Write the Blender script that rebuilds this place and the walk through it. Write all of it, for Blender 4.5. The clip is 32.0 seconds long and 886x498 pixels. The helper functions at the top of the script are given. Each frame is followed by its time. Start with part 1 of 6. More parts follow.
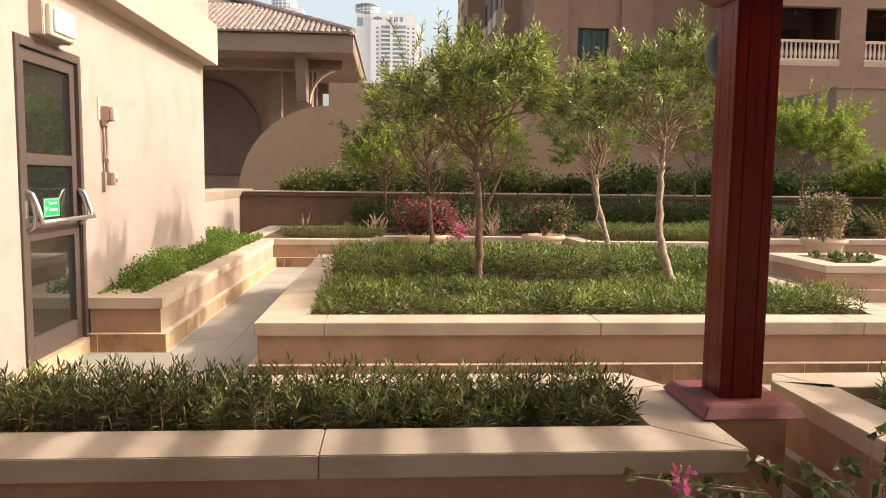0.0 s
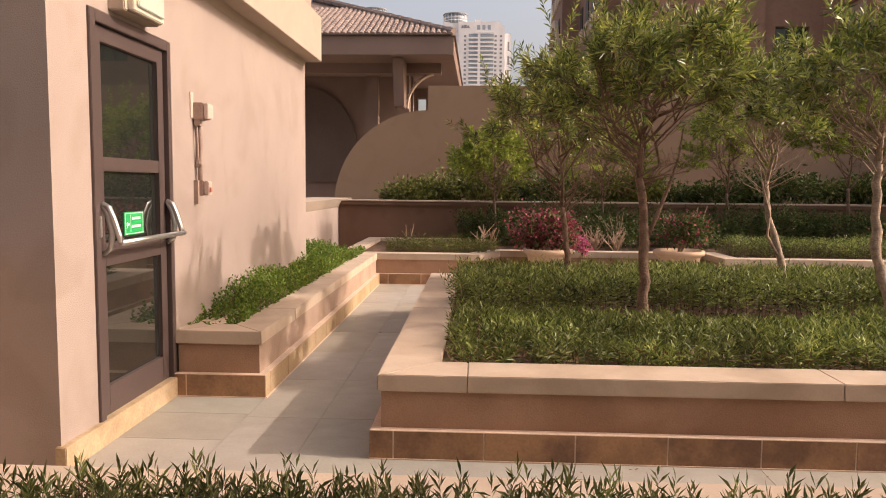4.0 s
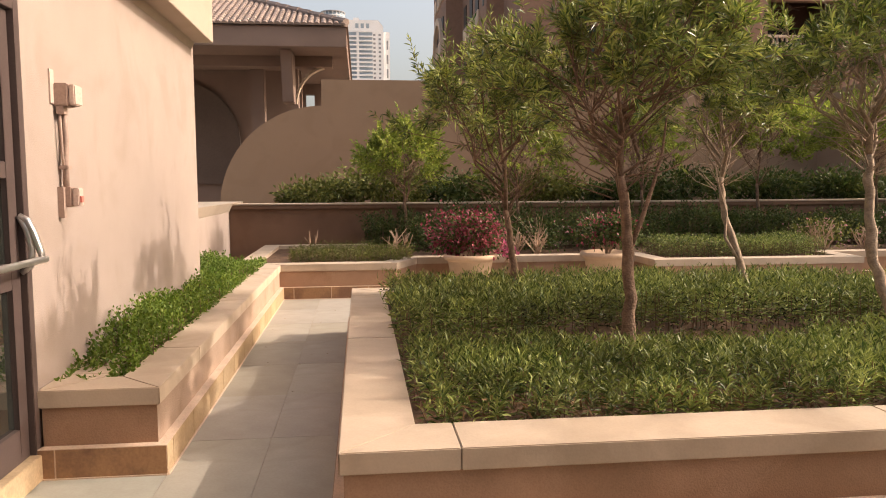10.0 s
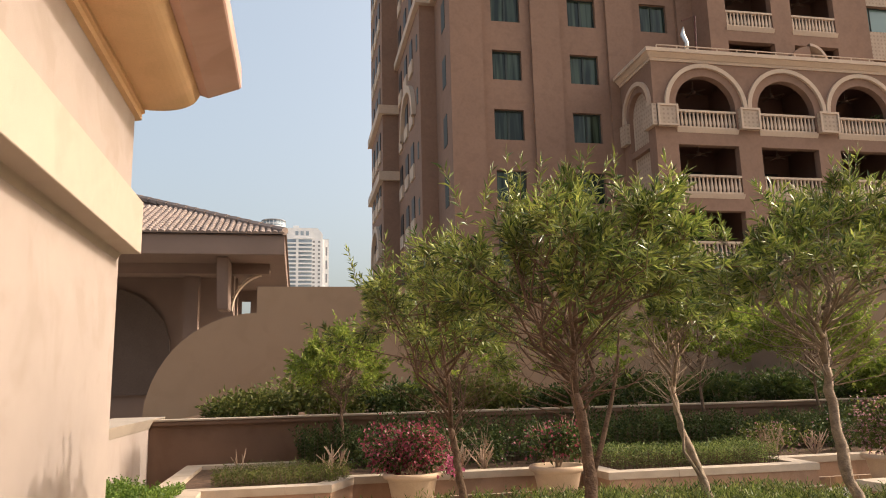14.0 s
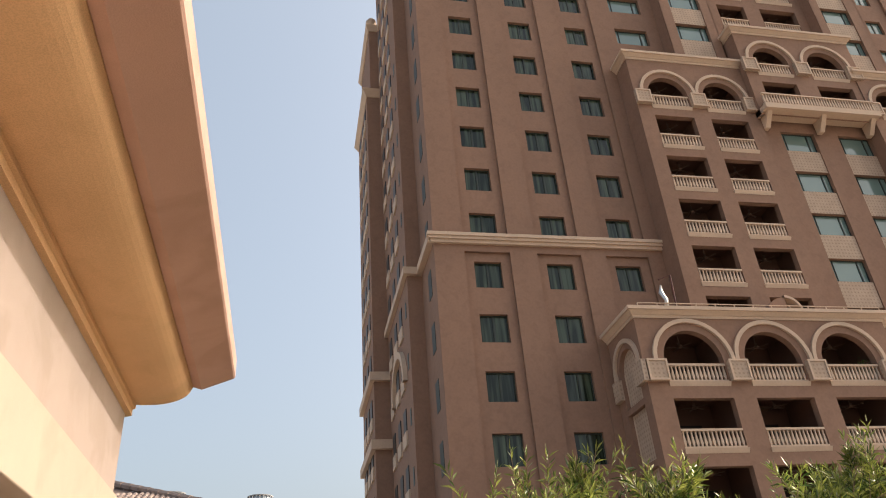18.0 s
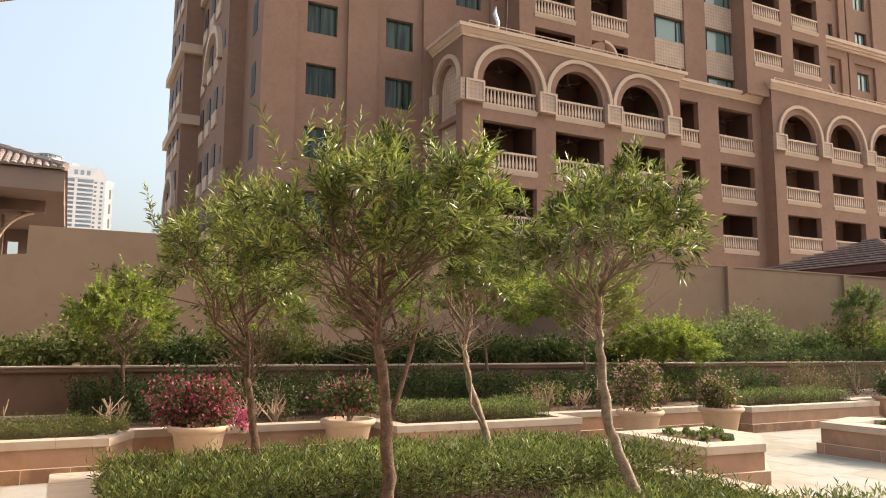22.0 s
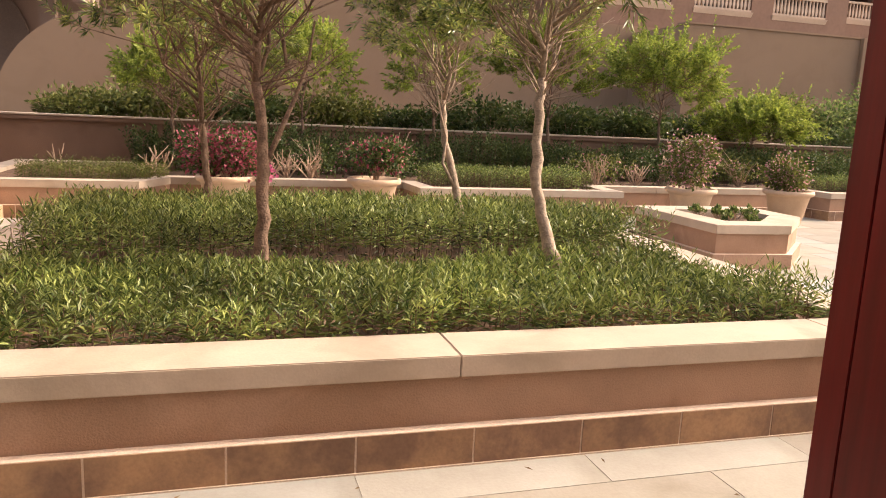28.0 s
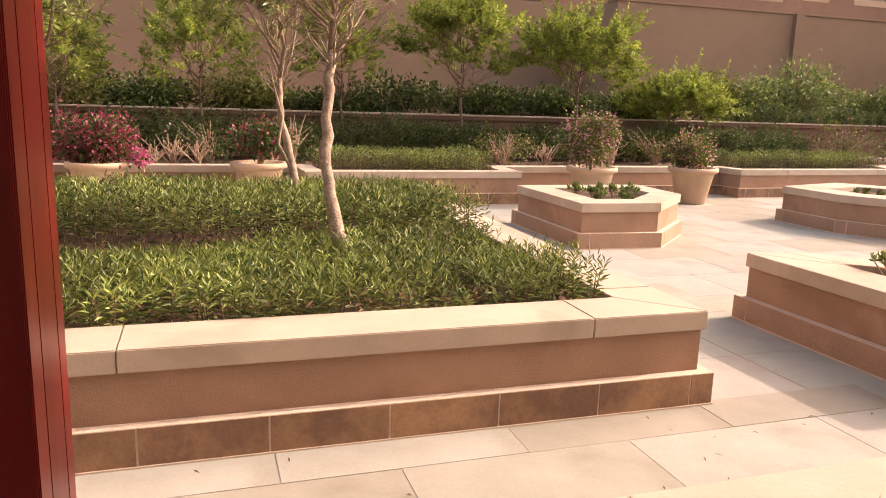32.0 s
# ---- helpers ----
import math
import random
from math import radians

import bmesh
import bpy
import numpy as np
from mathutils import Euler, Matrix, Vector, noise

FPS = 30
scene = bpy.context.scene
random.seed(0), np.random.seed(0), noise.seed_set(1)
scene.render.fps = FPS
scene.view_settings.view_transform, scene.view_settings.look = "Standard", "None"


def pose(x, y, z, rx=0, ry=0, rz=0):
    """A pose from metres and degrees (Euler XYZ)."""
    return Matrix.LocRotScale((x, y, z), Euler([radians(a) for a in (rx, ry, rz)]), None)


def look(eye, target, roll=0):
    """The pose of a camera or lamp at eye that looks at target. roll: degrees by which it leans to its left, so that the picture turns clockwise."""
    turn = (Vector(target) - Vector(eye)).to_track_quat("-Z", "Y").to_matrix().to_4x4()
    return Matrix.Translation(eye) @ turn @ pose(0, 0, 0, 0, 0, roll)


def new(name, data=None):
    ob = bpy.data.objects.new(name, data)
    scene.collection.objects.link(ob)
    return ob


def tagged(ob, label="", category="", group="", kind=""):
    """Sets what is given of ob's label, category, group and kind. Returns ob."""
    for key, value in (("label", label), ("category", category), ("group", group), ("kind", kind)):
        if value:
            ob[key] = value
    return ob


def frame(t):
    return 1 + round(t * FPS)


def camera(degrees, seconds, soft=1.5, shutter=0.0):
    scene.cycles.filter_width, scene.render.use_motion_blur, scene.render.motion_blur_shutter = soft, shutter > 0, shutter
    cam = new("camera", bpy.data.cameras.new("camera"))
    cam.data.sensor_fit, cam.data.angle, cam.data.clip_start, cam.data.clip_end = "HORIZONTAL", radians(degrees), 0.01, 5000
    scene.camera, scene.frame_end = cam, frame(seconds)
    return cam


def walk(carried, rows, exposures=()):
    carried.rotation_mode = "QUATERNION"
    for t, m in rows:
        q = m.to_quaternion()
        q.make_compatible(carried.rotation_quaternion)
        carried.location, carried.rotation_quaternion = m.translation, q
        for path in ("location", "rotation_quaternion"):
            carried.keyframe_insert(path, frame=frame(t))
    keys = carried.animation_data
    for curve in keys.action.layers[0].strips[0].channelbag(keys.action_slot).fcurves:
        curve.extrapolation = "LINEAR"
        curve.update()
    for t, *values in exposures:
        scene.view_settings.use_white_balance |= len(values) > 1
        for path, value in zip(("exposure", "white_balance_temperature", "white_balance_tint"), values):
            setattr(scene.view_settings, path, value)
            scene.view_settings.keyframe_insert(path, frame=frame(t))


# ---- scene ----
# ---- camera and walk ----
cam = camera(61.6, 32.0, soft=1.0)
PATH = [
    (0, (-0.613, 1.189, 1.369), (-0.476, 3.175, 1.178), 0.7),
    (0.5, (-0.715, 1.409, 1.359), (-0.519, 3.395, 1.219), 0.2),
    (1, (-0.762, 1.538, 1.343), (-0.628, 3.524, 1.151), 1.2),
    (1.5, (-0.782, 1.723, 1.341), (-0.852, 3.714, 1.167), 1.1),
    (2, (-0.806, 1.818, 1.343), (-1.013, 3.798, 1.158), 1.4),
    (2.5, (-0.844, 1.969, 1.349), (-0.949, 3.96, 1.192), 1.6),
    (4.5, (-1.089, 2.486, 1.373), (-1.168, 4.477, 1.197), 0.0),
    (5, (-1.187, 2.603, 1.376), (-1.152, 4.596, 1.21), 0.4),
    (5.5, (-1.288, 2.703, 1.375), (-1.132, 4.689, 1.199), -0.0),
    (6, (-1.334, 2.805, 1.363), (-1.16, 4.786, 1.148), 0.7),
    (6.5, (-1.316, 2.932, 1.371), (-1.164, 4.916, 1.169), 0.3),
    (7, (-1.305, 3.009, 1.371), (-1.179, 4.991, 1.134), -0.9),
    (7.5, (-1.322, 3.04, 1.383), (-1.166, 5.022, 1.159), -0.4),
    (8, (-1.408, 3.105, 1.392), (-1.151, 5.082, 1.231), -0.0),
    (8.5, (-1.472, 3.146, 1.381), (-1.27, 5.127, 1.198), 0.5),
    (9, (-1.488, 3.19, 1.367), (-1.235, 5.159, 1.124), 1.0),
    (9.5, (-1.461, 3.279, 1.379), (-1.222, 5.254, 1.169), 0.8),
    (10, (-1.405, 3.362, 1.386), (-1.187, 5.343, 1.211), -0.3),
    (10.5, (-1.369, 3.413, 1.391), (-1.139, 5.395, 1.251), 0.1),
    (11, (-1.376, 3.484, 1.397), (-1.069, 5.458, 1.302), 0.6),
    (11.5, (-1.408, 3.597, 1.409), (-1.006, 5.555, 1.369), -0.8),
    (12, (-1.417, 3.669, 1.398), (-0.956, 5.615, 1.357), -0.9),
    (12.5, (-1.371, 3.697, 1.418), (-0.976, 5.657, 1.466), 0.1),
    (13, (-1.355, 3.705, 1.422), (-0.99, 5.666, 1.569), -0.5),
    (13.5, (-1.366, 3.717, 1.479), (-0.983, 5.661, 1.748), -0.8),
    (14, (-1.377, 3.708, 1.485), (-0.994, 5.638, 1.846), -1.4),
    (14.5, (-1.389, 3.677, 1.516), (-1.034, 5.593, 1.969), -1.2),
    (16.5, (-1.425, 3.709, 1.625), (-1.029, 5.52, 2.375), -1.5),
    (17, (-1.412, 3.684, 1.631), (-1.025, 5.455, 2.476), -2.4),
    (17.5, (-1.421, 3.681, 1.647), (-1.026, 5.416, 2.56), -2.7),
    (18, (-1.415, 3.702, 1.682), (-1.024, 5.385, 2.691), -4.7),
    (18.5, (-1.418, 3.719, 1.698), (-1.044, 5.369, 2.765), -5.1),
    (19, (-1.402, 3.68, 1.688), (-1.031, 5.316, 2.777), -5.1),
    (19.5, (-1.37, 3.581, 1.631), (-0.986, 5.258, 2.651), -4.6),
    (20, (-1.365, 3.554, 1.586), (-0.941, 5.32, 2.423), -3.1),
    (20.5, (-1.383, 3.59, 1.562), (-0.926, 5.41, 2.255), -2.6),
    (21, (-1.404, 3.635, 1.533), (-0.883, 5.493, 2.058), -0.8),
    (21.5, (-1.398, 3.586, 1.488), (-0.714, 5.426, 1.871), -0.6),
    (22, (-1.453, 3.693, 1.427), (-0.562, 5.465, 1.681), 0.4),
    (22.5, (-1.46, 3.586, 1.428), (-0.406, 5.274, 1.629), 0.5),
    (23, (-1.353, 3.59, 1.436), (-0.23, 5.236, 1.602), -0.3),
    (23.5, (-1.238, 3.568, 1.432), (-0.146, 5.238, 1.553), -0.2),
    (24, (-1.093, 3.555, 1.407), (0.035, 5.206, 1.391), 1.1),
    (24.5, (-1.011, 3.537, 1.392), (0.151, 5.164, 1.352), 0.6),
    (25, (-0.89, 3.567, 1.379), (0.301, 5.171, 1.295), 0.0),
    (25.5, (-0.73, 3.6, 1.37), (0.434, 5.219, 1.216), -0.3),
    (26, (-0.564, 3.547, 1.35), (0.419, 5.282, 1.198), -0.2),
    (26.5, (-0.417, 3.481, 1.347), (0.424, 5.279, 1.105), 2.0),
    (28.5, (0.054, 3.456, 1.282), (0.541, 5.364, 0.929), 2.6),
    (29, (0.180, 3.367, 1.312), (0.612, 5.293, 0.985), 2.8),
    (29.2, (0.222, 3.352, 1.314), (0.725, 5.265, 1.012), 1.7),
    (29.5, (0.337, 3.357, 1.316), (1.024, 5.205, 0.984), -0.8),
    (30, (0.52, 3.354, 1.308), (1.508, 5.066, 1.006), 0.7),
    (30.5, (0.676, 3.375, 1.295), (1.755, 5.027, 0.97), 0.2),
    (31, (0.867, 3.362, 1.287), (1.722, 5.135, 0.93), 1.0),
    (31.5, (0.989, 3.318, 1.289), (1.694, 5.153, 0.924), 1.5),
    (32, (1.074, 3.367, 1.279), (1.688, 5.23, 0.892), 1.8),
]
EXPOSURES = [(0.0, 0.97, 6700, 10), (1.0, 1.0, 6750, 9), (2.0, 0.42, 6900, 16), (5.0, 0.48, 7100, 22), (6.0, 0.62, 7100, 21), (9.0, 0.58, 7100, 19), (12.0, 0.85, 6950, 10), (14.0, 0.62, 6800, 10), (19.0, 0.56, 6650, 10), (21.0, 0.38, 6750, 12),
             (22.0, 0.98, 6650, 9), (24.0, 0.68, 6800, 14), (26.0, 0.62, 6900, 15), (28.5, 1.2, 6900, 20), (29.0, 1.3, 6950, 22), (30.0, 1.58, 6850, 19), (31.0, 1.08, 7100, 25), (32.0, 1.05, 7250, 26)]
walk(cam, [(t, look(eye, target, roll)) for t, eye, target, roll in PATH], EXPOSURES)

# ---- world, sun, exposure ----
SUN_EL, SUN_AZ = radians(32), radians(1)          # sun stands over +x
world = bpy.data.worlds.new("world")
scene.world = world
world.use_nodes = True
wn = world.node_tree.nodes
sky = wn.new("ShaderNodeTexSky")
sky.sky_type = "NISHITA"
sky.sun_disc = False
sky.sun_elevation = SUN_EL
sky.sun_rotation = radians(90) - SUN_AZ
sky.air_density = 1.0
sky.dust_density = 9.0
sky.ozone_density = 1.0
wn["Background"].inputs["Strength"].default_value = 0.15
haze = wn.new("ShaderNodeMix")                    # pale dust haze over the whole sky
haze.data_type, haze.blend_type = "RGBA", "ADD"
haze.inputs["Factor"].default_value = 1.0
haze.inputs["B"].default_value = (1.02, 1.14, 1.13, 1)
world.node_tree.links.new(sky.outputs[0], haze.inputs["A"])
world.node_tree.links.new(haze.outputs["Result"], wn["Background"].inputs["Color"])
sun = new("sun", bpy.data.lights.new("sun", "SUN"))
sun.data.energy = 2.3
sun.data.angle = radians(0.5)
sun.data.color = (1.0, 0.93, 0.83)
sun.matrix_world = look((30, 0.5, 20), (30 - math.cos(SUN_EL) * math.cos(SUN_AZ), 0.5 - math.cos(SUN_EL) * math.sin(SUN_AZ), 20 - math.sin(SUN_EL)))


# ---- materials ----
def mat(name, base, rough=0.8, var=0.12, scale=4.0, bump=0.15, fine=60.0, metal=0.0, tint=None, stain=0.0, spec=0.3, rand=0.0, coat=0.0, tones=None, sharp=0.18, grain=0.5):
    """A painted, cast or stony surface: two scales of colour change, fine relief, optional stains and change from piece to piece."""
    m = bpy.data.materials.new(name)
    m.use_nodes = True
    n, l = m.node_tree.nodes, m.node_tree.links
    b = n["Principled BSDF"]
    b.inputs["Roughness"].default_value = rough
    b.inputs["Metallic"].default_value = metal
    b.inputs["Specular IOR Level"].default_value = spec
    b.inputs["Coat Weight"].default_value = coat
    co = n.new("ShaderNodeTexCoord")
    big = n.new("ShaderNodeTexNoise")
    big.inputs["Scale"].default_value = scale
    big.inputs["Detail"].default_value = 6
    big.inputs["Roughness"].default_value = 0.62
    small = n.new("ShaderNodeTexNoise")
    small.inputs["Scale"].default_value = fine
    small.inputs["Detail"].default_value = 4
    l.new(co.outputs["Object"], big.inputs["Vector"])
    l.new(co.outputs["Object"], small.inputs["Vector"])
    ramp = n.new("ShaderNodeValToRGB")
    lo = [c * (1 - var) for c in base]
    hi = [min(1, c * (1 + var)) for c in base]
    if tint:
        lo = tint
    ramp.color_ramp.elements[0].color = (*lo, 1)
    ramp.color_ramp.elements[1].color = (*hi, 1)
    ramp.color_ramp.elements[0].position = 0.5 - sharp
    ramp.color_ramp.elements[1].position = 0.5 + sharp
    l.new(big.outputs["Fac"], ramp.inputs["Fac"])
    out = ramp.outputs["Color"]
    mix = n.new("ShaderNodeMix")
    mix.data_type, mix.blend_type = "RGBA", "MULTIPLY"
    mix.inputs["Factor"].default_value = grain
    sr = n.new("ShaderNodeValToRGB")
    sr.color_ramp.elements[0].color = (0.72, 0.72, 0.72, 1)
    sr.color_ramp.elements[1].color = (1, 1, 1, 1)
    sr.color_ramp.elements[0].position, sr.color_ramp.elements[1].position = 0.35, 0.6
    l.new(small.outputs["Fac"], sr.inputs["Fac"])
    l.new(out, mix.inputs["A"])
    l.new(sr.outputs["Color"], mix.inputs["B"])
    out = mix.outputs["Result"]
    if stain:
        st = n.new("ShaderNodeTexNoise")
        st.inputs["Scale"].default_value = 1.7
        st.inputs["Detail"].default_value = 8
        st.inputs["Distortion"].default_value = 0.8
        l.new(co.outputs["Object"], st.inputs["Vector"])
        r2 = n.new("ShaderNodeValToRGB")
        r2.color_ramp.elements[0].position, r2.color_ramp.elements[1].position = 0.5, 0.62
        r2.color_ramp.elements[0].color, r2.color_ramp.elements[1].color = (1, 1, 1, 1), (1 - stain, 1 - stain * 1.15, 1 - stain * 1.35, 1)
        l.new(st.outputs["Fac"], r2.inputs["Fac"])
        m2 = n.new("ShaderNodeMix")
        m2.data_type, m2.blend_type = "RGBA", "MULTIPLY"
        m2.inputs["Factor"].default_value = 1
        l.new(out, m2.inputs["A"])
        l.new(r2.outputs["Color"], m2.inputs["B"])
        out = m2.outputs["Result"]
    if rand:
        inf = n.new("ShaderNodeObjectInfo")
        hs = n.new("ShaderNodeHueSaturation")
        mp = n.new("ShaderNodeMapRange")
        mp.inputs["To Min"].default_value, mp.inputs["To Max"].default_value = 1 - rand, 1 + rand
        l.new(inf.outputs["Random"], mp.inputs["Value"])
        l.new(mp.outputs["Result"], hs.inputs["Value"])
        l.new(out, hs.inputs["Color"])
        out = hs.outputs["Color"]
    if tones:
        inf = n.new("ShaderNodeObjectInfo")
        tr = n.new("ShaderNodeValToRGB")
        tr.color_ramp.interpolation = "CONSTANT"
        while len(tr.color_ramp.elements) < len(tones):
            tr.color_ramp.elements.new(0.5)
        for i, c in enumerate(tones):
            tr.color_ramp.elements[i].position = i / len(tones)
            tr.color_ramp.elements[i].color = (*c, 1)
        l.new(inf.outputs["Random"], tr.inputs["Fac"])
        m3 = n.new("ShaderNodeMix")
        m3.data_type, m3.blend_type = "RGBA", "MULTIPLY"
        m3.inputs["Factor"].default_value = 1
        l.new(out, m3.inputs["A"])
        l.new(tr.outputs["Color"], m3.inputs["B"])
        out = m3.outputs["Result"]
    l.new(out, b.inputs["Base Color"])
    if bump:
        bp = n.new("ShaderNodeBump")
        bp.inputs["Strength"].default_value = bump
        bp.inputs["Distance"].default_value = 0.01
        l.new(small.outputs["Fac"], bp.inputs["Height"])
        l.new(bp.outputs["Normal"], b.inputs["Normal"])
    return m


def leaf_mat(name, base, other, back=0.35, rough=0.45, spec=0.35, clump=2.2, swing=(0.7, 1.25)):
    """Leaves: colour changes from leaf to leaf, light passes through."""
    m = bpy.data.materials.new(name)
    m.use_nodes = True
    n, l = m.node_tree.nodes, m.node_tree.links
    b = n["Principled BSDF"]
    b.inputs["Roughness"].default_value = rough
    b.inputs["Specular IOR Level"].default_value = spec
    g = n.new("ShaderNodeNewGeometry")
    ramp = n.new("ShaderNodeValToRGB")
    ramp.color_ramp.elements[0].color = (*base, 1)
    ramp.color_ramp.elements[1].color = (*other, 1)
    l.new(g.outputs["Random Per Island"], ramp.inputs["Fac"])
    co = n.new("ShaderNodeTexCoord")
    ns = n.new("ShaderNodeTexNoise")
    ns.inputs["Scale"].default_value = clump
    l.new(co.outputs["Object"], ns.inputs["Vector"])
    mr = n.new("ShaderNodeMapRange")
    mr.inputs["From Min"].default_value, mr.inputs["From Max"].default_value = 0.3, 0.7
    mr.inputs["To Min"].default_value, mr.inputs["To Max"].default_value = swing
    l.new(ns.outputs["Fac"], mr.inputs["Value"])
    hs = n.new("ShaderNodeHueSaturation")
    l.new(mr.outputs["Result"], hs.inputs["Value"])
    l.new(ramp.outputs["Color"], hs.inputs["Color"])
    l.new(hs.outputs["Color"], b.inputs["Base Color"])
    t = n.new("ShaderNodeBsdfTranslucent")
    l.new(hs.outputs["Color"], t.inputs["Color"])
    mx = n.new("ShaderNodeMixShader")
    mx.inputs["Fac"].default_value = back
    l.new(b.outputs["BSDF"], mx.inputs[1])
    l.new(t.outputs["BSDF"], mx.inputs[2])
    l.new(mx.outputs["Shader"], n["Material Output"].inputs["Surface"])
    return m


def glass_mat(name, colour, rough=0.03):
    m = bpy.data.materials.new(name)
    m.use_nodes = True
    b = m.node_tree.nodes["Principled BSDF"]
    b.inputs["Base Color"].default_value = (*colour, 1)
    b.inputs["Roughness"].default_value = rough
    b.inputs["Specular IOR Level"].default_value = 0.6
    b.inputs["Coat Weight"].default_value = 0.3
    return m


def curtain_glass(name, dark, pale):
    """Window glass with drawn curtains behind it: soft folds, drawn more or less from window to window."""
    m = glass_mat(name, dark, 0.06)
    m.node_tree.nodes["Principled BSDF"].inputs["Specular IOR Level"].default_value = 0.5
    m.node_tree.nodes["Principled BSDF"].inputs["Coat Weight"].default_value = 0.0
    n, l = m.node_tree.nodes, m.node_tree.links
    co, inf = n.new("ShaderNodeTexCoord"), n.new("ShaderNodeObjectInfo")
    fold = n.new("ShaderNodeTexNoise")
    fold.noise_dimensions = "4D"
    fold.inputs["Scale"].default_value = 1.6
    mp = n.new("ShaderNodeMapping")
    mp.inputs["Scale"].default_value = (2.2, 1, 0.12)
    w = n.new("ShaderNodeMath")
    w.operation = "MULTIPLY"
    w.inputs[1].default_value = 37.0
    l.new(inf.outputs["Random"], w.inputs[0])
    l.new(w.outputs[0], fold.inputs["W"])
    l.new(co.outputs["Object"], mp.inputs["Vector"])
    l.new(mp.outputs["Vector"], fold.inputs["Vector"])
    r = n.new("ShaderNodeValToRGB")
    r.color_ramp.elements[0].position, r.color_ramp.elements[1].position = 0.42, 0.62
    r.color_ramp.elements[0].color, r.color_ramp.elements[1].color = (*dark, 1), (*pale, 1)
    l.new(fold.outputs["Fac"], r.inputs["Fac"])
    l.new(r.outputs["Color"], n["Principled BSDF"].inputs["Base Color"])
    return m


def wood_mat(name, base, dark, rough=0.3):
    m = bpy.data.materials.new(name)
    m.use_nodes = True
    n, l = m.node_tree.nodes, m.node_tree.links
    b = n["Principled BSDF"]
    b.inputs["Roughness"].default_value = rough
    b.inputs["Coat Weight"].default_value = 0.08
    b.inputs["Specular IOR Level"].default_value = 0.18
    b.inputs["Coat Roughness"].default_value = 0.25
    co = n.new("ShaderNodeTexCoord")
    mp = n.new("ShaderNodeMapping")
    mp.inputs["Scale"].default_value = (14, 14, 0.9)
    ns = n.new("ShaderNodeTexNoise")
    ns.inputs["Scale"].default_value = 3.0
    ns.inputs["Detail"].default_value = 7
    l.new(co.outputs["Object"], mp.inputs["Vector"])
    l.new(mp.outputs["Vector"], ns.inputs["Vector"])
    ramp = n.new("ShaderNodeValToRGB")
    ramp.color_ramp.elements[0].color, ramp.color_ramp.elements[1].color = (*dark, 1), (*base, 1)
    ramp.color_ramp.elements[0].position, ramp.color_ramp.elements[1].position = 0.3, 0.7
    l.new(ns.outputs["Fac"], ramp.inputs["Fac"])
    l.new(ramp.outputs["Color"], b.inputs["Base Color"])
    bp = n.new("ShaderNodeBump")
    bp.inputs["Strength"].default_value, bp.inputs["Distance"].default_value = 0.12, 0.004
    l.new(ns.outputs["Fac"], bp.inputs["Height"])
    l.new(bp.outputs["Normal"], b.inputs["Normal"])
    return m


def plain_mat(name, base, rough=0.5, metal=0.0):
    m = bpy.data.materials.new(name)
    m.use_nodes = True
    b = m.node_tree.nodes["Principled BSDF"]
    b.inputs["Base Color"].default_value = (*base, 1)
    b.inputs["Roughness"].default_value = rough
    b.inputs["Metallic"].default_value = metal
    return m


def lattice_mat(name, base, hole, cell):
    """A pale cast panel with rows of small holes, painted as darker dots for the shade in them."""
    m = mat(name, base, 0.85, 0.08, 1.4, 0.3, 9, grain=0.3)
    n, l = m.node_tree.nodes, m.node_tree.links
    b = n["Principled BSDF"]
    co, sep = n.new("ShaderNodeTexCoord"), n.new("ShaderNodeSeparateXYZ")
    l.new(co.outputs["Object"], sep.inputs[0])
    along = n.new("ShaderNodeMath")
    along.operation = "ADD"
    l.new(sep.outputs["X"], along.inputs[0])
    l.new(sep.outputs["Y"], along.inputs[1])
    waves = []
    for src in (along.outputs[0], sep.outputs["Z"]):
        k = n.new("ShaderNodeMath")
        k.operation = "MULTIPLY"
        k.inputs[1].default_value = math.pi / cell
        w = n.new("ShaderNodeMath")
        w.operation = "SINE"
        l.new(src, k.inputs[0])
        l.new(k.outputs[0], w.inputs[0])
        waves.append(w)
    pr = n.new("ShaderNodeMath")
    pr.operation = "MULTIPLY"
    l.new(waves[0].outputs[0], pr.inputs[0])
    l.new(waves[1].outputs[0], pr.inputs[1])
    ab = n.new("ShaderNodeMath")
    ab.operation = "ABSOLUTE"
    l.new(pr.outputs[0], ab.inputs[0])
    r = n.new("ShaderNodeValToRGB")
    r.color_ramp.elements[0].position, r.color_ramp.elements[1].position = 0.62, 0.78
    r.color_ramp.elements[0].color, r.color_ramp.elements[1].color = (1, 1, 1, 1), (*[h / c for h, c in zip(hole, base)], 1)
    l.new(ab.outputs[0], r.inputs["Fac"])
    mx = n.new("ShaderNodeMix")
    mx.data_type, mx.blend_type = "RGBA", "MULTIPLY"
    mx.inputs["Factor"].default_value = 1
    l.new(b.inputs["Base Color"].links[0].from_socket, mx.inputs["A"])
    l.new(r.outputs["Color"], mx.inputs["B"])
    l.new(mx.outputs["Result"], b.inputs["Base Color"])
    return m


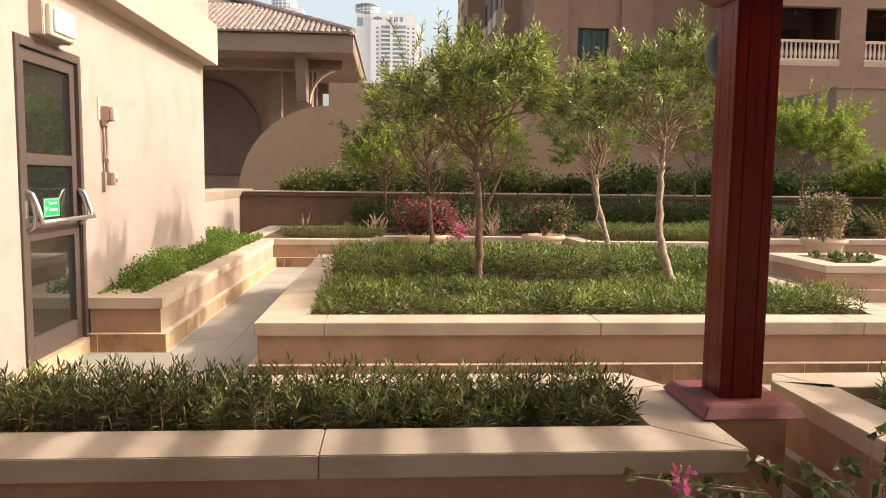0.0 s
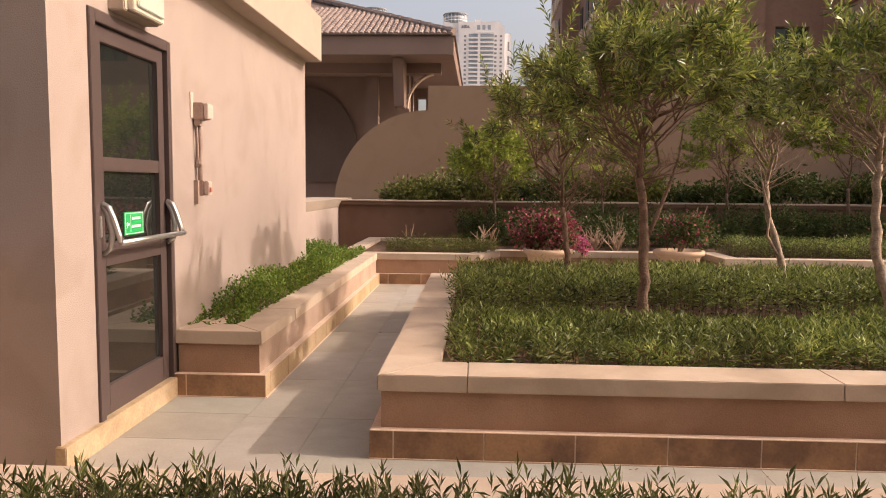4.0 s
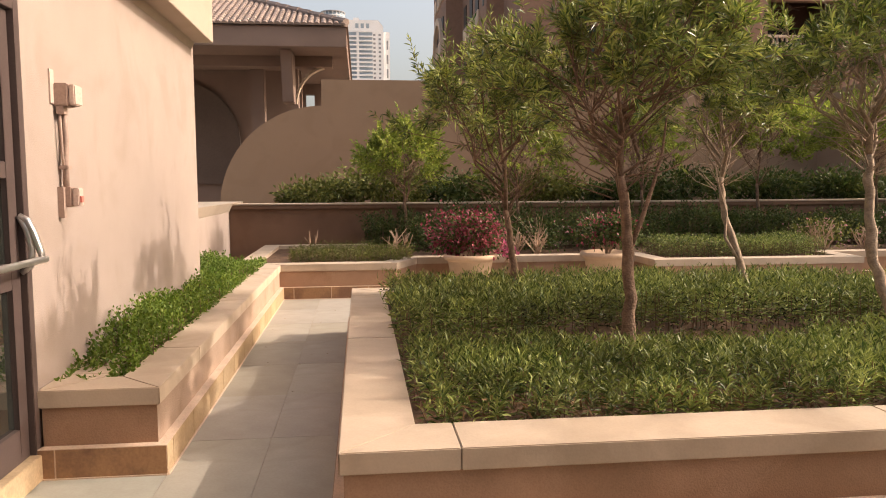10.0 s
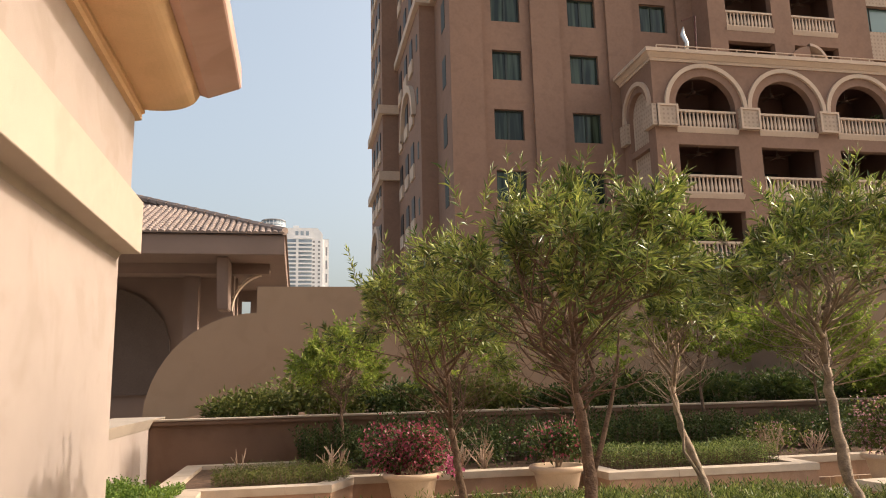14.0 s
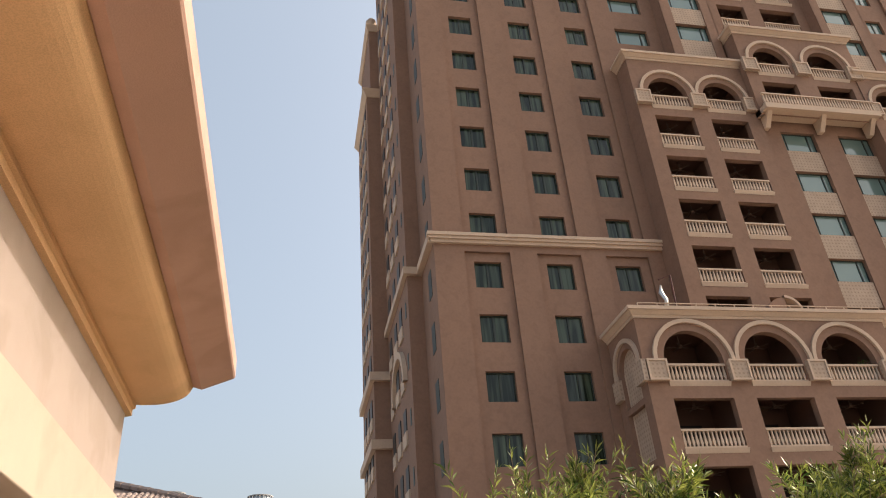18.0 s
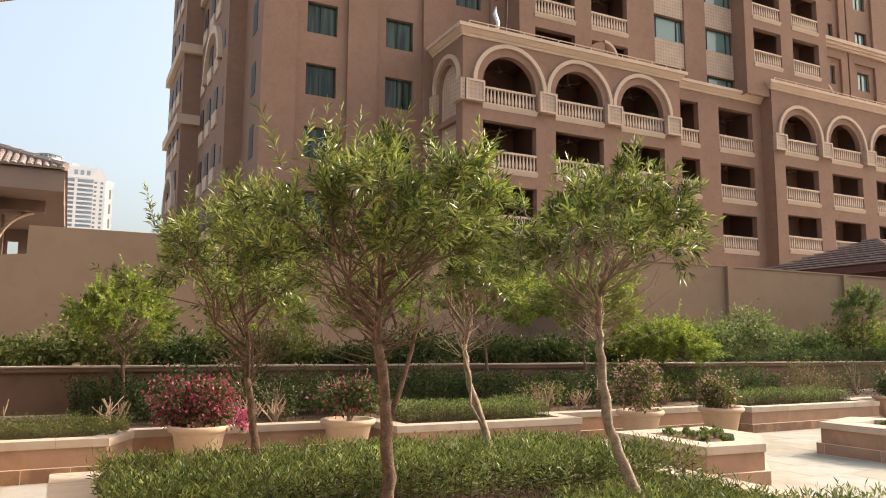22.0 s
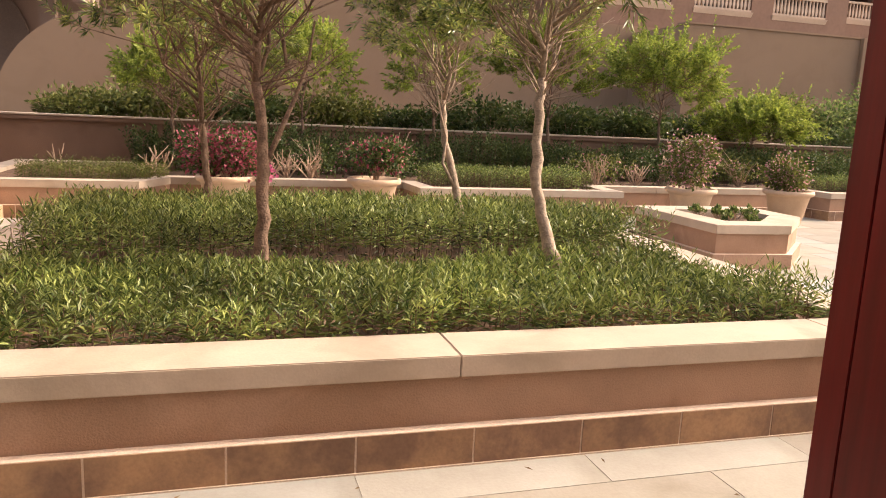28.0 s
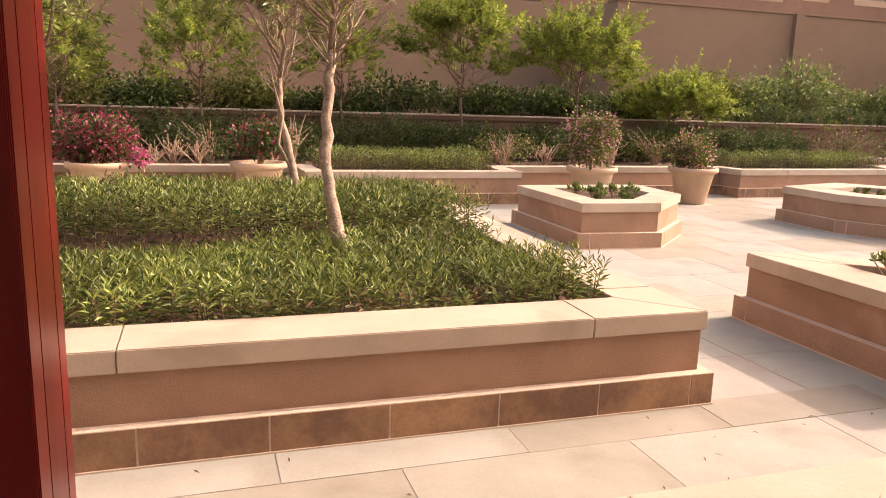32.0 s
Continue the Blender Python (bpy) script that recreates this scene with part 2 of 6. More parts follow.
COPING = mat("sandy coping", (0.505, 0.40, 0.306), 0.75, 0.09, 3, 0.10, 90, stain=0.12, rand=0.05, grain=0.15)
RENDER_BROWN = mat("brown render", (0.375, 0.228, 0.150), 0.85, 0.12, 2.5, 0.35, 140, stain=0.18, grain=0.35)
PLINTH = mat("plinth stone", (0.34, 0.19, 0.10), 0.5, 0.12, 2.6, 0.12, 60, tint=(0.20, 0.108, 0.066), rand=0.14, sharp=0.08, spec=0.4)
# Paler copies of render and plinth, with direct sun put into the colour
RENDER_SUNLIT = mat("render lightened for sun", (0.40, 0.285, 0.215), 0.85, 0.12, 2.5, 0.35, 140, stain=0.16, grain=0.35)
PLINTH_SUNLIT = mat("plinth stone lightened for sun", (0.46, 0.335, 0.21), 0.6, 0.14, 2.6, 0.12, 60, tint=(0.36, 0.24, 0.13), rand=0.08)
PLINTH_PALE = mat("pale plinth stone", (0.375, 0.235, 0.158), 0.6, 0.12, 3, 0.12, 60, rand=0.08)
MORTAR = mat("pale mortar", (0.66, 0.50, 0.38), 0.9, 0.1, 10, 0.3, 120)
WALL_PINK = mat("pinkish wall paint", (0.355, 0.285, 0.25), 0.85, 0.06, 1.2, 0.28, 160, stain=0.08, grain=0.2)
WALL_CREAM = mat("cream paint", (0.43, 0.35, 0.28), 0.8, 0.05, 1.5, 0.15, 120, stain=0.06, grain=0.2)
SLAB_PINK = mat("pink soffit paint", (0.50, 0.315, 0.255), 0.85, 0.06, 1.0, 0.2, 120, stain=0.08, grain=0.2)
WALL_OCHRE = mat("cornice paint", (0.74, 0.475, 0.27), 0.8, 0.05, 1.0, 0.15, 120, stain=0.05)
WALL_FAR = mat("garden wall render", (0.30, 0.197, 0.128), 0.88, 0.06, 0.5, 0.25, 80, stain=0.05, grain=0.25)
PAVING = mat("paving stone", (0.378, 0.36, 0.315), 0.62, 0.10, 2.2, 0.10, 70, tint=(0.325, 0.303, 0.258), stain=0.12, grain=0.15, tones=[(1, 1, 1), (0.92, 0.89, 0.86), (1.05, 1.03, 1.0), (0.96, 0.92, 0.86), (0.93, 0.96, 0.97), (1.03, 1.0, 1.0), (0.90, 0.84, 0.78), (0.98, 1.0, 0.98)])
GROUT = mat("grout", (0.40, 0.345, 0.285), 0.9, 0.15, 8, 0.2, 90)
SOIL = mat("soil", (0.13, 0.075, 0.045), 0.95, 0.4, 9, 0.9, 70)
BARK = mat("bark", (0.20, 0.125, 0.085), 0.9, 0.35, 22, 0.9, 90)
BARK_PALE = mat("pale bark", (0.34, 0.25, 0.18), 0.9, 0.35, 22, 0.9, 90)
TWIG = mat("dry twig", (0.42, 0.29, 0.20), 0.9, 0.2, 20, 0.3, 90)
MAHOGANY = wood_mat("red stained wood", (0.155, 0.010, 0.009), (0.085, 0.006, 0.005), 0.32)
PURPLE = mat("worn maroon paint", (0.22, 0.075, 0.075), 0.55, 0.15, 6, 0.2, 70, stain=0.0)
TERRACOTTA = mat("sand coloured pot", (0.53, 0.37, 0.25), 0.75, 0.08, 4, 0.15, 80, stain=0.10, grain=0.25)
DOOR_METAL = mat("brown door metal", (0.085, 0.060, 0.055), 0.45, 0.08, 4, 0.04, 120, spec=0.5)
DOOR_GLASS = glass_mat("dark door glass", (0.018, 0.020, 0.018), 0.02)
DOOR_GLASS.node_tree.nodes["Principled BSDF"].inputs["Specular IOR Level"].default_value = 1.0
DOOR_GLASS.node_tree.nodes["Principled BSDF"].inputs["Coat Weight"].default_value = 1.0
WIN_GLASS = curtain_glass("green window glass", (0.010, 0.016, 0.011), (0.062, 0.085, 0.058))
WIN_GLASS.node_tree.nodes["Principled BSDF"].inputs["Coat Weight"].default_value = 0.0
WIN_GLASS.node_tree.nodes["Principled BSDF"].inputs["Specular IOR Level"].default_value = 0.35
# Pale base colour holds sky glare and haze as well as curtains
WIN_PALE = glass_mat("pale window glass, sky glare and curtains", (0.13, 0.20, 0.185), 0.08)
WIN_FRAME = mat("dark window frame", (0.035, 0.045, 0.04), 0.5, 0.05, 2, 0, 60)
STEEL = plain_mat("brushed aluminium", (0.62, 0.60, 0.58), 0.35, 0.9)
GREEN_SIGN = plain_mat("green sign", (0.0, 0.36, 0.10), 0.4)
WHITE = plain_mat("white print", (0.85, 0.85, 0.82), 0.5)
OPAL = plain_mat("opal lamp cover", (0.46, 0.50, 0.43), 0.25)
BOX_COVER = mat("pale box cover", (0.55, 0.42, 0.36), 0.6, 0.06, 5, 0.05, 90)
GREY_BOX = mat("painted box", (0.36, 0.255, 0.21), 0.6, 0.06, 5, 0.05, 90)
TOWER = mat("tower render", (0.255, 0.152, 0.108), 0.88, 0.06, 0.25, 0.1, 6, stain=0.06, grain=0.25)
TRIM = mat("tower trim", (0.52, 0.39, 0.295), 0.8, 0.06, 0.6, 0.05, 8, grain=0.2)
LATTICE = lattice_mat("pale lattice panel", (0.44, 0.33, 0.25), (0.34, 0.245, 0.185), 0.26)
# Tower brown taken darker: the shade inside the loggias is in this colour
LOGGIA = mat("loggia render darkened for depth", (0.15, 0.083, 0.062), 0.9, 0.08, 0.8, 0.1, 20, grain=0.2)
FAN_WOOD = mat("ceiling fan finish", (0.15, 0.095, 0.072), 0.6, 0.1, 4, 0.0, 40)
# Near-black in place of the shade deep inside balconies and side openings
DARK_IN = mat("dark of deep balconies", (0.035, 0.027, 0.023), 0.5, 0.2, 0.6, 0.0, 8)
# Dark colour that takes the place of shade in the pavilion's arch
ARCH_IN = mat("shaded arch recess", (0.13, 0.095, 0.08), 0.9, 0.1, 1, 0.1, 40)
ROOF_TILE = mat("clay roof tile", (0.31, 0.235, 0.20), 0.8, 0.18, 4, 0.2, 40, rand=0.16)
# Pavilion render in a darker colour, its shade painted in
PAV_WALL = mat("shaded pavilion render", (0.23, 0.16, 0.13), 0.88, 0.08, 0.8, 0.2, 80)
ROOF_BOARD = mat("dark roof board", (0.12, 0.078, 0.068), 0.95, 0.15, 3, 0.2, 50, rand=0.10, spec=0.0)
MAROON_WOOD = mat("weathered maroon wood", (0.11, 0.045, 0.038), 0.7, 0.15, 4, 0.2, 50)
ROOF_SLAT = mat("sunbleached roof slat", (0.40, 0.30, 0.27), 0.9, 0.15, 3, 0.2, 50, rand=0.10, spec=0.05)
FAR_WHITE = mat("far tower white", (0.82, 0.80, 0.79), 0.8, 0.05, 0.05, 0, 2)
FAR_GREY = mat("far tower grey trim", (0.26, 0.26, 0.27), 0.7, 0.05, 0.05, 0, 2)
FAR_BLUE = mat("far tower glass", (0.32, 0.38, 0.43), 0.4, 0.08, 0.05, 0, 2)
LAMP_GREEN = mat("dark green lamp", (0.13, 0.165, 0.165), 0.45, 0.1, 8, 0.05, 60)
MAROON_CAP = plain_mat("maroon cap", (0.25, 0.045, 0.035), 0.6)
LEAF_HEDGE = leaf_mat("hedge leaf", (0.036, 0.072, 0.011), (0.33, 0.37, 0.10), 0.2, 0.45, 0.32, 3.0, (0.5, 1.4))
LEAF_DRY = leaf_mat("browned leaf", (0.10, 0.055, 0.022), (0.24, 0.15, 0.07), 0.2, 0.7)
LEAF_NEAR = leaf_mat("oleander leaf", (0.058, 0.090, 0.020), (0.29, 0.29, 0.105), 0.26, 0.40, 0.4, 3.0, (0.6, 1.3))
LEAF_TREE = leaf_mat("willow leaf", (0.034, 0.078, 0.011), (0.42, 0.45, 0.11), 0.25, 0.36, 0.5, 4.5, (0.4, 1.5))
LEAF_TREE_B = leaf_mat("yellow green leaf", (0.13, 0.19, 0.028), (0.36, 0.40, 0.075), 0.48, 0.45, 0.35, 3.0, (0.65, 1.3))
LEAF_LIGHT = leaf_mat("ground cover leaf", (0.085, 0.16, 0.018), (0.20, 0.28, 0.045), 0.4)
# Retaining wall render, its colour darkened for the shade of the planting
RET_WALL = mat("brown render darkened for shade", (0.20, 0.115, 0.075), 0.88, 0.1, 1.0, 0.25, 80, stain=0.12)
LEAF_DARK = leaf_mat("dark shrub leaf", (0.030, 0.060, 0.012), (0.115, 0.135, 0.036), 0.33, 0.6)
# Leaf colour darkened to carry the shade of the hedge's front face
LEAF_SHADE = leaf_mat("shade-darkened leaf", (0.014, 0.020, 0.007), (0.050, 0.050, 0.020), 0.15, 0.7)
LEAF_OLIVE = leaf_mat("olive shrub leaf", (0.070, 0.090, 0.018), (0.19, 0.19, 0.045), 0.38, 0.6)
LEAF_RED = leaf_mat("crimson bract", (0.25, 0.036, 0.062), (0.42, 0.11, 0.14), 0.4)
LEAF_PINK = leaf_mat("pink bract", (0.55, 0.08, 0.22), (0.65, 0.20, 0.32), 0.45)
LEAF_DULLPINK = leaf_mat("faded pink bract", (0.40, 0.17, 0.19), (0.55, 0.31, 0.31), 0.4)
LEAF_SHRUB = leaf_mat("shrub leaf", (0.055, 0.105, 0.022), (0.27, 0.31, 0.095), 0.4, 0.5)
LEAF_SUCC = leaf_mat("succulent leaf", (0.13, 0.17, 0.03), (0.33, 0.35, 0.10), 0.25, 0.4)


# ---- building helpers ----
class Shape:
    """Vertices and faces gathered for one mesh."""

    def __init__(self):
        self.v, self.f = [], []

    def face(self, pts):
        n = len(self.v)
        self.v += [tuple(p) for p in pts]
        self.f.append(tuple(range(n, n + len(pts))))
        return self

    def box(self, x0, x1, y0, y1, z0, z1):
        return self.prism([(x0, y0), (x1, y0), (x1, y1), (x0, y1)], z0, z1)

    def prism(self, poly, z0, z1, top=None):
        top = top or poly
        n, k = len(self.v), len(poly)
        self.v += [(x, y, z0) for x, y in poly] + [(x, y, z1) for x, y in top]
        self.f.append(tuple(range(n + k - 1, n - 1, -1)))
        self.f.append(tuple(range(n + k, n + 2 * k)))
        for i in range(k):
            j = (i + 1) % k
            self.f.append((n + i, n + j, n + k + j, n + k + i))
        return self

    def run(self, profile, a, b):
        """A closed profile of (x, z) drawn along y from a to b."""
        n, k = len(self.v), len(profile)
        self.v += [(x, a, z) for x, z in profile] + [(x, b, z) for x, z in profile]
        self.f.append(tuple(range(n, n + k)))
        self.f.append(tuple(range(n + 2 * k - 1, n + k - 1, -1)))
        for i in range(k):
            j = (i + 1) % k
            self.f.append((n + j, n + i, n + k + i, n + k + j))
        return self

    def lathe(self, profile, sides=20, at=(0, 0, 0), wobble=0.0):
        n = len(self.v)
        for r, z in profile:
            for i in range(sides):
                a = 2 * math.pi * i / sides
                rr = r * (1 + wobble * math.sin(3 * a + z * 9))
                self.v.append((at[0] + rr * math.cos(a), at[1] + rr * math.sin(a), at[2] + z))
        for k in range(len(profile) - 1):
            for i in range(sides):
                j = (i + 1) % sides
                self.f.append((n + k * sides + i, n + k * sides + j, n + (k + 1) * sides + j, n + (k + 1) * sides + i))
        self.f.append(tuple(n + i for i in range(sides - 1, -1, -1)))
        self.f.append(tuple(n + (len(profile) - 1) * sides + i for i in range(sides)))
        return self

    def tube(self, pts, radii, sides=6):
        n = len(self.v)
        for k, (p, r) in enumerate(zip(pts, radii)):
            p = Vector(p)
            d = Vector(pts[min(k + 1, len(pts) - 1)]) - Vector(pts[max(k - 1, 0)])
            d.normalize()
            u = d.cross(Vector((0.31, 0.95, 0.05)))
            if u.length < 0.1:
                u = d.cross(Vector((1, 0, 0)))
            u.normalize()
            w = d.cross(u)
            for i in range(sides):
                a = 2 * math.pi * i / sides
                self.v.append(tuple(p + (u * math.cos(a) + w * math.sin(a)) * r))
        for k in range(len(pts) - 1):
            for i in range(sides):
                j = (i + 1) % sides
                self.f.append((n + k * sides + i, n + k * sides + j, n + (k + 1) * sides + j, n + (k + 1) * sides + i))
        self.f.append(tuple(n + i for i in range(sides - 1, -1, -1)))
        self.f.append(tuple(n + (len(pts) - 1) * sides + i for i in range(sides)))
        return self

    def mesh(self, name, material, bevel=0.0, smooth=False, weld=False):
        me = bpy.data.meshes.new(name)
        me.from_pydata(self.v, [], self.f)
        if weld and not bevel:
            bm = bmesh.new()
            bm.from_mesh(me)
            bmesh.ops.remove_doubles(bm, verts=bm.verts, dist=1e-4)
            bm.to_mesh(me)
            bm.free()
        if bevel:
            bm = bmesh.new()
            bm.from_mesh(me)
            bmesh.ops.remove_doubles(bm, verts=bm.verts, dist=1e-5)
            bmesh.ops.bevel(bm, geom=bm.edges[:], offset=bevel, segments=2, affect="EDGES", clamp_overlap=True)
            bm.to_mesh(me)
            bm.free()
        me.materials.append(material)
        if smooth:
            me.polygons.foreach_set("use_smooth", [True] * len(me.polygons))
        me.update()
        return me


def part(name, shape, material, parent, label="", bevel=0.0, smooth=False, at=None, kind=""):
    """Links a shape (or a finished mesh) as one mesh object under a thing or a part."""
    me = shape.mesh(name, material, bevel, smooth) if isinstance(shape, Shape) else shape
    ob = new(name, me)
    ob.parent = parent
    if at is not None:
        ob.matrix_basis = at
    return tagged(ob, label=label, kind=kind)


def thing(name, at, label, category, group="", kind=""):
    ob = new(name)
    ob.empty_display_size = 0.1
    ob.location = at
    return tagged(ob, label, category, group, kind)


def solo(name, shape, material, label, category, group="", kind="", bevel=0.0, smooth=False, at=(0, 0, 0)):
    ob = new(name, shape.mesh(name, material, bevel, smooth))
    ob.location = at
    return tagged(ob, label, category, group, kind)


def inset(poly, d):
    """The polygon (counter-clockwise) drawn in by d."""
    out, k = [], len(poly)
    for i in range(k):
        p0, p1, p2 = Vector(poly[i - 1]), Vector(poly[i]), Vector(poly[(i + 1) % k])
        a, b = (p1 - p0).normalized(), (p2 - p1).normalized()
        na, nb = Vector((-a.y, a.x)), Vector((-b.y, b.x))
        m = na + nb
        m /= max(0.2, 1 + na.dot(nb))
        out.append(tuple(p1 + m * d))
    return out


TOPZ = 0.42


def planter(poly, label, stone=1.83, first=0.45, width=0.30, at=(0, 0), cut=0.45, skip=(), top=TOPZ, soil=0.05, hole=None, base=None, sunlit_sides=()):
    """A raised planter: rendered wall, tiled plinth, coping stones with mitred corners, soil."""
    org = Vector(poly[0])
    poly = [tuple(Vector(p) - org) for p in poly]
    t = thing("planter", (org.x, org.y, 0), label, "planter", "garden planters")
    k = len(poly)
    wall_o, wall_i = inset(poly, 0.018), inset(poly, width - 0.03)
    inner, plin = inset(poly, width), inset(poly, -0.035)
    if hole:
        inner = wall_i = [tuple(Vector(p) - org) for p in hole]
    for i in range(k):
        j = (i + 1) % k
        # sides facing the sun take the lighter copy of the render
        part("wall", Shape().prism([wall_o[i], wall_o[j], wall_i[j], wall_i[i]], 0.0, top - 0.085), RENDER_SUNLIT if i in sunlit_sides else RENDER_BROWN, t, "brown rendered wall in a lighter, sunlit tone" if i in sunlit_sides else "brown rendered wall")
    part("soil", Shape().prism(wall_i, top - 0.2, top - soil), SOIL, t, "dark soil")
    bed = inset(poly, -0.0325)
    for i in range(k):
        j = (i + 1) % k
        if i not in skip:
            part("mortar_bed", Shape().prism([bed[i], bed[j], wall_o[j], wall_o[i]], 0.0, 0.146), MORTAR, t, "pale mortar edge")
    for i in range(k):
        j = (i + 1) % k
        a, b = Vector(poly[i]), Vector(poly[j])
        ia, ib = Vector(inner[i]), Vector(inner[j])
        d = (b - a).normalized()
        nrm = Vector((d.y, -d.x))
        length = (b - a).length
        cuts = [0.0]
        c = first
        while c < length - 0.25:
            cuts.append(c)
            c += stone
        cuts.append(length)
        for c0, c1 in zip(cuts, cuts[1:]):
            g = 0.0012
            o0, o1 = a + d * (c0 + g), a + d * (c1 - g)
            l0 = (ia - a).dot(d) if c0 == 0 else c0 + g
            l1 = (ib - a).dot(d) if c1 == length else c1 - g
            q0 = ia if c0 == 0 else a + d * l0 - nrm * width
            q1 = ib if c1 == length else a + d * l1 - nrm * width
            s = Shape().prism([tuple(o0), tuple(o1), tuple(q1), tuple(q0)], top - 0.085, top)
            part("coping_stone", s, COPING, t, bevel=0.004)
        if i in skip:
            continue
        pa, pb = Vector(plin[i]), Vector(plin[j])
        plen = (pb - pa).length
        c = 0.0
        first_tile = 0.12
        while c < plen - 0.02:
            c1 = min(plen, c + (first_tile if c == 0 else cut))
            if plen - c1 < 0.1:
                c1 = plen
            s = Shape().prism([tuple(pa + d * (c + 0.004)), tuple(pa + d * (c1 - 0.004)), tuple(pa + d * (c1 - 0.004) - nrm * 0.02), tuple(pa + d * (c + 0.004) - nrm * 0.02)], 0.0, 0.143)
            part("plinth_tile", s, PLINTH_SUNLIT if i in sunlit_sides else base or PLINTH, t)
            c = c1
        part("floor_joint", Shape().prism([tuple(pa + nrm * 0.007), tuple(pb + nrm * 0.007), tuple(pb - nrm * 0.01), tuple(pa - nrm * 0.01)], -0.02, 0.006), MORTAR, t, "pale sealant line at the foot")
    return t


# ---- leaves, shrubs, trees ----
def unit(a):
    return a / np.maximum(np.linalg.norm(a, axis=1, keepdims=True), 1e-9)


def leaf_mesh(name, P, D, L, W, material, rng, droop=0.15, up=None):
    """Many folded lance-shaped leaves: base points, directions, lengths, widths."""
    n = len(P)
    D = unit(D)
    ref = unit(rng.normal(size=(n, 3)) + (0 if up is None else np.array(up)))
    S = unit(np.cross(D, ref))
    N = np.cross(S, D)
    L, W = L[:, None], W[:, None]
    v = np.empty((n, 4, 3))
    v[:, 0] = P
    v[:, 1] = P + D * L * 0.45 + S * W * 0.5 + N * W * 0.22
    v[:, 2] = P + D * L
    v[:, 2, 2] -= (L * droop)[:, 0]
    v[:, 3] = P + D * L * 0.45 - S * W * 0.5 + N * W * 0.22
    me = bpy.data.meshes.new(name)
    me.vertices.add(n * 4)
    me.vertices.foreach_set("co", v.reshape(-1))
    idx = np.arange(n) * 4
    tri = np.stack([idx, idx + 1, idx + 2, idx, idx + 2, idx + 3], 1).reshape(-1)
    me.loops.add(n * 6)
    me.loops.foreach_set("vertex_index", tri.astype(np.int32))
    me.polygons.add(n * 2)
    me.polygons.foreach_set("loop_start", np.arange(0, n * 6, 3, dtype=np.int32))
    me.update(calc_edges=True)
    me.materials.append(material)
    return me


def shoots(rng, xy, z0, h, per, L, W, spread=(0.45, 1.35), foot=0.15):
    """Upright shoots: arrays of leaf base, direction, length, width. xy: (n, 2), h: (n,) heights above z0."""
    n = len(xy)
    k = np.repeat(np.arange(n), per)
    m = len(k)
    s = np.tile((np.arange(per) + 0.5) / per, n)
    lean = rng.normal(size=(n, 2)) * 0.18
    frac = foot + (1 - foot) * s
    P = np.empty((m, 3))
    P[:, :2] = xy[k] + lean[k] * (frac * h[k])[:, None]
    P[:, 2] = z0 + frac * h[k]
    az = s * per * 2.4 + rng.uniform(0, 6.28, n)[k] + rng.normal(size=m) * 0.3
    tilt = spread[1] + (spread[0] - spread[1]) * s + rng.normal(size=m) * 0.15
    D = np.stack([np.sin(tilt) * np.cos(az), np.sin(tilt) * np.sin(az), np.cos(tilt)], 1)
    return P, D, rng.uniform(*L, m), rng.uniform(*W, m)


def inside(poly, pts):
    ok = np.zeros(len(pts), bool)
    for i in range(len(poly)):
        (x0, y0), (x1, y1) = poly[i - 1], poly[i]
        c = (y0 > pts[:, 1]) != (y1 > pts[:, 1])
        with np.errstate(divide="ignore", invalid="ignore"):
            ok ^= c & (pts[:, 0] < (x1 - x0) * (pts[:, 1] - y0) / (y1 - y0 + 1e-12) + x0)
    return ok


def scatter(rng, poly, per_m2):
    p = np.array(poly)
    lo, hi = p.min(0), p.max(0)
    n = int((hi - lo).prod() * per_m2)
    q = rng.uniform(lo, hi, (n, 2))
    return q[inside(poly, q)]


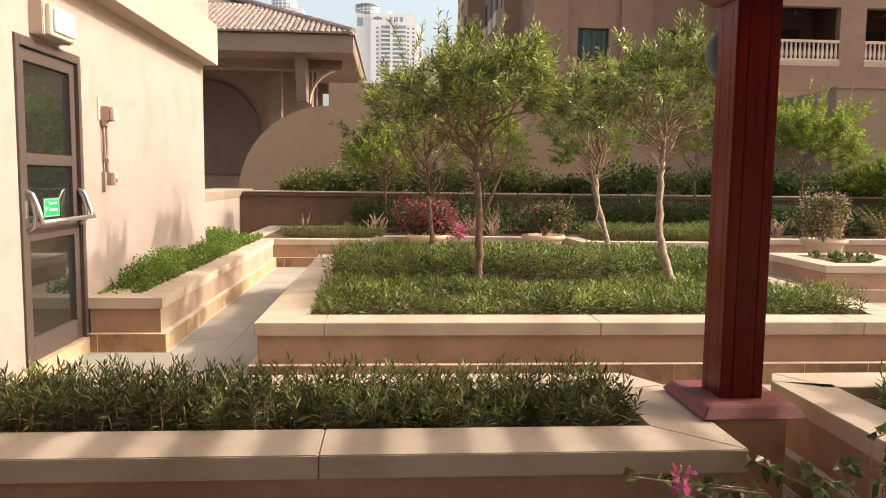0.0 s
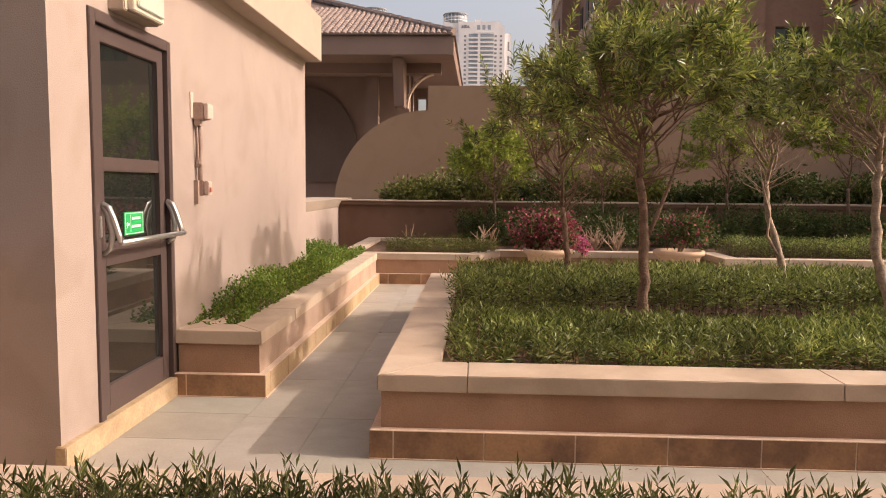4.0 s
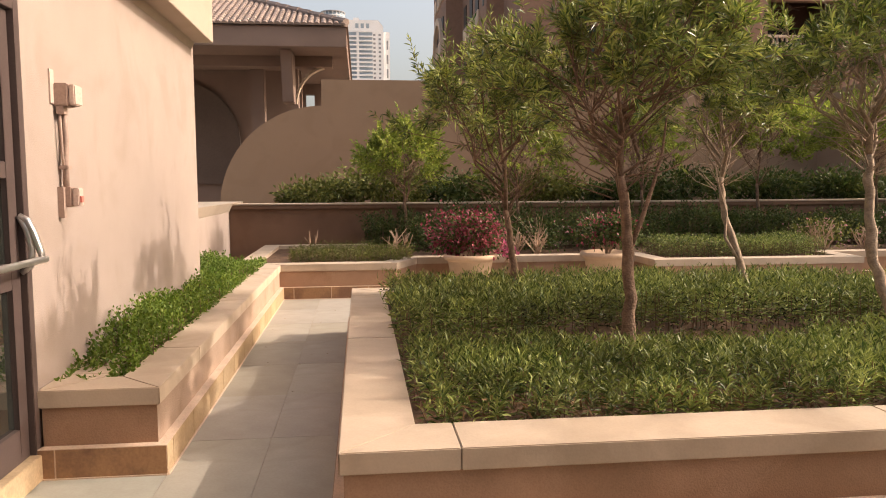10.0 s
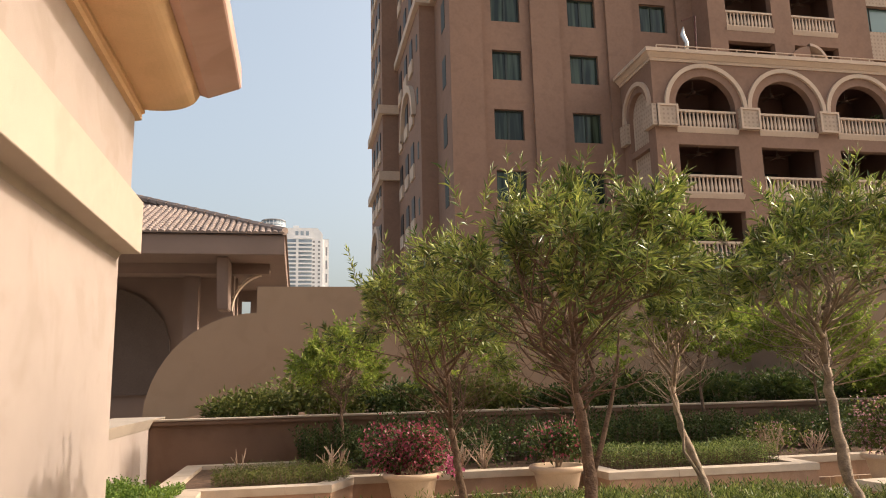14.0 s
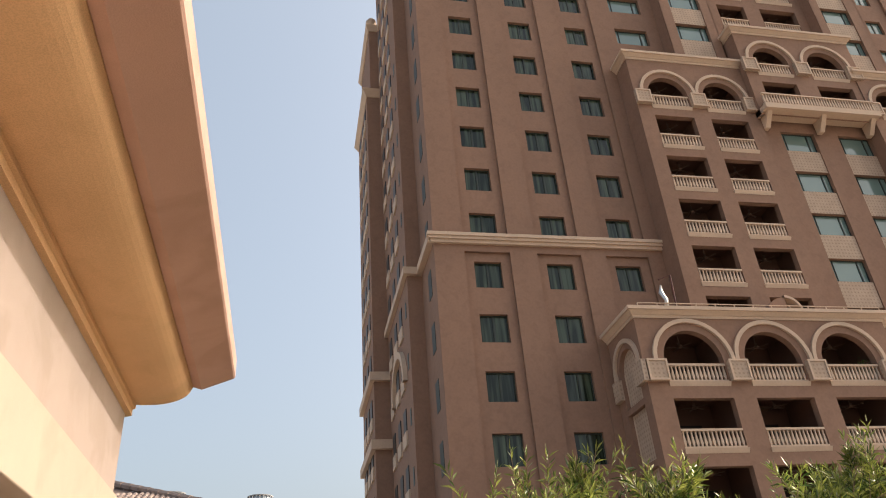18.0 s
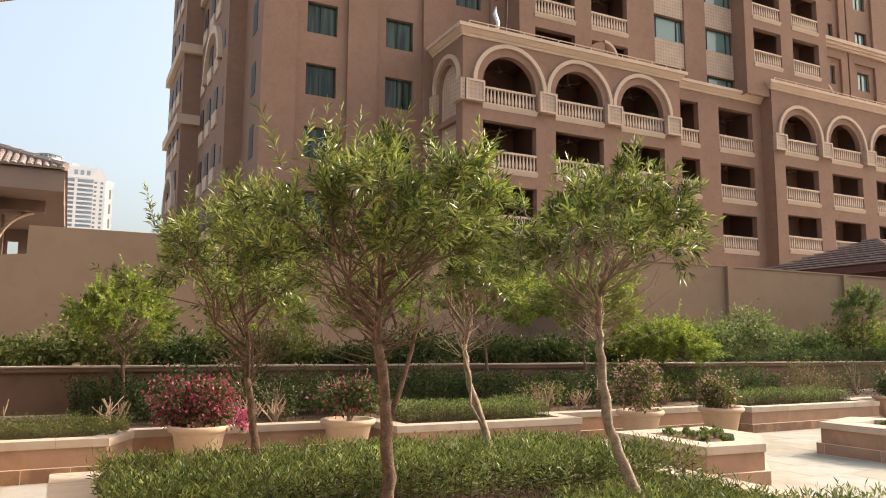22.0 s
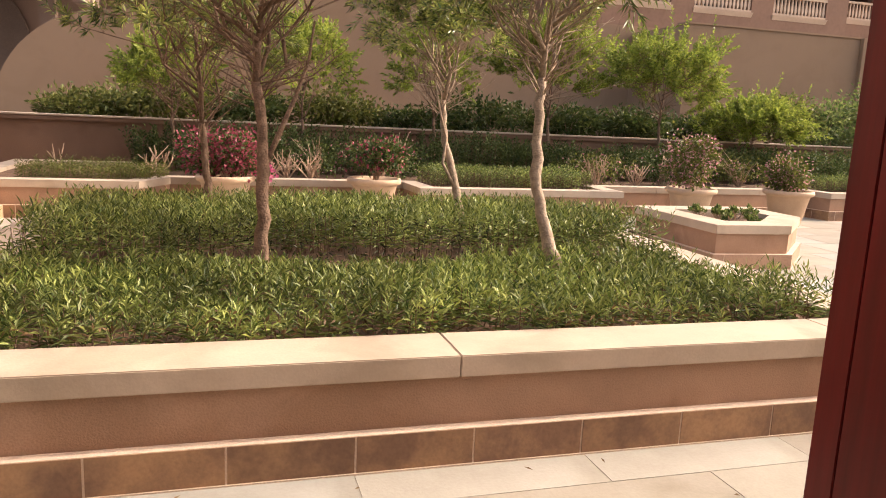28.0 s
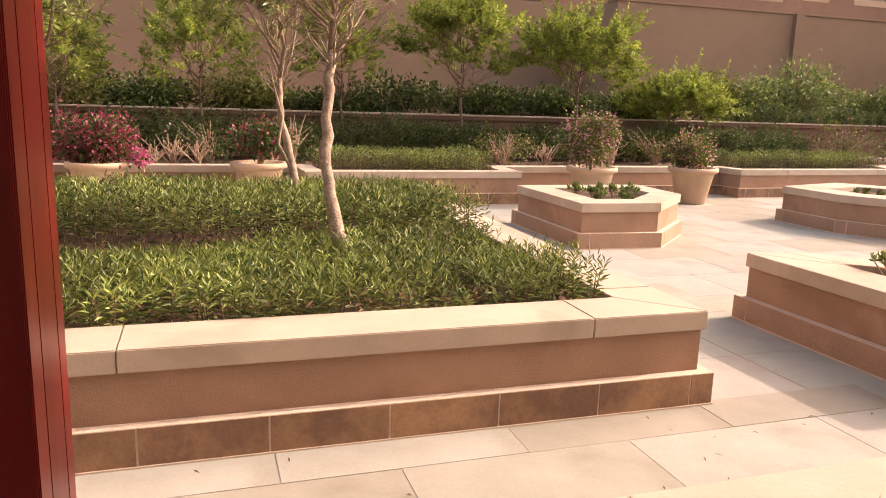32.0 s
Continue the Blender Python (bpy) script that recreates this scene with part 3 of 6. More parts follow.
def hedge(poly, label, seed, z0=0.37, h=(0.14, 0.22), per_m2=420, per=13, L=(0.04, 0.066), W=(0.007, 0.011), material=None, name="hedge", bare=None, lump=0.05, group="hedges", spread=(0.65, 1.3), dry=None, fall=None, foot=0.15, shade=None, dip=None):
    rng = np.random.default_rng(seed)
    org = np.mean(np.array(poly), axis=0)
    xy = scatter(rng, poly, per_m2)
    hh = rng.uniform(*h, len(xy))
    hh += lump * np.array([noise.noise((x * 1.6, y * 1.6, seed)) for x, y in xy])
    if dip:
        cx, cy, rx, ry, k = dip
        hh *= 1 - k * np.exp(-((xy[:, 0] - cx) / rx) ** 2 - ((xy[:, 1] - cy) / ry) ** 2)
    if fall:
        hh *= np.interp(xy[:, 1], fall[:2], fall[2:])
    if bare is not None:
        cx, cy, rx, ry = bare
        d = ((xy[:, 0] - cx) / rx) ** 2 + ((xy[:, 1] - cy) / ry) ** 2
        keep = d + rng.normal(size=len(d)) * 0.25 > 1
        xy, hh = xy[keep], hh[keep]
    P, D, l, w = shoots(rng, xy - org, 0.0, hh, per, L, W, spread, foot)
    t = thing(name, (org[0], org[1], z0), label, "hedge", group)
    part("foliage", leaf_mesh("foliage", P, D, l, w, material or LEAF_HEDGE, rng, up=(0, 0, 1.0)), None, t, kind="stuff")
    # extra dark leaves, added as the shade low between the stems
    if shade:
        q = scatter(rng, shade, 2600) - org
        part("inner_foliage", leaf_mesh("inner_foliage", np.column_stack([q, rng.uniform(0.0, 0.27, len(q))]), rng.normal(size=(len(q), 3)) + np.array([0, -0.3, 0.4]), rng.uniform(0.03, 0.06, len(q)), rng.uniform(0.008, 0.012, len(q)), LEAF_SHADE, rng), None, t, "darkened leaves standing in for shade low in the hedge", kind="stuff")
    if dry:
        q = scatter(rng, dry, 900) - org
        D = rng.normal(size=(len(q), 3)) + np.array([0, -0.4, 0.25])
        part("dry_foliage", leaf_mesh("dry_foliage", np.column_stack([q, rng.uniform(0.0, 0.11, len(q))]), D, rng.uniform(0.03, 0.055, len(q)), rng.uniform(0.008, 0.014, len(q)), LEAF_DRY, rng), None, t, "browned lower leaves", kind="stuff")
    st = Shape()
    pick = rng.choice(len(xy), min(len(xy), 900), replace=False)
    for i in pick:
        x, y = xy[i] - org
        st.tube([(x, y, -0.02), (x + rng.normal() * 0.02, y + rng.normal() * 0.02, hh[i] * 0.75)], [0.004, 0.002], 3)
    part("stem_mass", st, BARK, t, kind="stuff")
    return t


def shrub(at, size, label, seed, n=1500, L=(0.04, 0.07), W=(0.02, 0.035), material=None, flowers=None, nf=0, stems=6, name="shrub", category="shrub", group="", shell=0.55, lumps=5):
    """A loose shrub: clumps of leaves round several centres, on thin stems. size: half widths x, y and height."""
    rng = np.random.default_rng(seed)
    t = thing(name, at, label, category, group)
    sx, sy, sz = size
    c = rng.uniform(-0.55, 0.55, (lumps, 3)) * np.array([sx, sy, sz * 0.5]) + np.array([0, 0, sz * 0.55])
    r = rng.uniform(0.45, 0.7, lumps)

    def cloud(m, lo):
        k = rng.integers(0, lumps, m)
        d = unit(rng.normal(size=(m, 3)))
        rad = (lo + (1 - lo) * rng.uniform(0, 1, m) ** 0.6) * r[k] * (1 + 0.25 * rng.normal(size=m))
        p = c[k] + d * rad[:, None] * np.array([sx, sy, sz * 0.62])
        p[:, 2] = np.maximum(p[:, 2], 0.02)
        return p, unit(d + rng.normal(size=(m, 3)) * 0.7 + np.array([0, 0, 0.35]))

    P, D = cloud(n, shell)
    part("foliage", leaf_mesh("foliage", P, D, rng.uniform(*L, n), rng.uniform(*W, n), material or LEAF_DARK, rng), None, t, kind="stuff")
    if flowers:
        P, D = cloud(nf, 0.85)
        part("blossom", leaf_mesh("blossom", P, D, rng.uniform(0.03, 0.05, nf), rng.uniform(0.025, 0.045, nf), flowers, rng), None, t, kind="stuff")
    st = Shape()
    for i in range(stems):
        e = c[i % lumps] + rng.normal(size=3) * 0.1 * np.array([sx, sy, sz]) + np.array([0, 0, sz * 0.25])
        mid = e * np.array([0.35, 0.35, 0.5]) + rng.normal(size=3) * 0.03
        st.tube([(rng.normal() * 0.02, rng.normal() * 0.02, -0.03), tuple(mid), tuple(e)], [0.012, 0.008, 0.004], 5)
    part("stem_mass", st, TWIG, t, kind="stuff")
    return t


def tree(at, trunk, crown, label, seed, r0=0.05, limbs=6, branches=7, shoots_each=11, per=17, L=(0.052, 0.090), W=(0.0095, 0.0145), material=None, bark=None, second=None, group="garden trees", reach=1.0, droop=0.12, low=-0.75, spikes=5, bare=10, base=0.2, lean=(0, 0)):
    """A small tree: sinuous trunk, rising limbs, branches to the crown's shell, leafy shoots in tufts at their ends, bare twigs below.
    trunk: points from the base up (relative); crown: half width and height of the crown over the trunk's end."""
    rng = np.random.default_rng(seed)
    t = thing("tree", at, label, "tree", group)
    n = len(trunk)
    radii = [r0 * (1 - 0.35 * i / (n - 1)) for i in range(n)]
    radii[0] *= 1.2
    fine, fr = [], []
    for i in range(n - 1):
        for s in (0, 0.25, 0.5, 0.75):
            p = Vector(trunk[i]).lerp(Vector(trunk[i + 1]), s)
            fine.append(tuple(p + Vector((rng.normal(), rng.normal(), 0)) * 0.006 * (i + s > 0)))
            fr.append((radii[i] + (radii[i + 1] - radii[i]) * s) * rng.uniform(0.90, 1.10))
    fine.append(trunk[-1])
    fr.append(radii[-1])
    bark = bark or BARK
    part("trunk", Shape().tube(fine, fr, 10), bark, t, smooth=True)
    if second:
        part("second_stem", Shape().tube(second, [r0 * 0.42 * (1 - 0.7 * i / (len(second) - 1)) for i in range(len(second))], 8), bark, t, smooth=True)
    top = Vector(trunk[-1])
    cw, ch = crown
    mid = top + Vector((lean[0], lean[1], (base + ch) / 2))
    half = (ch - base) / 2
    br, tips = Shape(), []

    def shell(az, el, k):
        wob = 1 + 0.22 * noise.noise((math.cos(az) * 1.7 + seed, math.sin(az) * 1.7, el * 1.5))
        return mid + Vector((math.cos(az) * math.cos(el) * cw, math.sin(az) * math.cos(el) * cw, math.sin(el) * half)) * (k * wob)

    for i in range(limbs):
        az = 6.283 * (i + rng.uniform(-0.35, 0.35)) / limbs
        out = rng.uniform(0.25, 0.50)
        lead = top + Vector((lean[0] * 0.6, lean[1] * 0.6, ch * 0.62))
        if i == 0:
            start, end = top - Vector((0, 0, 0.02)), lead
        else:
            start = (top - Vector((0, 0, 0.06))).lerp(lead, 0.75 * (i - 1) / limbs)
            end = Vector((top.x + lean[0] * 0.4 + math.cos(az) * cw * out, top.y + math.sin(az) * cw * out, max(start.z + 0.22 * ch, top.z + ch * rng.uniform(0.36, 0.62))))
        bend = Vector((math.cos(az), math.sin(az), 0)) * cw * (0.07 if i else 0.02)
        p1 = start.lerp(end, 0.33) + bend + Vector((rng.normal() * 0.025, rng.normal() * 0.025, 0))
        p2 = start.lerp(end, 0.68) + bend * 0.5 + Vector((rng.normal() * 0.035, rng.normal() * 0.035, 0))
        k = 1.7 if i == 0 else 1.0
        part("limb", Shape().tube([tuple(start), tuple(p1), tuple(p2), tuple(end)], [r0 * 0.34 * k, r0 * 0.26 * k, r0 * 0.19 * k, r0 * 0.12], 6), bark, t, smooth=True)
        for b in range(branches):
            src = (p1, p2, p2, end, end, end)[b % 6]
            a2 = az + rng.normal() * 0.85
            el = rng.uniform(low, 0.9) if b % 6 < 3 else rng.uniform(0.1, 1.5)
            q = shell(a2, el, rng.uniform(0.5, 1.0))
            m = src.lerp(q, 0.5) + Vector((rng.normal() * 0.04, rng.normal() * 0.04, 0.03 + rng.normal() * 0.03))
            br.tube([tuple(src), tuple(m), tuple(q)], [r0 * 0.15, r0 * 0.10, r0 * 0.06], 5)
            d0 = (q - m).normalized()
            for j in range(shoots_each):
                s = m.lerp(q, rng.uniform(0.15, 1.0))
                d = (d0 * 0.7 + Vector((rng.normal() * 0.55, rng.normal() * 0.55, rng.normal() * 0.45 + 0.45 + 0.7 * max(0.0, math.sin(el))))).normalized() * rng.uniform(0.09, 0.21) * reach
                br.tube([tuple(s), tuple(s + d)], [r0 * 0.05, r0 * 0.022], 4)
                tips.append((s, d))
    for i in range(spikes):
        s = shell(rng.uniform(0, 6.28), rng.uniform(0.55, 1.5), 0.92)
        d = Vector((rng.normal() * 0.22, rng.normal() * 0.22, 1)).normalized() * rng.uniform(0.16, 0.32) * reach
        br.tube([tuple(s), tuple(s + d)], [r0 * 0.05, r0 * 0.025], 4)
        tips += [(s, d), (s - d * 0.3, d * 0.7)]
    for i in range(bare):
        a = rng.uniform(0, 6.28)
        s = top + Vector((math.cos(a) * 0.04, math.sin(a) * 0.04, rng.uniform(-0.12, 0.3) * ch))
        e = s + Vector((math.cos(a) * cw * rng.uniform(0.25, 0.6), math.sin(a) * cw * rng.uniform(0.25, 0.6), ch * rng.uniform(0.08, 0.3)))
        m = s.lerp(e, 0.55) + Vector((rng.normal() * 0.03, rng.normal() * 0.03, rng.normal() * 0.03))
        br.tube([tuple(s), tuple(m), tuple(e)], [r0 * 0.11, r0 * 0.07, r0 * 0.03], 4)
        for j in range(3):
            w = m.lerp(e, rng.uniform(0, 0.9))
            br.tube([tuple(w), tuple(w + Vector((rng.normal() * 0.07, rng.normal() * 0.07, rng.uniform(0.03, 0.14))))], [r0 * 0.05, r0 * 0.02], 3)
    part("twig_mass", br, bark, t, kind="stuff")
    k = np.repeat(np.arange(len(tips)), per)
    m = len(k)
    S = np.array([tuple(s) for s, d in tips])
    E = np.array([tuple(d) for s, d in tips])
    ax = unit(E)
    side = unit(np.cross(ax, rng.normal(size=ax.shape)))
    third = np.cross(ax, side)
    f = np.tile((np.arange(per) + 0.5) / per, len(tips)) + rng.normal(size=m) * 0.04
    az = np.tile(np.arange(per) * 2.4, len(tips)) + rng.normal(size=m) * 0.35
    tilt = 1.15 - 0.8 * f + rng.normal(size=m) * 0.22
    P = S[k] + E[k] * (0.25 + 0.78 * f)[:, None]
    D = ax[k] * np.cos(tilt)[:, None] + (side[k] * np.cos(az)[:, None] + third[k] * np.sin(az)[:, None]) * np.sin(tilt)[:, None]
    part("crown", leaf_mesh("crown", P, D, rng.uniform(*L, m), rng.uniform(*W, m), material or LEAF_TREE, rng, droop), None, t, kind="stuff")
    return t


# ---- ground and paving ----
ground = solo("ground", Shape().box(-700, 700, -300, 900, -0.6, -0.05), GROUT, "sandy ground around the terrace", "ground", kind="structure")
floor = thing("floor", (0, 0, 0), "pale stone paving of the garden terrace", "floor", kind="structure")
part("floor_bed", Shape().box(-3.6, 24.0, -4.8, 14.2, -0.05, -0.0032), GROUT, floor, "grout bed")


# ---- building along the path: wall, door, eaves band, cornice ----
wall_west = thing("wall_west", (-2.95, 0, 0), "pinkish rendered wall beside the garden path", "wall", kind="structure")
w = Shape()
w.box(-0.9, 0, 5.68, 6.03, 0, 2.72).box(-0.9, 0, 7.0, 10.68, 0, 2.72).box(-0.9, 0, 6.03, 7.0, 2.235, 2.72)
part("wall_lower", w, WALL_PINK, wall_west)
part("wall_upper", Shape().box(-0.9, -0.0, 3.0, 11.02, 3.19, 4.16), WALL_PINK, wall_west)
part("wall_rear", Shape().box(-6.0, -0.9, 5.68, 10.68, 0, 4.9), WALL_PINK, wall_west)
part("eaves_band", Shape().run([(-0.55, 2.72), (0.0, 2.64), (0.03, 2.70), (0.20, 2.70), (0.20, 3.17), (0.17, 3.19), (-0.55, 3.19)][::-1], 2.2, 10.62), WALL_CREAM, wall_west, "cream eaves band", bevel=0.004)
cove = [(-0.6, 4.14), (0.0, 4.12), (0.045, 4.13), (0.045, 4.19), (0.07, 4.20), (0.07, 4.24), (0.12, 4.235), (0.20, 4.235)]
for i in range(1, 10):
    a = radians(i * 9)
    cove.append((0.20 + 0.37 * math.sin(a), 4.235 + 0.165 * (1 - math.cos(a))))
cove += [(0.585, 4.41), (0.585, 4.6), (-0.6, 4.6)]
slab = [(-0.6, 4.602), (0.588, 4.602), (0.588, 4.418), (0.67, 4.392), (0.97, 4.508), (0.985, 4.525), (0.985, 4.72), (0.95, 4.75), (-0.6, 4.75)]
part("cornice_slab", Shape().run(slab[::-1], -1.0, 11.125), SLAB_PINK, wall_west, "pinkish overhanging slab")
part("cornice", Shape().run(cove[::-1], -1.0, 11.12), WALL_OCHRE, wall_west, "ochre coved cornice")
part("plinth", Shape().box(-0.02, 0.035, 5.66, 6.98, 0, 0.125), mat("ochre plinth stone", (0.50, 0.37, 0.235), 0.6, 0.2, 5, 0.1, 60, stain=0.15), wall_west, "ochre stone plinth", bevel=0.004)

low_wall = thing("wall_low", (-3.33, 0, 0), "low rendered wall with flared cap", "wall", kind="structure")
part("wall_body", Shape().box(-0.6, 0, 0.2, 5.676, 0, 0.80), WALL_PINK, low_wall)
part("wall_cap", Shape().run([(-0.7, 0.76), (0.0, 0.76), (0.10, 0.90), (0.10, 1.03), (0.05, 1.035), (0.05, 1.10), (-0.7, 1.10)][::-1], 0.2, 5.674), WALL_PINK, low_wall, "flared cap", bevel=0.004)
# unidentified maroon object, shaped as a tapered block on a foot
tl = thing("maroon_block", (-3.36, 5.12, 1.10), "maroon tapered block on a dark foot, on the low wall", "lamp")
part("hood", Shape().prism([(-0.16, -0.22), (0.10, -0.22), (0.10, 0.16), (-0.16, 0.16)], -0.06, 0.0, [(-0.12, -0.18), (0.03, -0.18), (0.03, 0.08), (-0.12, 0.08)]), MAROON_CAP, tl, bevel=0.004)
part("foot", Shape().box(-0.1, 0.0, -0.1, 0.05, -0.07, -0.055), DOOR_METAL, tl)

# exit door: leaf with three glazed fields, panic bar, sign
door = thing("door_1", (-2.95, 6.03, 0.12), "dark brown glazed metal exit door, closed", "door", kind="structure")
fr = Shape()
fr.box(-0.10, 0.015, 0, 0.055, 0, 2.11).box(-0.10, 0.015, 0.915, 0.97, 0, 2.11).box(-0.10, 0.015, 0.055, 0.915, 2.05, 2.11)
part("door_frame", fr, DOOR_METAL, door, bevel=0.003)
leaf = Shape()
leaf.box(-0.07, -0.012, 0.06, 0.145, 0.005, 2.045).box(-0.07, -0.012, 0.825, 0.91, 0.005, 2.045)
for z0, z1 in ((0.005, 0.16), (0.80, 0.92), (1.30, 1.375), (1.965, 2.045)):
    leaf.box(-0.07, -0.012, 0.145, 0.825, z0, z1)
dl = part("door_leaf", leaf, DOOR_METAL, door, bevel=0.003)
for z0, z1 in ((0.16, 0.80), (0.92, 1.30), (1.375, 1.965)):
    part("pane", Shape().box(-0.045, -0.037, 0.145, 0.825, z0, z1), DOOR_GLASS, dl, "dark reflecting glass")
bar = Shape()
bar.tube([(0.095, 0.10, 0.93), (0.10, 0.5, 0.93), (0.095, 0.93, 0.93)], [0.016, 0.016, 0.016], 10)
part("panic_bar", bar, STEEL, door, "brushed metal panic bar", smooth=True)
for y in (0.10, 0.90):
    a = Shape()
    a.tube([(0.0, y, 1.13), (0.035, y, 1.11), (0.06, y, 1.05), (0.085, y, 0.97), (0.095, y, 0.93)], [0.016, 0.017, 0.016, 0.015, 0.014], 8)
    a.tube([(0.0, y, 0.87), (0.04, y, 0.90), (0.05, y, 0.98), (0.03, y, 1.07), (0.0, y, 1.13)], [0.014, 0.015, 0.015, 0.015, 0.014], 8)
    part("bar_arm", a, STEEL, door, smooth=True)
part("lock", Shape().box(-0.012, 0.02, 0.035, 0.06, 0.96, 1.07), STEEL, door, bevel=0.003)
sg = part("exit_sign", Shape().box(-0.036, -0.032, 0.40, 0.64, 0.945, 1.075), GREEN_SIGN, door, "green exit sign with white marks")
mk = Shape()
mk.box(-0.032, -0.030, 0.41, 0.63, 1.066, 1.069).box(-0.032, -0.030, 0.41, 0.63, 0.951, 0.954).box(-0.032, -0.030, 0.41, 0.413, 0.954, 1.066).box(-0.032, -0.030, 0.627, 0.63, 0.954, 1.066)
mk.box(-0.032, -0.030, 0.475, 0.477, 0.96, 1.06)
for y0, y1, z in ((0.495, 0.60, 1.03), (0.49, 0.605, 0.985)):
    for i in range(6):
        yy = y0 + (y1 - y0) * i / 6
        mk.box(-0.032, -0.030, yy, yy + (y1 - y0) / 8, z, z + 0.016)
mk.box(-0.032, -0.030, 0.425, 0.46, 1.0, 1.012).box(-0.032, -0.030, 0.43, 0.44, 0.985, 1.02)
part("marks", mk, WHITE, sg)

lamp = thing("bulkhead_light", (-2.95, 6.45, 2.26), "white bulkhead light over the exit door", "wall light")
part("back_box", Shape().box(-0.005, 0.09, -0.20, 0.24, 0.0, 0.22), WALL_CREAM, lamp, bevel=0.006)
part("bezel", Shape().box(0.09, 0.125, -0.17, 0.21, 0.005, 0.20), plain_mat("lamp bezel", (0.60, 0.54, 0.44), 0.5), lamp, bevel=0.006)
part("cover", Shape().box(0.125, 0.14, -0.14, 0.18, 0.03, 0.175), OPAL, lamp, "opal cover", bevel=0.005)

sock = thing("cable_box", (-2.95, 7.43, 1.32), "painted junction box with conduit down to a switch box", "electrical box")
upper = part("upper_box", Shape().box(-0.003, 0.075, -0.06, 0.06, 0.47, 0.585), GREY_BOX, sock, bevel=0.006)
part("cover", Shape().box(0.076, 0.108, -0.054, 0.054, 0.476, 0.579), BOX_COVER, upper, "paler screwed cover", bevel=0.006)
part("gland", Shape().box(0.012, 0.05, -0.055, -0.005, 0.43, 0.472), GREY_BOX, sock)
part("back_plate", Shape().box(-0.003, 0.008, -0.10, -0.05, 0.48, 0.65), BOX_COVER, sock, "pale patch of filler")
lower = part("lower_box", Shape().box(-0.003, 0.06, -0.03, 0.045, -0.045, 0.06), GREY_BOX, sock, bevel=0.006)
part("cover", Shape().box(0.061, 0.095, -0.026, 0.041, -0.04, 0.055), BOX_COVER, lower, "paler cover with a red and white switch", bevel=0.005)
part("switch", Shape().box(0.096, 0.103, -0.016, 0.02, -0.02, 0.012), plain_mat("red switch", (0.50, 0.14, 0.11), 0.5), lower, "small red switch")
part("strip", Shape().box(-0.003, 0.03, -0.055, -0.022, -0.10, 0.06), GREY_BOX, sock)
part("conduit", Shape().tube([(0.03, 0.0, 0.47), (0.032, 0.008, 0.3), (0.03, -0.008, 0.18), (0.03, -0.01, 0.05)], [0.016] * 4, 8), GREY_BOX, sock, smooth=True)
part("cable", Shape().tube([(0.024, -0.04, 0.44), (0.026, -0.04, 0.33), (0.026, -0.034, 0.22), (0.026, -0.014, 0.13)], [0.008] * 4, 6), GREY_BOX, sock, smooth=True)
part("clip", Shape().box(0.0, 0.052, -0.035, 0.016, 0.15, 0.17), GREY_BOX, sock, bevel=0.003)

# ---- planters ----
planter([(-1.5, 5.99), (3.17, 5.985), (3.17, 10.29), (-1.5, 10.29)], "large sandy-coped planter with trees and clipped hedge", cut=0.45)
p1 = planter([(-2.944, 6.985), (-2.38, 6.985), (-2.38, 12.45), (-0.98, 12.45), (-0.68, 13.08), (2.22, 13.08), (2.26, 12.30), (5.07, 12.28), (5.12, 13.0), (8.75, 13.05), (8.8, 12.62), (12.3, 12.7), (12.4, 13.3), (16.4, 13.4), (16.4, 15.52), (-2.944, 15.52)],
             "long stepped planter along the path and back wall", width=0.24, skip=(14, 15), first=0.9, sunlit_sides=(1,))
planter([(4.35, 9.33), (5.15, 9.28), (5.82, 9.92), (5.85, 10.8), (4.35, 10.8)], "low five-sided planter with small green plants", base=PLINTH_PALE, first=9, cut=9)
planter([(7.72, 9.72), (8.2, 8.9), (9.25, 9.08), (9.65, 10.0), (8.85, 10.9), (7.72, 10.58)], "six-sided planter in the sunny plaza", base=PLINTH_PALE, first=9, cut=9, width=0.4)
planter([(4.29, 5.56), (6.5, 5.56), (6.5, 5.72), (4.55, 7.09), (4.29, 7.09)], "low planter with slanted side and succulents", base=PLINTH_PALE, first=9, cut=9, hole=[(4.63, 5.84), (5.70, 5.84), (5.72, 5.86), (4.68, 6.68), (4.63, 6.68)])
planter([(11.3, 7.6), (14.5, 7.6), (14.5, 10.4), (11.15, 10.6)], "planter with dark clipped hedge", base=PLINTH_PALE, first=9, cut=9)
planter([(-3.3, 3.67), (0.66, 3.67), (0.66, 4.50), (0.53, 4.72), (-3.3, 4.72)], "sandy-coped planter with dense oleander under the pergola edge", first=2.44, width=0.27)
planter([(1.2, 3.69), (6.0, 3.69), (6.0, 4.70), (1.28, 4.70), (1.2, 4.55)], "sandy-coped planter beside the pergola column", first=2.2, width=0.26)

# ---- retaining wall, upper bed, garden wall ----
wall_back = thing("wall_retaining", (0, 15.57, 0), "dark rendered retaining wall with a thin coping", "wall", kind="structure")
part("wall_body", Shape().box(-3.5, 25.6, 0, 0.35, 0, 0.99), RET_WALL, wall_back)
part("wall_coping", Shape().box(-3.55, 25.6, -0.05, 0.36, 0.99, 1.055), RET_WALL, wall_back, "projecting coping", bevel=0.008)
# pale strip added as the skylight caught along the brown coping
part("wall_coping_top", Shape().box(-3.56, 25.6, -0.06, 0.37, 1.056, 1.08), COPING, wall_back, "thin pale strip for skylight on the coping's top", bevel=0.006)
solo("wall_left_return", Shape().box(-4.2, -3.5, 12.6, 16.5, 0, 0.95), WALL_PINK, "low rendered return wall", "wall", kind="structure")
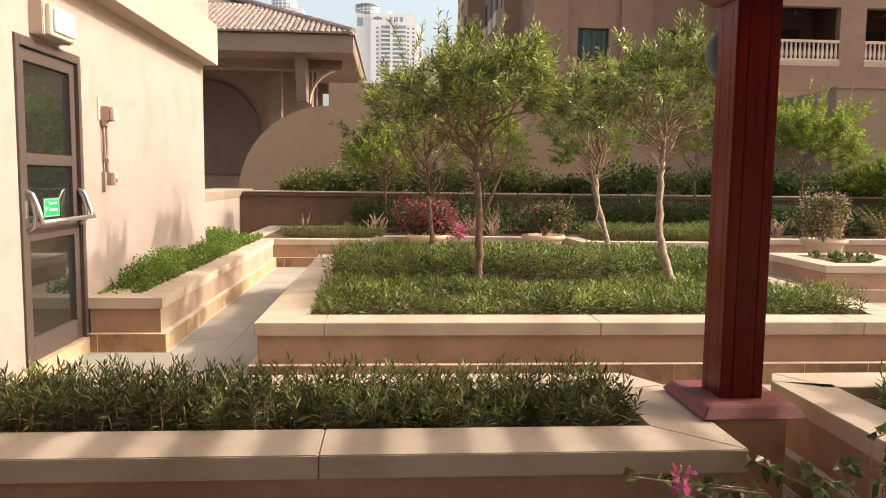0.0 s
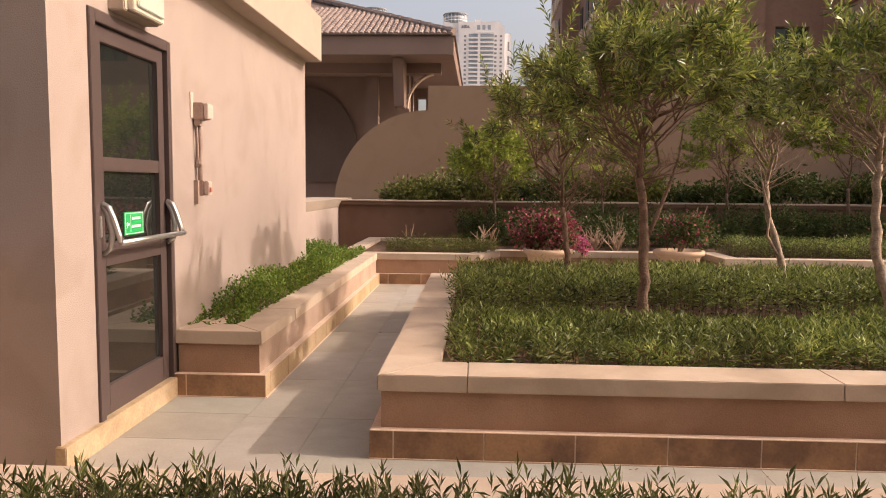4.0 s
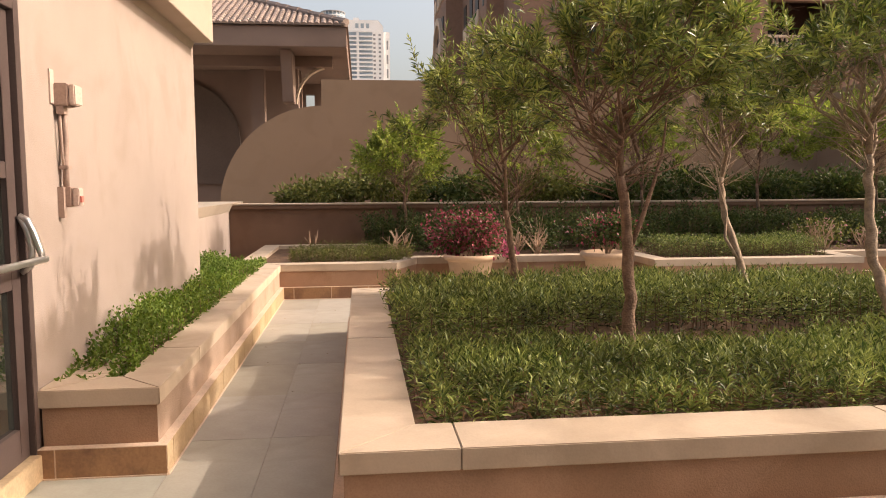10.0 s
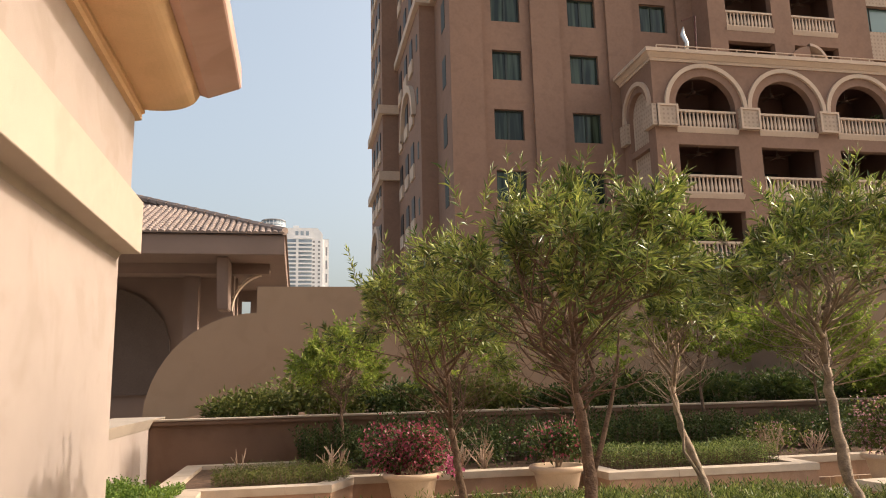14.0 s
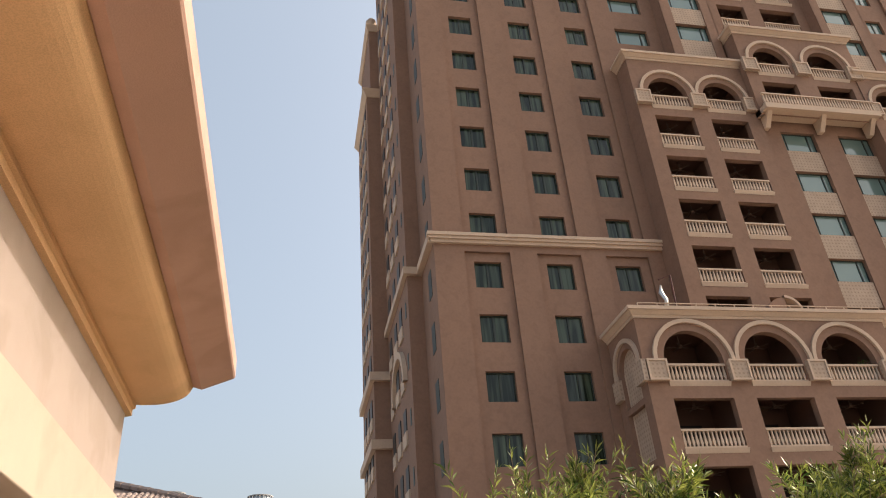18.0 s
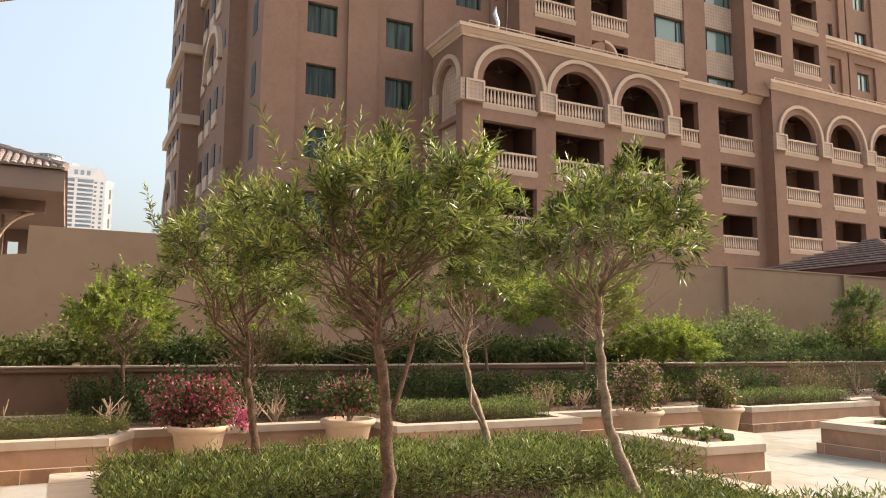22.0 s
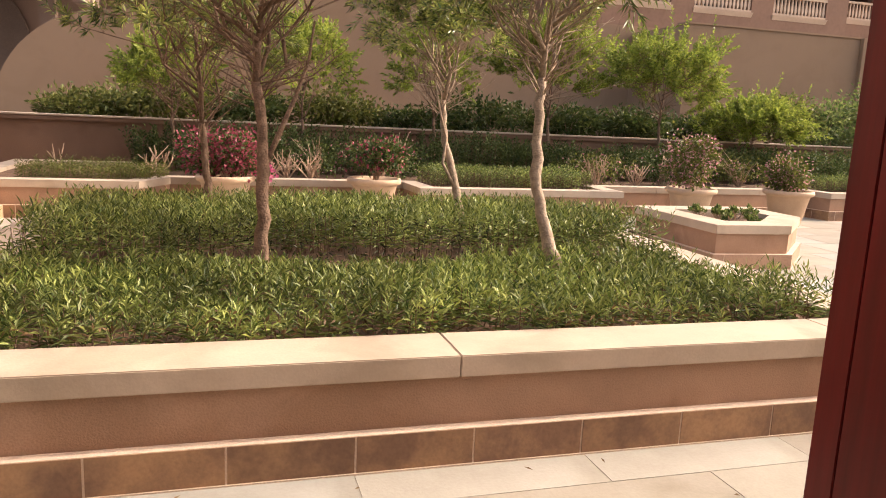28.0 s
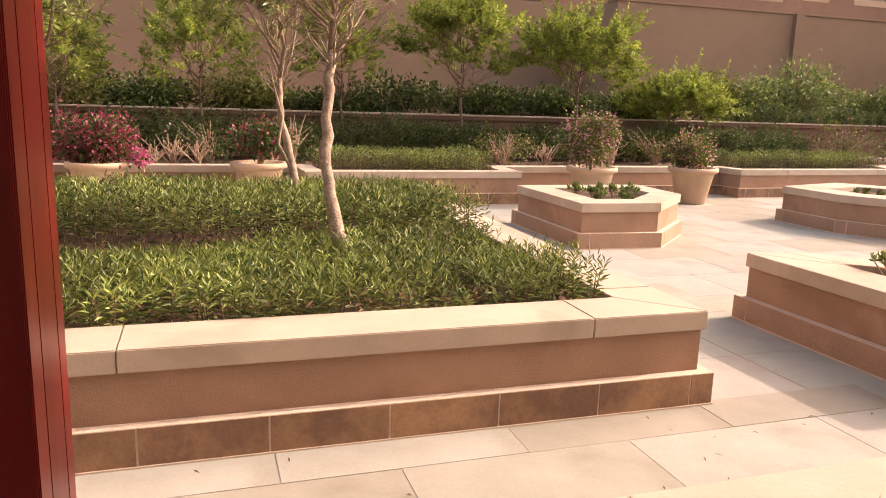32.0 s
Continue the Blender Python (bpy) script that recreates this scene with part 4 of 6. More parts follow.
solo("trim_left_return", Shape().prism([(-4.2, 12.55), (-3.5, 12.55), (-3.5, 16.5), (-4.2, 16.5)], 0.95, 1.1, [(-4.2, 12.5), (-3.42, 12.5), (-3.42, 16.5), (-4.2, 16.5)]), WALL_CREAM, "sandy cap of the return wall", "trim", kind="structure", bevel=0.005)
solo("ground_bed", Shape().box(-4.2, -2.96, 10.68, 12.6, 0, 0.37), SOIL, "soil of the bed beyond the wall", "ground", kind="structure")
solo("ground_upper_bed", Shape().box(-3.5, 25.6, 15.9, 20.99, 0, 0.98), SOIL, "soil of the raised upper bed", "ground", kind="structure")

LONG_X = 10.0
garden_wall = thing("wall_garden", (0, 21.0, 0), "tall brown rendered garden wall with a rounded end", "wall", kind="structure")
arc = [(-2.28, 3.2)]
for i in range(15):
    a = radians(90 - i * 6.2)
    arc.append((-2.28 - 2.35 * math.cos(radians(90) - radians(i * 6.2)) * 1.0, 0.85 + 2.35 * math.sin(a)))
outline = [(x, z) for x, z in arc] + [(-4.63, 0.0), (13.0, 0.0), (13.0, 3.80), (-2.28, 3.80)]
gw = Shape()
n = len(outline)
gw.v += [(x, 0.0, z) for x, z in outline] + [(x, 0.4, z) for x, z in outline]
gw.f.append(tuple(range(n)))
gw.f.append(tuple(range(2 * n - 1, n - 1, -1)))
for i in range(n):
    j = (i + 1) % n
    gw.f.append((j, i, n + i, n + j))
part("wall_rounded", gw, WALL_FAR, garden_wall)
part("wall_long", Shape().box(LONG_X, 45.0, -2.4, -2.0, 0, 3.62), WALL_FAR, garden_wall)
part("wall_return", Shape().box(LONG_X, LONG_X + 0.4, -2.0, 0.002, 0, 3.62), WALL_FAR, garden_wall)
for x in (14.85, 19.8, 24.7, 29.6, 34.5, 39.4):
    part("pilaster", Shape().box(x, x + 0.25, -2.5, -2.4, 0, 3.64), WALL_FAR, garden_wall)
part("wall_coping", Shape().box(LONG_X - 0.02, 45.0, -2.425, -1.98, 3.62, 3.66), WALL_FAR, garden_wall, "thin rendered coping")


# ---- pavilion with clay tile roof ----
pav = thing("pavilion", (-0.1, 1.5, 0.42), "shaded garden pavilion with clay tiled roof", "pavilion")
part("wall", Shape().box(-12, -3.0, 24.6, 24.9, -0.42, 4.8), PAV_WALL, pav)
# the arch is a flat dark panel; its depth is colour only
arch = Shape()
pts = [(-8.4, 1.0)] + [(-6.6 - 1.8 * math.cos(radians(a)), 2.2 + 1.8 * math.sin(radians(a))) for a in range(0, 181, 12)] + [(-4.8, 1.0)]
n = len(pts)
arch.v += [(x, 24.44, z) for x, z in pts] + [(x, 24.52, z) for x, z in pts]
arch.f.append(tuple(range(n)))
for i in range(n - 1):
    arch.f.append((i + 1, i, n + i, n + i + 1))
part("arch", arch, ARCH_IN, pav, "flat dark panel for a shaded arched opening")
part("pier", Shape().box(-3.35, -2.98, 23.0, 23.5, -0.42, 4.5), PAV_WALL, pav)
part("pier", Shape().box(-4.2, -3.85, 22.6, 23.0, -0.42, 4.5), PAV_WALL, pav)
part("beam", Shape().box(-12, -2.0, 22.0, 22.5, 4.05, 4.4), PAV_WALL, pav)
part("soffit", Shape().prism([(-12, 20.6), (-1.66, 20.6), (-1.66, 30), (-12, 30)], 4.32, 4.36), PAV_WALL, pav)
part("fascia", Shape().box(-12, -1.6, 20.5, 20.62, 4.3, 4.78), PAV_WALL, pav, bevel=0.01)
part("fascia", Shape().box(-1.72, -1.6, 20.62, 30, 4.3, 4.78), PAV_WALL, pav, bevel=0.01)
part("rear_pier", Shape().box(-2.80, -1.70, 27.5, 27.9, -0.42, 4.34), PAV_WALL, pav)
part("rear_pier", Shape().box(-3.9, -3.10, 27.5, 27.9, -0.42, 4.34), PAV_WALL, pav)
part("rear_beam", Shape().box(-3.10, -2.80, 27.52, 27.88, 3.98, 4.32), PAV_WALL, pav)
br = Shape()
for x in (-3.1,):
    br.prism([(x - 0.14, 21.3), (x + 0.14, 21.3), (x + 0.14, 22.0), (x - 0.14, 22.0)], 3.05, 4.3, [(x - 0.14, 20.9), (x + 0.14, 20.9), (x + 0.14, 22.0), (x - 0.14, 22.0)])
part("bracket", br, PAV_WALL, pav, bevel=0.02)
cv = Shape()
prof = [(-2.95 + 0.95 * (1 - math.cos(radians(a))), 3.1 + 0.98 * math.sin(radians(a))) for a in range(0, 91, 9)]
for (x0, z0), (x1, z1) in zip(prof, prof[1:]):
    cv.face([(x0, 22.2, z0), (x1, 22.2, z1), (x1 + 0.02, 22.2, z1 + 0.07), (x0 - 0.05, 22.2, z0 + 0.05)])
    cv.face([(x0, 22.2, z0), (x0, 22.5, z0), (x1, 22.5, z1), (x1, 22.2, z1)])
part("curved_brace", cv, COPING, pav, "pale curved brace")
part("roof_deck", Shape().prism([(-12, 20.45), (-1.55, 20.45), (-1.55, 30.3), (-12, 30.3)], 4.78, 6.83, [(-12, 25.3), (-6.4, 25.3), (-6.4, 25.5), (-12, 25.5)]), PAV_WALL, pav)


def roof_tile():
    """A half-round clay tile, 0.3 m long, 0.15 m wide, lying along y and falling to -y."""
    s = Shape()
    k = 5
    for y, r in ((0.0, 0.080), (0.30, 0.066)):
        for i in range(k + 1):
            a = math.pi * i / k
            s.v.append((r * math.cos(a), y, r * 0.9 * math.sin(a)))
    for i in range(k):
        s.f.append((i, i + 1, k + 2 + i, k + 1 + i))
    s.f.append(tuple(range(k, -1, -1)))
    return s


tile = roof_tile()
tile_mesh = tile.mesh("roof_tile", ROOF_TILE)
slope = math.degrees(math.atan2(2.05, 4.85))
field = Shape()
for r in range(15):
    for c in range(43):
        x = -1.68 - c * 0.155
        y = 20.42 + r * 0.235 * math.cos(radians(slope))
        z = 4.80 + r * 0.235 * math.sin(radians(slope))
        if x > -1.55 - (y - 20.45):
            continue
        m = pose(x, y, z, slope + 2 * random.random(), 0, random.uniform(-1.5, 1.5))
        if r < 7:
            part("roof_tile", tile_mesh, None, pav, at=m)
        else:
            n = len(field.v)
            field.v += [tuple(m @ Vector(p)) for p in tile.v]
            field.f += [tuple(n + q for q in f) for f in tile.f]
part("roof_tile_field", field, ROOF_TILE, pav, "rows of clay tiles near the ridge", kind="stuff")
hip = Shape()
for i in range(16):
    f = i / 16
    x, y, z = -1.6 - 4.8 * f, 20.5 + 4.8 * f, 4.83 + 2.05 * f
    hip.tube([(x, y, z + 0.05), (x - 0.32, y + 0.32, z + 0.19)], [0.11, 0.085], 7)
part("hip_tiles", hip, ROOF_TILE, pav, "ridge tiles on the hip")

# ---- gazebo with lapped slat roof behind the wall ----
gz = thing("gazebo", (33.9, 26.5, 0), "wooden gazebo with a low hip roof of lapped slats", "gazebo")
COURSES, EAVE, RISE, GX, GY = 11, 5.0, 1.72, 4.4, 4.1
rng = np.random.default_rng(31)
for i in range(COURSES):
    f, g = 1 - i / COURSES, max(1 - (i + 1) / COURSES, 0.03)
    z0, z1 = EAVE + RISE * i / COURSES, EAVE + RISE * (i + 1) / COURSES
    a, b, c, d = GX * f, GY * f, GX * g, GY * g
    part("roof_board", Shape().prism([(-a, -b), (a, -b), (a, b), (-a, b)], z0, z1, [(-c, -d), (c, -d), (c, d), (-c, d)]), ROOF_BOARD, gz)
    for k in range(4):
        e, w = (b, a) if k % 2 == 0 else (a, b)
        part("roof_slat", Shape().box(-w - 0.05, w + 0.05, -e - 0.10, -e + 0.10, 0.0, 0.055), ROOF_SLAT, gz, bevel=0.006, at=pose(0, 0, z0 + 0.012 * k + 0.02, 0, rng.normal() * 0.12, 90 * k))
for k in range(14):                               # loose ends and a few slipped slats
    i = int(rng.integers(0, COURSES - 2))
    f = 1 - i / COURSES
    side = k % 2
    w = rng.uniform(-0.85, 0.85)
    x, y = (w * GX * f, -GY * f) if side else (-GX * f, w * GY * f)
    part("slipped_slat", Shape().box(-0.32, 0.32, -0.09, 0.07, 0.0, 0.05), ROOF_SLAT, gz, at=pose(x, y, EAVE + RISE * i / COURSES + 0.06, 0, rng.uniform(-6, 6), 0 if side else -90))
for k in range(4):
    w, e = (GX, GY) if k % 2 == 0 else (GY, GX)
    part("fascia", Shape().box(-w + 0.08, w - 0.08, -e + 0.06, -e + 0.14, -0.30, 0.0), MAROON_WOOD, gz, at=pose(0, 0, EAVE - 0.004 * k, 0, 0, 90 * k))
    part("eave_beam", Shape().box(-w + 0.6, w - 0.6, -e + 0.75, -e + 1.0, -0.75, -0.25), MAROON_WOOD, gz, at=pose(0, 0, EAVE - 0.004 * k, 0, 0, 90 * k))
for x in (-3.5, 3.5):
    for y in (-3.2, 3.2):
        part("post", Shape().box(x - 0.13, x + 0.13, y - 0.13, y + 0.13, -0.05, 4.3), MAROON_WOOD, gz, bevel=0.01)

# ---- second pavilion at the plaza's end ----
pv = thing("small_pavilion", (24.6, 11.85, 0), "small rendered pavilion with deep sloping eaves", "pavilion")
part("wall", Shape().box(-0.3, 3.6, -0.6, 3.65, 0, 4.85), WALL_PINK, pv)
part("cornice", Shape().prism([(-0.4, -0.7), (3.7, -0.7), (3.7, 3.75), (-0.4, 3.75)], 4.8, 4.95, [(-0.6, -1.0), (3.9, -1.0), (3.9, 4.05), (-0.6, 4.05)]), WALL_PINK, pv, "projecting moulding")
part("cornice", Shape().box(-0.62, 3.92, -1.02, 4.07, 4.952, 5.16), WALL_PINK, pv)
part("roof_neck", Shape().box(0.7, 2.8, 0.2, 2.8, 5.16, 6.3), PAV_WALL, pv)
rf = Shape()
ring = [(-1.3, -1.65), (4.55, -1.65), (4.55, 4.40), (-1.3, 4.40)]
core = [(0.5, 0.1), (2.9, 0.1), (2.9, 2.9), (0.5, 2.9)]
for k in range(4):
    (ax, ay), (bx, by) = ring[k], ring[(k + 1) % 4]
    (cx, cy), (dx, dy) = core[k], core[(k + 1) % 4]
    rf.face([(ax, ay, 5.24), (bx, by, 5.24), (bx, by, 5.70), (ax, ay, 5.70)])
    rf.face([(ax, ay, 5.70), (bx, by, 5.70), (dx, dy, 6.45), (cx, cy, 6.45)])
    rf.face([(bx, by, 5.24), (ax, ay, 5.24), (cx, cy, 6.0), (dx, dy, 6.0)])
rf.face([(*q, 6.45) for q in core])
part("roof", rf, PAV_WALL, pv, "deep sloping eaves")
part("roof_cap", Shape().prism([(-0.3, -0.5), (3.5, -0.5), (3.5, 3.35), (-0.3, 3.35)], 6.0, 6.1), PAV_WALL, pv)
solo("wall_end", Shape().box(24.6, 25.0, 4.0, 11.2, 0, 1.6), WALL_FAR, "rendered wall closing the plaza", "wall", kind="structure")

# ---- pergola: column, plate, beams ----
per = thing("pergola", (0.83, 4.19, 0), "red stained wooden pergola with boxed columns", "pergola")


def column(dx, dy):
    part("pedestal", Shape().box(dx - 0.16, dx + 0.16, dy - 0.17, dy + 0.17, 0, 0.43), RENDER_BROWN, per, "brown rendered pedestal", bevel=0.005)
    part("base_plate", Shape().prism([(dx - 0.215, dy - 0.23), (dx + 0.215, dy - 0.23), (dx + 0.215, dy + 0.23), (dx - 0.215, dy + 0.23)], 0.43, 0.475, [(dx - 0.185, dy - 0.2), (dx + 0.185, dy - 0.2), (dx + 0.185, dy + 0.2), (dx - 0.185, dy + 0.2)]), PURPLE, per, "worn maroon base plate", bevel=0.004)
    core = part("column", Shape().box(dx - 0.084, dx + 0.084, dy - 0.084, dy + 0.084, 0.475, 2.62), MAHOGANY, per, "red stained boarded column")
    for k in range(4):
        m = pose(dx, dy, 0, 0, 0, 90 * k)
        for a, b in ((-0.0885, -0.0408), (-0.0388, 0.0462), (0.0482, 0.0885)):
            part("board", Shape().box(a, b, -0.090, -0.082, 0.475, 2.62).mesh("board", MAHOGANY, 0.0012), None, core, at=m)
    part("capital", Shape().prism([(dx - 0.11, dy - 0.11), (dx + 0.11, dy - 0.11), (dx + 0.11, dy + 0.11), (dx - 0.11, dy + 0.11)], 2.09, 2.20, [(dx - 0.24, dy - 0.24), (dx + 0.24, dy - 0.24), (dx + 0.24, dy + 0.24), (dx - 0.24, dy + 0.24)]), PURPLE, per, "flared maroon capital", bevel=0.004)


# the post at -4.9 is out of view, added to carry the shading roof
for dx, dy in ((0, 0), (4.6, 0), (0.0, -5.5), (4.6, -5.5), (-4.9, -5.5)):
    column(dx, dy)
for y in (0, -5.5):
    part("beam", Shape().box(-0.35 if y == 0 else -5.1, 6.5, y - 0.07, y + 0.07, 2.62, 2.84), MAHOGANY, per, bevel=0.006)
for i in range(22):
    x = 0.0 + i * 0.30
    part("rafter", Shape().box(x - 0.025, x + 0.025, -6.1, 0.35, 2.84, 2.92), MAHOGANY, per, bevel=0.004)
# roof out of view, added to keep light off column and walkway
part("shading_roof", Shape().box(-5.2, 6.7, -6.2, -0.85, 2.922, 2.95), MAROON_WOOD, per, "unseen boarded roof, added to shade the walkway")
wl = thing("wall_lamp", (0.86, 4.288, 1.95), "dark green bowl lamp on the pergola column", "wall light")
part("bowl", Shape().lathe([(0.006, -0.15), (0.022, -0.142), (0.06, -0.095), (0.1, -0.035), (0.126, 0.02), (0.128, 0.04), (0.112, 0.062), (0.06, 0.09), (0.02, 0.098)], 28), LAMP_GREEN, wl, "dark green rounded lamp bowl", smooth=True, at=pose(0.0, 0.122, -0.04, 84, 0, 0))
part("arm", Shape().tube([(0.02, 0.0, -0.1), (0.01, 0.03, -0.08), (0.0, 0.05, -0.04)], [0.018, 0.016, 0.014], 8), LAMP_GREEN, wl, smooth=True)
part("wall_plate", Shape().box(-0.01, 0.05, 0.0, 0.015, -0.16, -0.04), MAROON_CAP, wl, bevel=0.003)
# Wall out of view, kept dark so little light bounces onto the column
solo("wall_rear", Shape().box(-9, 16.5, -6.9, -6.5, 0, 4.2), PAV_WALL, "unseen dark wall behind the pergola, added to cut bounced light", "wall", kind="structure")

# ---- far white towers ----
def drum(x, y, r, z0, z1, parent):
    """A round glazed rooftop: glass wall, thin posts and a projecting rim."""
    d = part("drum", Shape().lathe([(r * 0.95, z0), (r * 0.95, z1 - 1.0)], 28, (x, y, 0)), FAR_BLUE, parent, "glazed round rooftop", smooth=True)
    part("rim", Shape().lathe([(r * 0.96, z1 - 1.2), (r * 1.05, z1 - 1.0), (r * 1.05, z1 - 0.3), (r * 0.9, z1), (0.1, z1 + 0.1)], 28, (x, y, 0)), FAR_GREY, d, "dark rim")
    for z in (z0 + (z1 - z0) * 0.25, z0 + (z1 - z0) * 0.5):
        part("ring", Shape().lathe([(r * 0.95, z), (r * 1.0, z), (r * 1.0, z + 0.5), (r * 0.95, z + 0.5)], 28, (x, y, 0)), FAR_WHITE, d)
    posts = Shape()
    for i in range(20):
        c, e = x + r * math.cos(i * 0.314), y + r * math.sin(i * 0.314)
        posts.box(c - 0.2, c + 0.2, e - 0.2, e + 0.2, z0, z1 - 1.0)
    part("post_ring", posts, FAR_WHITE, d, kind="stuff")


def far_tower(at, label, floors, top):
    """A broad white high-rise: balcony bays in the middle, windows beside them, a rear wing with a glazed drum."""
    t = thing("far_tower", at, label, "building", "far towers", "")
    part("wall", Shape().box(-16.8, 19.5, 0, 26, 0, top - 5), FAR_WHITE, t)
    part("wall", Shape().prism([(-16.8, 0.01), (19.5, 0.01), (19.5, 26), (-16.8, 26)], top - 5, top, [(-16.8, 0.01), (15.5, 0.01), (15.5, 26), (-16.8, 26)]), FAR_WHITE, t)
    part("corner_shaft", Shape().box(19.5, 24.5, 3.0, 26, 0, top - 8.5), FAR_WHITE, t)
    part("rear_wing", Shape().box(-28.5, -16.8, 6.0, 30, 0, top + 1.2), FAR_WHITE, t)
    part("wing_window", Shape().box(-27.6, -23.0, 5.8, 6.05, top - 9.0, top - 2.5), FAR_BLUE, t)
    part("roof_block", Shape().box(-4.0, 0.8, 3, 8, top, top + 2.4), FAR_WHITE, t)
    part("balcony_recess", Shape().box(-8.7, 10.9, -0.15, 0.05, 0, top - 9.4), FAR_BLUE, t, "blue-grey recessed balconies")
    part("divider", Shape().box(-1.6, 0.4, -1.5, 0.0, 0, top - 8.8), FAR_WHITE, t)
    for f in range(floors):
        z = top - 13.2 - f * 3.3
        part("balcony", Shape().box(-8.7, -1.6, -1.6, 0.0, z, z + 1.15), FAR_WHITE, t)
        part("balcony", Shape().box(0.4, 10.9, -1.6, 0.0, z, z + 1.15), FAR_WHITE, t)
        for x in (-11.6, 12.4, 16.6):
            part("window", Shape().box(x - 0.9, x + 0.9, -0.12, 0.05, z + 1.2, z + 2.7), FAR_GREY, t)
    for x in (-1.0, 3.1, 7.3):
        part("window", Shape().box(x - 1.2, x + 1.2, -0.12, 0.05, top - 6.2, top - 2.6), FAR_BLUE, t)
    for i in range(9):
        part("slat", Shape().box(-3.6 + i * 1.75, -3.0 + i * 1.75, -2.6, 0.0, top - 8.9, top - 8.2), FAR_WHITE, t)
    crest = Shape()
    for x, z, w, h in ((-11.4, -4.6, 7.2, 0.5), (-13.6, -3.6, 1.6, 1.2), (-11.4, -3.4, 2.0, 1.8), (-9.2, -3.6, 1.6, 1.2)):
        crest.box(x - w / 2, x + w / 2, -0.3, 0.0, top + z - h / 2, top + z + h / 2)
    part("crest", crest, FAR_GREY, t, "dark plain emblem on the facade")
    for z in (top - 22, top - 33, top - 44):
        part("slot", Shape().box(22.0, 23.2, 2.85, 3.05, z, z + 7), FAR_GREY, t)
    drum(-19.8, 14, 9.4, top + 0.5, top + 8.6, t)


far_tower((-1.4, 600, 0), "white high-rise with stacked balconies and a glazed round rooftop", 32, 129.0)
wing = thing("far_tower", (-88.0, 610, 0), "white high-rise with a glazed round rooftop behind the tiled roof", "building", "far towers", "")
part("wall", Shape().box(-14, 16, 0, 26, 0, 133), FAR_WHITE, wing)
drum(0, 12, 10.0, 133, 143.5, wing)


# ---- residential tower ----
tower = thing("residential_tower", (0, 0, 0), "tall brown rendered residential tower with arched loggias", "building")
STOREY = 3.77


def level(k):
    return 0.22 + STOREY * k


def facade(x0, x1, z0, z1, y, holes, deep, material=None, name="wall", at=None):
    """A wall in the plane y with real openings. holes: (xa, xb, za, zb, arched); deep: depth of the reveals."""
    xs = sorted({x0, x1, *[h[0] for h in holes], *[h[1] for h in holes]})
    zs = sorted({z0, z1, *[h[2] for h in holes], *[h[3] for h in holes]})
    s = Shape()
    for xa, xb in zip(xs, xs[1:]):
        za = None
        for a, b in zip(zs, zs[1:]):
            mx, mz = (xa + xb) / 2, (a + b) / 2
            solid = not any(h[0] < mx < h[1] and h[2] < mz < h[3] for h in holes)
            if solid and za is None:
                za = a
            if not solid and za is not None:
                s.face([(xa, y, za), (xb, y, za), (xb, y, a), (xa, y, a)])
                za = None
        if za is not None:
            s.face([(xa, y, za), (xb, y, za), (xb, y, zs[-1]), (xa, y, zs[-1])])
    for xa, xb, za, zb, arched in holes:
        e = y + deep
        if not arched:
            ring = [(xa, za), (xb, za), (xb, zb), (xa, zb)]
        else:
            r = (xb - xa) / 2
            sp = zb - r
            cs = [((xa + xb) / 2 + r * math.cos(radians(t)), sp + r * math.sin(radians(t))) for t in range(0, 181, 10)]
            ring = [(xa, za), (xb, za)] + cs
            s.face([(xb, y, zb)] + [(p[0], y, p[1]) for p in cs[9::-1]])
            s.face([(xa, y, zb)] + [(p[0], y, p[1]) for p in cs[:8:-1]])
        k = len(ring)
        for i in range(k):
            (ax, az), (bx, bz) = ring[i], ring[(i + 1) % k]
            if abs(ax - bx) + abs(az - bz) > 1e-6:
                s.face([(ax, y, az), (ax, e, az), (bx, e, bz), (bx, y, bz)])
    return part(name, s.mesh(name, material or TOWER, weld=True), None, tower, at=at)


REVEAL = 0.45


def fan_mesh():
    """A ceiling fan at rest: rod, motor housing and five blades."""
    s = Shape()
    s.tube([(0, 0, 0.7), (0, 0, 0.1)], [0.03, 0.03], 6)
    s.lathe([(0.10, 0.12), (0.16, 0.06), (0.16, -0.02), (0.08, -0.08)], 12)
    for i in range(5):
        a = radians(72 * i + 20)
        c, d = math.cos(a), math.sin(a)
        q = [(c * u - d * v, d * u + c * v) for u, v in ((0.14, -0.05), (0.75, -0.085), (0.75, 0.085), (0.14, 0.05))]
        s.prism(q, 0.0, 0.02)
    return s.mesh("ceiling_fan", FAN_WOOD)


FAN = fan_mesh()


